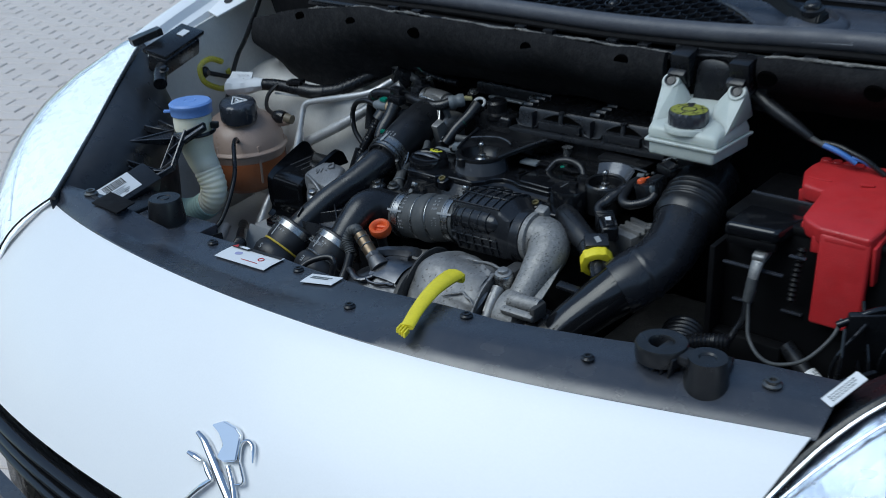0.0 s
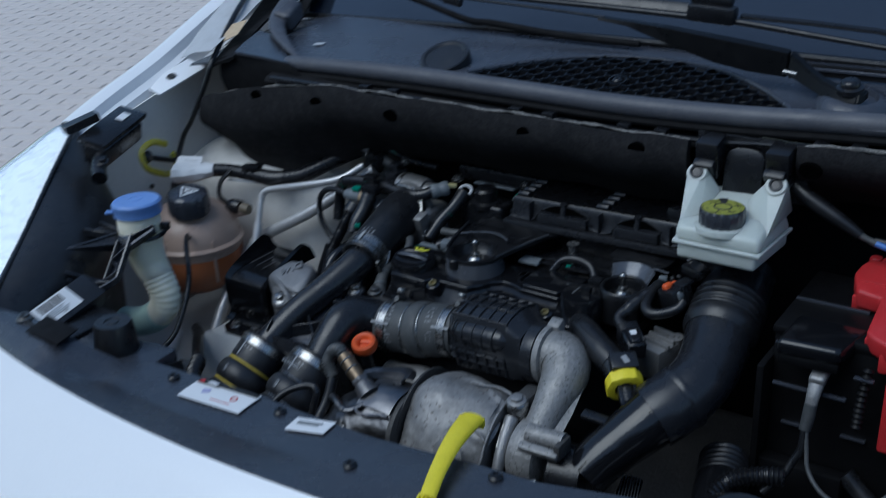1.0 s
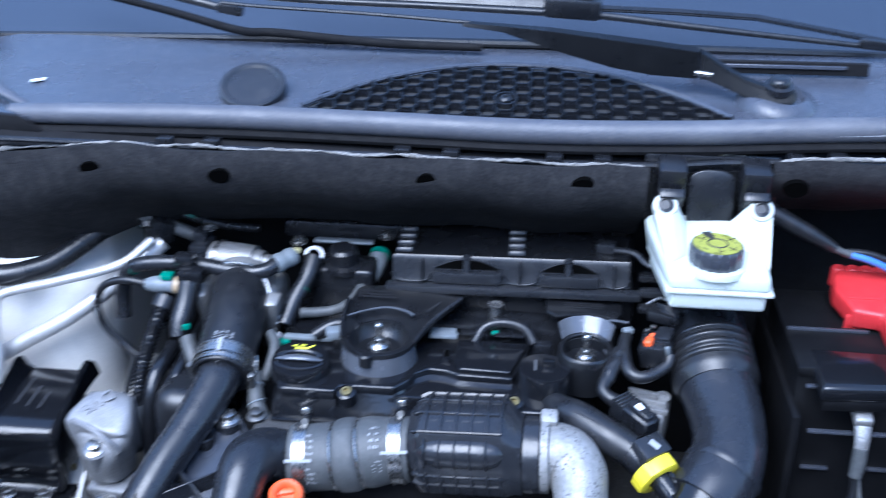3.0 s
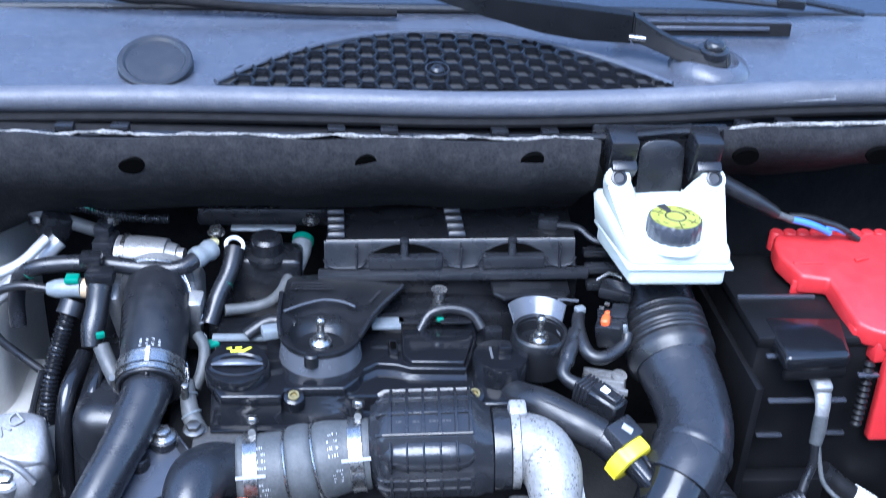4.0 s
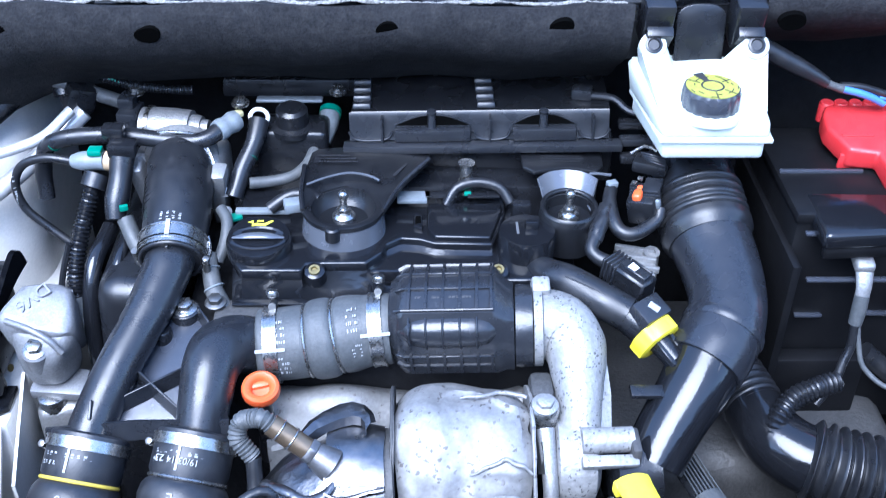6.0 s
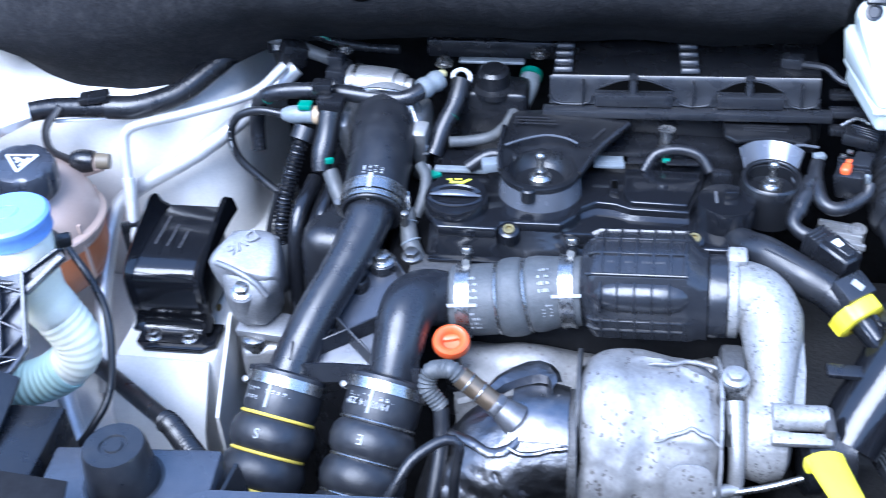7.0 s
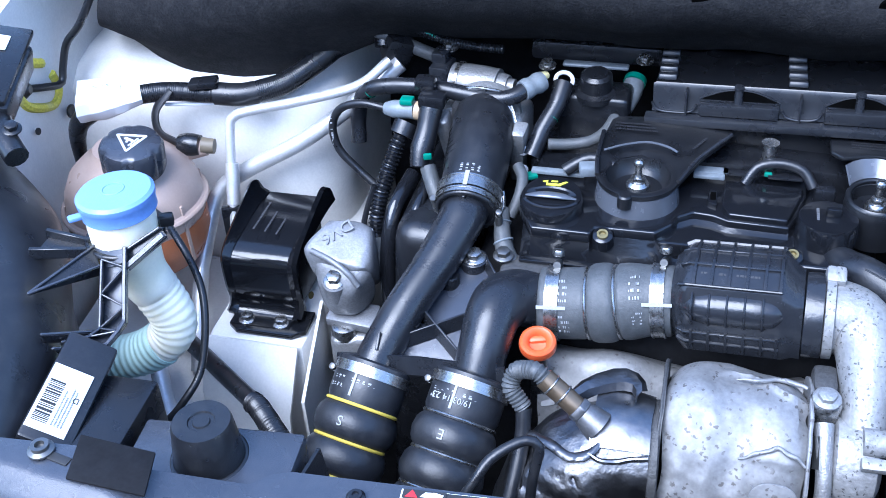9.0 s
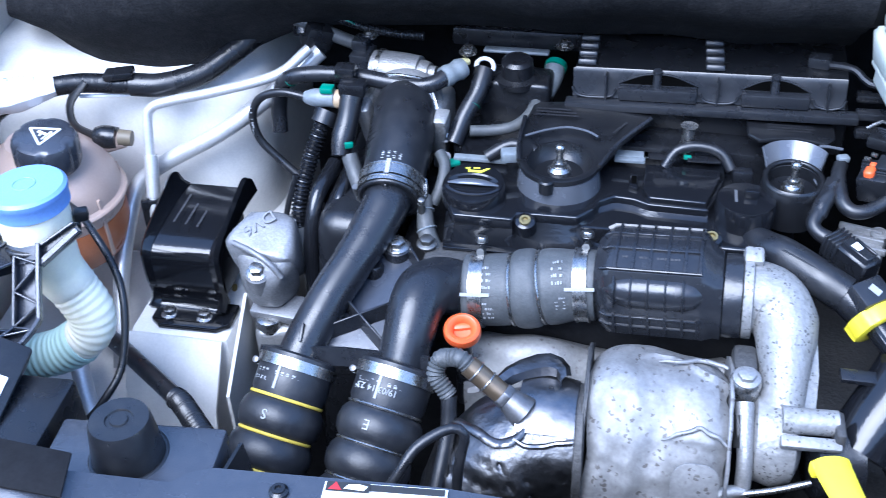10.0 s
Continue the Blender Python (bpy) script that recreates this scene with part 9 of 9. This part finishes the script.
part("terminal", box((0.005, 0.0035, 0.003), (0.070, 0.3745, 0.968), 0.0005, (0, 0, -25)), STEEL, oc)
part("terminal", box((0.005, 0.0035, 0.003), (0.064, 0.3705, 0.966), 0.0005, (0, 0, -25)), STEEL, oc)
part("metal_clip", tube([(0.066, 0.408, 0.974), (0.080, 0.412, 0.980), (0.090, 0.404, 0.979)], 0.0018, 8), STEEL, oc)
part("lead", tube([(0.086, 0.352, 0.950), (0.0835, 0.345, 0.944), (0.0735, 0.338, 0.939), (0.060, 0.332, 0.936), (0.050, 0.3345, 0.937), (0.0445, 0.345, 0.941), (0.043, 0.368, 0.948), (0.046, 0.382, 0.951)], [0.0058, 0.0062, 0.0066, 0.0062], 14, 0.003), RUBBER, oc)
part("wire_clip", box((0.010, 0.008, 0.006), (0.047, 0.384, 0.956), 0.0015, (0, 0, 20)), GREY_CLIP, oc)

# ---- battery ----
CASE_BLACK = material("battery_case_plastic", (0.0045, 0.0047, 0.0055), 0.42, grain=0.15, stain=0.3, stain_size=16, stain_colour=(0.007, 0.0072, 0.0082), bump=0.0001, bump_size=600, dust=0.004)
CASE_BLACK.node_tree.nodes["Principled BSDF"].inputs["Specular IOR Level"].default_value = 0.18
bat = thing("battery", (0.36, 0.4, 0.7), "black battery with a lidded terminal in its tray", "battery")
part("case", box((0.42, 0.15, 0.24), (0.41, 0.395, 0.84), 0.006), CASE_BLACK, bat)
part("lid", box((0.425, 0.155, 0.012), (0.411, 0.395, 0.961), 0.004), CASE_BLACK, bat)
part("terminal_lid", plate([(0.213, 0.284), (0.276, 0.289), (0.292, 0.352), (0.213, 0.354)], 0.018, pose(0, 0, 0.950), 0.006, seg=3), GLOSS_BLACK, bat, "glossy terminal lid")
part("lid_front", box((0.060, 0.008, 0.012), (0.2455, 0.292, 0.946), 0.003, (0, 0, 4)), CASE_BLACK, bat)
part("tray", box((0.09, 0.02, 0.09), (0.245, 0.308, 0.77), 0.004), CASE_BLACK, bat)
# Ledges paler than the case: sky caught on dark edges, as colour.
for x, y, z, w in ((0.248, 0.296, 0.912, 0.075), (0.230, 0.317, 0.855, 0.026), (0.292, 0.317, 0.857, 0.026), (0.300, 0.296, 0.94, 0.02), (0.212, 0.31, 0.952, 0.012)):
    part("ledge", box((w, 0.006, 0.003), (x, y, z), 0.001), PANEL_GREY, bat)
part("ledge", box((0.078, 0.004, 0.004), (0.24, 0.387, 0.968), 0.001), PANEL_GREY, bat)
part("side_wall", box((0.008, 0.20, 0.20), (0.198, 0.39, 0.83), 0.002), CASE_BLACK, bat)
part("spring", tube([(0.302, 0.303, 0.95), (0.30, 0.295, 0.915), (0.299, 0.292, 0.885)], ribbed(0.006, 0.006, 0.0025), 12, 0.001), CASE_BLACK, bat)
clampb = thing("battery_clamp", (0.257, 0.29, 0.85), "grey cable lug and cable on the battery post", "battery clamp")
part("lug", box((0.017, 0.026, 0.012), (0.257, 0.298, 0.932), 0.004, (15, 0, 0), 3), ALU, clampb)
part("lug_tail", tube([(0.257, 0.288, 0.926), (0.2565, 0.281, 0.915), (0.256, 0.278, 0.902)], [0.008, 0.007, 0.006], 16, flat=(1, 0.6)), ALU, clampb)
part("sleeve", tube([(0.256, 0.279, 0.908), (0.2555, 0.276, 0.893), (0.254, 0.273, 0.88)], [0.0065, 0.0068, 0.006], 16), GREY_RUBBER, clampb)
part("cable", tube([(0.254, 0.273, 0.882), (0.254, 0.268, 0.86), (0.248, 0.262, 0.845), (0.242, 0.255, 0.83), (0.225, 0.245, 0.81)], 0.0042, 14), RUBBER, clampb)
part("cable", tube([(0.256, 0.272, 0.882), (0.26, 0.266, 0.86), (0.266, 0.258, 0.842), (0.285, 0.245, 0.83), (0.31, 0.235, 0.832), (0.34, 0.24, 0.845), (0.36, 0.26, 0.87), (0.365, 0.275, 0.89)], 0.0024, 12), GREY_RUBBER, clampb)
part("conduit", tube([(0.245, 0.254, 0.83), (0.225, 0.248, 0.828), (0.20, 0.238, 0.822), (0.185, 0.225, 0.81), (0.18, 0.215, 0.795)], ribbed(0.0105, 0.005, 0.002), 16, 0.0012), BLACK_PLASTIC, clampb)
part("white_tape", tube([(0.3238, 0.3044, 0.7891), (0.340, 0.298, 0.781), (0.3565, 0.2913, 0.7722)], 0.0115, 16), LABEL, clampb, "white printed sleeve")
part("sleeve_print", printing((0.3238, 0.3044, 0.7891), (0.0327, -0.0131, -0.0169), 0.0116, 0.004, 0.034, 60, 120, 3, seed=6), GREY_CLIP, clampb)
part("dark_loom", tube([(0.29, 0.312, 0.815), (0.305, 0.309, 0.803), (0.324, 0.304, 0.789)], 0.010, 14), RUBBER, clampb)

red = thing("terminal_cover", (0.33, 0.38, 0.87), "red plastic fuse cover hooked over the battery", "cover")
top = [(0.258, 0.464), (0.252, 0.448), (0.250, 0.43), (0.256, 0.412), (0.262, 0.395), (0.288, 0.391), (0.289, 0.37), (0.291, 0.327), (0.300, 0.318), (0.318, 0.309), (0.376, 0.307), (0.381, 0.335), (0.381, 0.40), (0.373, 0.418), (0.382, 0.432), (0.384, 0.466)]
part("top", plate(top, 0.022, pose(0, 0, 0.914, 8, 0, 0), 0.004, seg=3), RED, red)
part("front_flap", box((0.058, 0.013, 0.112), (0.348, 0.306, 0.917), 0.004, (-3, 0, 0), 3), RED, red)
part("shoulder", box((0.058, 0.03, 0.02), (0.348, 0.317, 0.966), 0.007, (10, 0, 0), 3), RED, red)
part("side_tab", box((0.014, 0.02, 0.022), (0.314, 0.318, 0.955), 0.003, (0, 0, 8)), RED, red)
part("left_wall", box((0.006, 0.06, 0.03), (0.294, 0.352, 0.962), 0.002, (8, 0, -2)), RED, red)
part("back_wall", box((0.03, 0.004, 0.02), (0.272, 0.396, 0.972), 0.001, (8, 0, 0)), RED, red)
part("right_wall", box((0.005, 0.08, 0.05), (0.381, 0.345, 0.95), 0.002, (8, 0, 0)), RED, red)
for k in range(9):
    part("scallop", lathe([(0.0072, 0), (0.0072, 0.018), (0.006, 0.02)], pose(0.262 + 0.0138 * k, 0.4625, 0.980), 14), RED, red)
part("pip", box((0.016, 0.005, 0.003), (0.331, 0.413, 0.996), 0.001, (8, 0, 20)), RED, red)
part("rib", box((0.03, 0.003, 0.002), (0.275, 0.408, 0.994), 0.0008, (8, 0, 0)), RED, red)
hose3 = thing("battery_loom", (0.22, 0.44, 1.0), "black loom with blue tape over the battery", "wiring")
part("loom", tube([(0.160, 0.452, 1.075), (0.189, 0.444, 1.0615), (0.2314, 0.44, 1.0404), (0.2469, 0.44, 1.0315)], [0.0095, 0.0092, 0.0085, 0.0055], 14), RUBBER, hose3)
part("braid", tube([(0.245, 0.44, 1.0322), (0.254, 0.44, 1.0285), (0.264, 0.44, 1.025)], [0.0045, 0.0035, 0.004], 10), GREY_RUBBER, hose3, "frayed grey braid")
WIRE_BLUE = material("blue_wire", (0.06, 0.17, 0.48), 0.45)
part("blue_wire", tube([(0.262, 0.44, 1.0255), (0.278, 0.438, 1.0225), (0.292, 0.438, 1.0175), (0.306, 0.44, 1.010)], 0.0036, 10), WIRE_BLUE, hose3, "blue taped wire")
part("blue_wire", tube([(0.300, 0.44, 1.0165), (0.311, 0.44, 1.0150), (0.324, 0.442, 1.009)], 0.0026, 10), WIRE_BLUE, hose3)
part("dark_lead", tube([(0.262, 0.443, 1.027), (0.280, 0.442, 1.0265), (0.296, 0.441, 1.0225), (0.316, 0.441, 1.0155), (0.34, 0.445, 1.0)], 0.0036, 10), RUBBER, hose3)
net = thing("fuse_box_side", (0.43, 0.25, 0.85), "black webbed plastic wall beside the headlamp", "bracket")
part("wall", box((0.12, 0.01, 0.12), (0.435, 0.245, 0.88), 0.003, (10, 0, 38)), BLACK_PLASTIC, net)
rnd = random.Random(21)
for k in range(9):
    a, b = V((0.392 + 0.011 * k, 0.188 + 0.0095 * k, 0.835 + rnd.uniform(-0.01, 0.03))), V((0.40 + 0.0115 * k + rnd.uniform(-0.03, 0.03), 0.20 + 0.0095 * k + rnd.uniform(-0.02, 0.02), 0.935 + rnd.uniform(-0.02, 0.01)))
    mid = a.lerp(b, 0.5) + V((rnd.uniform(-0.02, 0.02), -0.012 + rnd.uniform(-0.012, 0.0), rnd.uniform(-0.01, 0.01)))
    part("web", tube([a, mid, b], rnd.uniform(0.0016, 0.0032), 8, 0.006), GLOSS_BLACK, net)
part("edge", tube([(0.385, 0.195, 0.925), (0.42, 0.222, 0.942), (0.455, 0.25, 0.938), (0.49, 0.285, 0.945)], 0.004, 10), GLOSS_BLACK, net)
part("slat", beam((0.40, 0.10, 0.90), (0.44, 0.16, 0.905), 0.006, 0.004), BLACK_PLASTIC, net)

# ---- paving blocks, nearest the wing ----
paver = bmesh.new()
box((0.193, 0.093, 0.05), (0, 0, -0.018), 0.004, seg=1, bm=paver)
paver_me = bpy.data.meshes.new("paving_block")
paver.to_mesh(paver_me)
paver.free()
paver_me.materials.append(PAVING)
nt = PAVING.node_tree
info = nt.nodes.new("ShaderNodeObjectInfo")
hsv = nt.nodes.new("ShaderNodeHueSaturation")
vary = nt.nodes.new("ShaderNodeMapRange")
vary.inputs["To Min"].default_value, vary.inputs["To Max"].default_value = 0.85, 1.12
nt.links.new(info.outputs["Random"], vary.inputs["Value"])
nt.links.new(vary.outputs["Result"], hsv.inputs["Value"])
base = nt.nodes["Principled BSDF"].inputs["Base Color"]
nt.links.new(base.links[0].from_socket, hsv.inputs["Color"])
nt.links.new(hsv.outputs["Color"], base)
rnd = random.Random(11)
turn = radians(28)
near, far = [], []
for i in range(-140, 141):
    for j in range(-70, 71):
        u, v = j * 0.2 + (0.1 if i % 2 else 0), i * 0.1
        x, y = -4.0 + u * math.cos(turn) - v * math.sin(turn), 3.0 + u * math.sin(turn) + v * math.cos(turn)
        if -9 < x < 6 and -6 < y < 9 and not (-0.9 < x < 0.75 and 0.0 < y < 3.6):
            d = abs(x + 1.6) + abs(y - 1.6)
            (near if -3.1 < x < -1.2 and 0.8 < y < 3.6 else far).append((d, x, y))
near.sort()
far += near[300:]
for _, x, y in near[:300]:
    ob = new("paving_block", paver_me)
    ob.parent = ground
    ob.matrix_basis = pose(x, y, rnd.uniform(-0.002, 0.002), rnd.uniform(-0.5, 0.5), rnd.uniform(-0.5, 0.5), math.degrees(turn) + rnd.uniform(-0.6, 0.6))
verts, faces = [], []
for _, x, y in far:
    z, c, s = rnd.uniform(-0.002, 0.002) + 0.007, math.cos(turn), math.sin(turn)
    k = len(verts)
    for dz, shrink in ((-0.03, 1.0), (-0.004, 1.0), (0, 0.96)):
        for a, b in ((-0.0965, -0.0465), (0.0965, -0.0465), (0.0965, 0.0465), (-0.0965, 0.0465)):
            a, b = a * shrink, b * (shrink - (0.04 if shrink < 1 else 0))
            verts.append((x + a * c - b * s, y + a * s + b * c, z + dz))
    for q in range(4):
        n = (q + 1) % 4
        faces += [(k + q, k + n, k + 4 + n, k + 4 + q), (k + 4 + q, k + 4 + n, k + 8 + n, k + 8 + q)]
    faces.append((k + 8, k + 9, k + 10, k + 11))
me = bpy.data.meshes.new("paving_blocks")
me.from_pydata(verts, [], faces)
me.materials.append(PAVING)
rest = new("paving_blocks", me)
tagged(rest, "more grey concrete paving blocks farther off", "paving", kind="stuff")
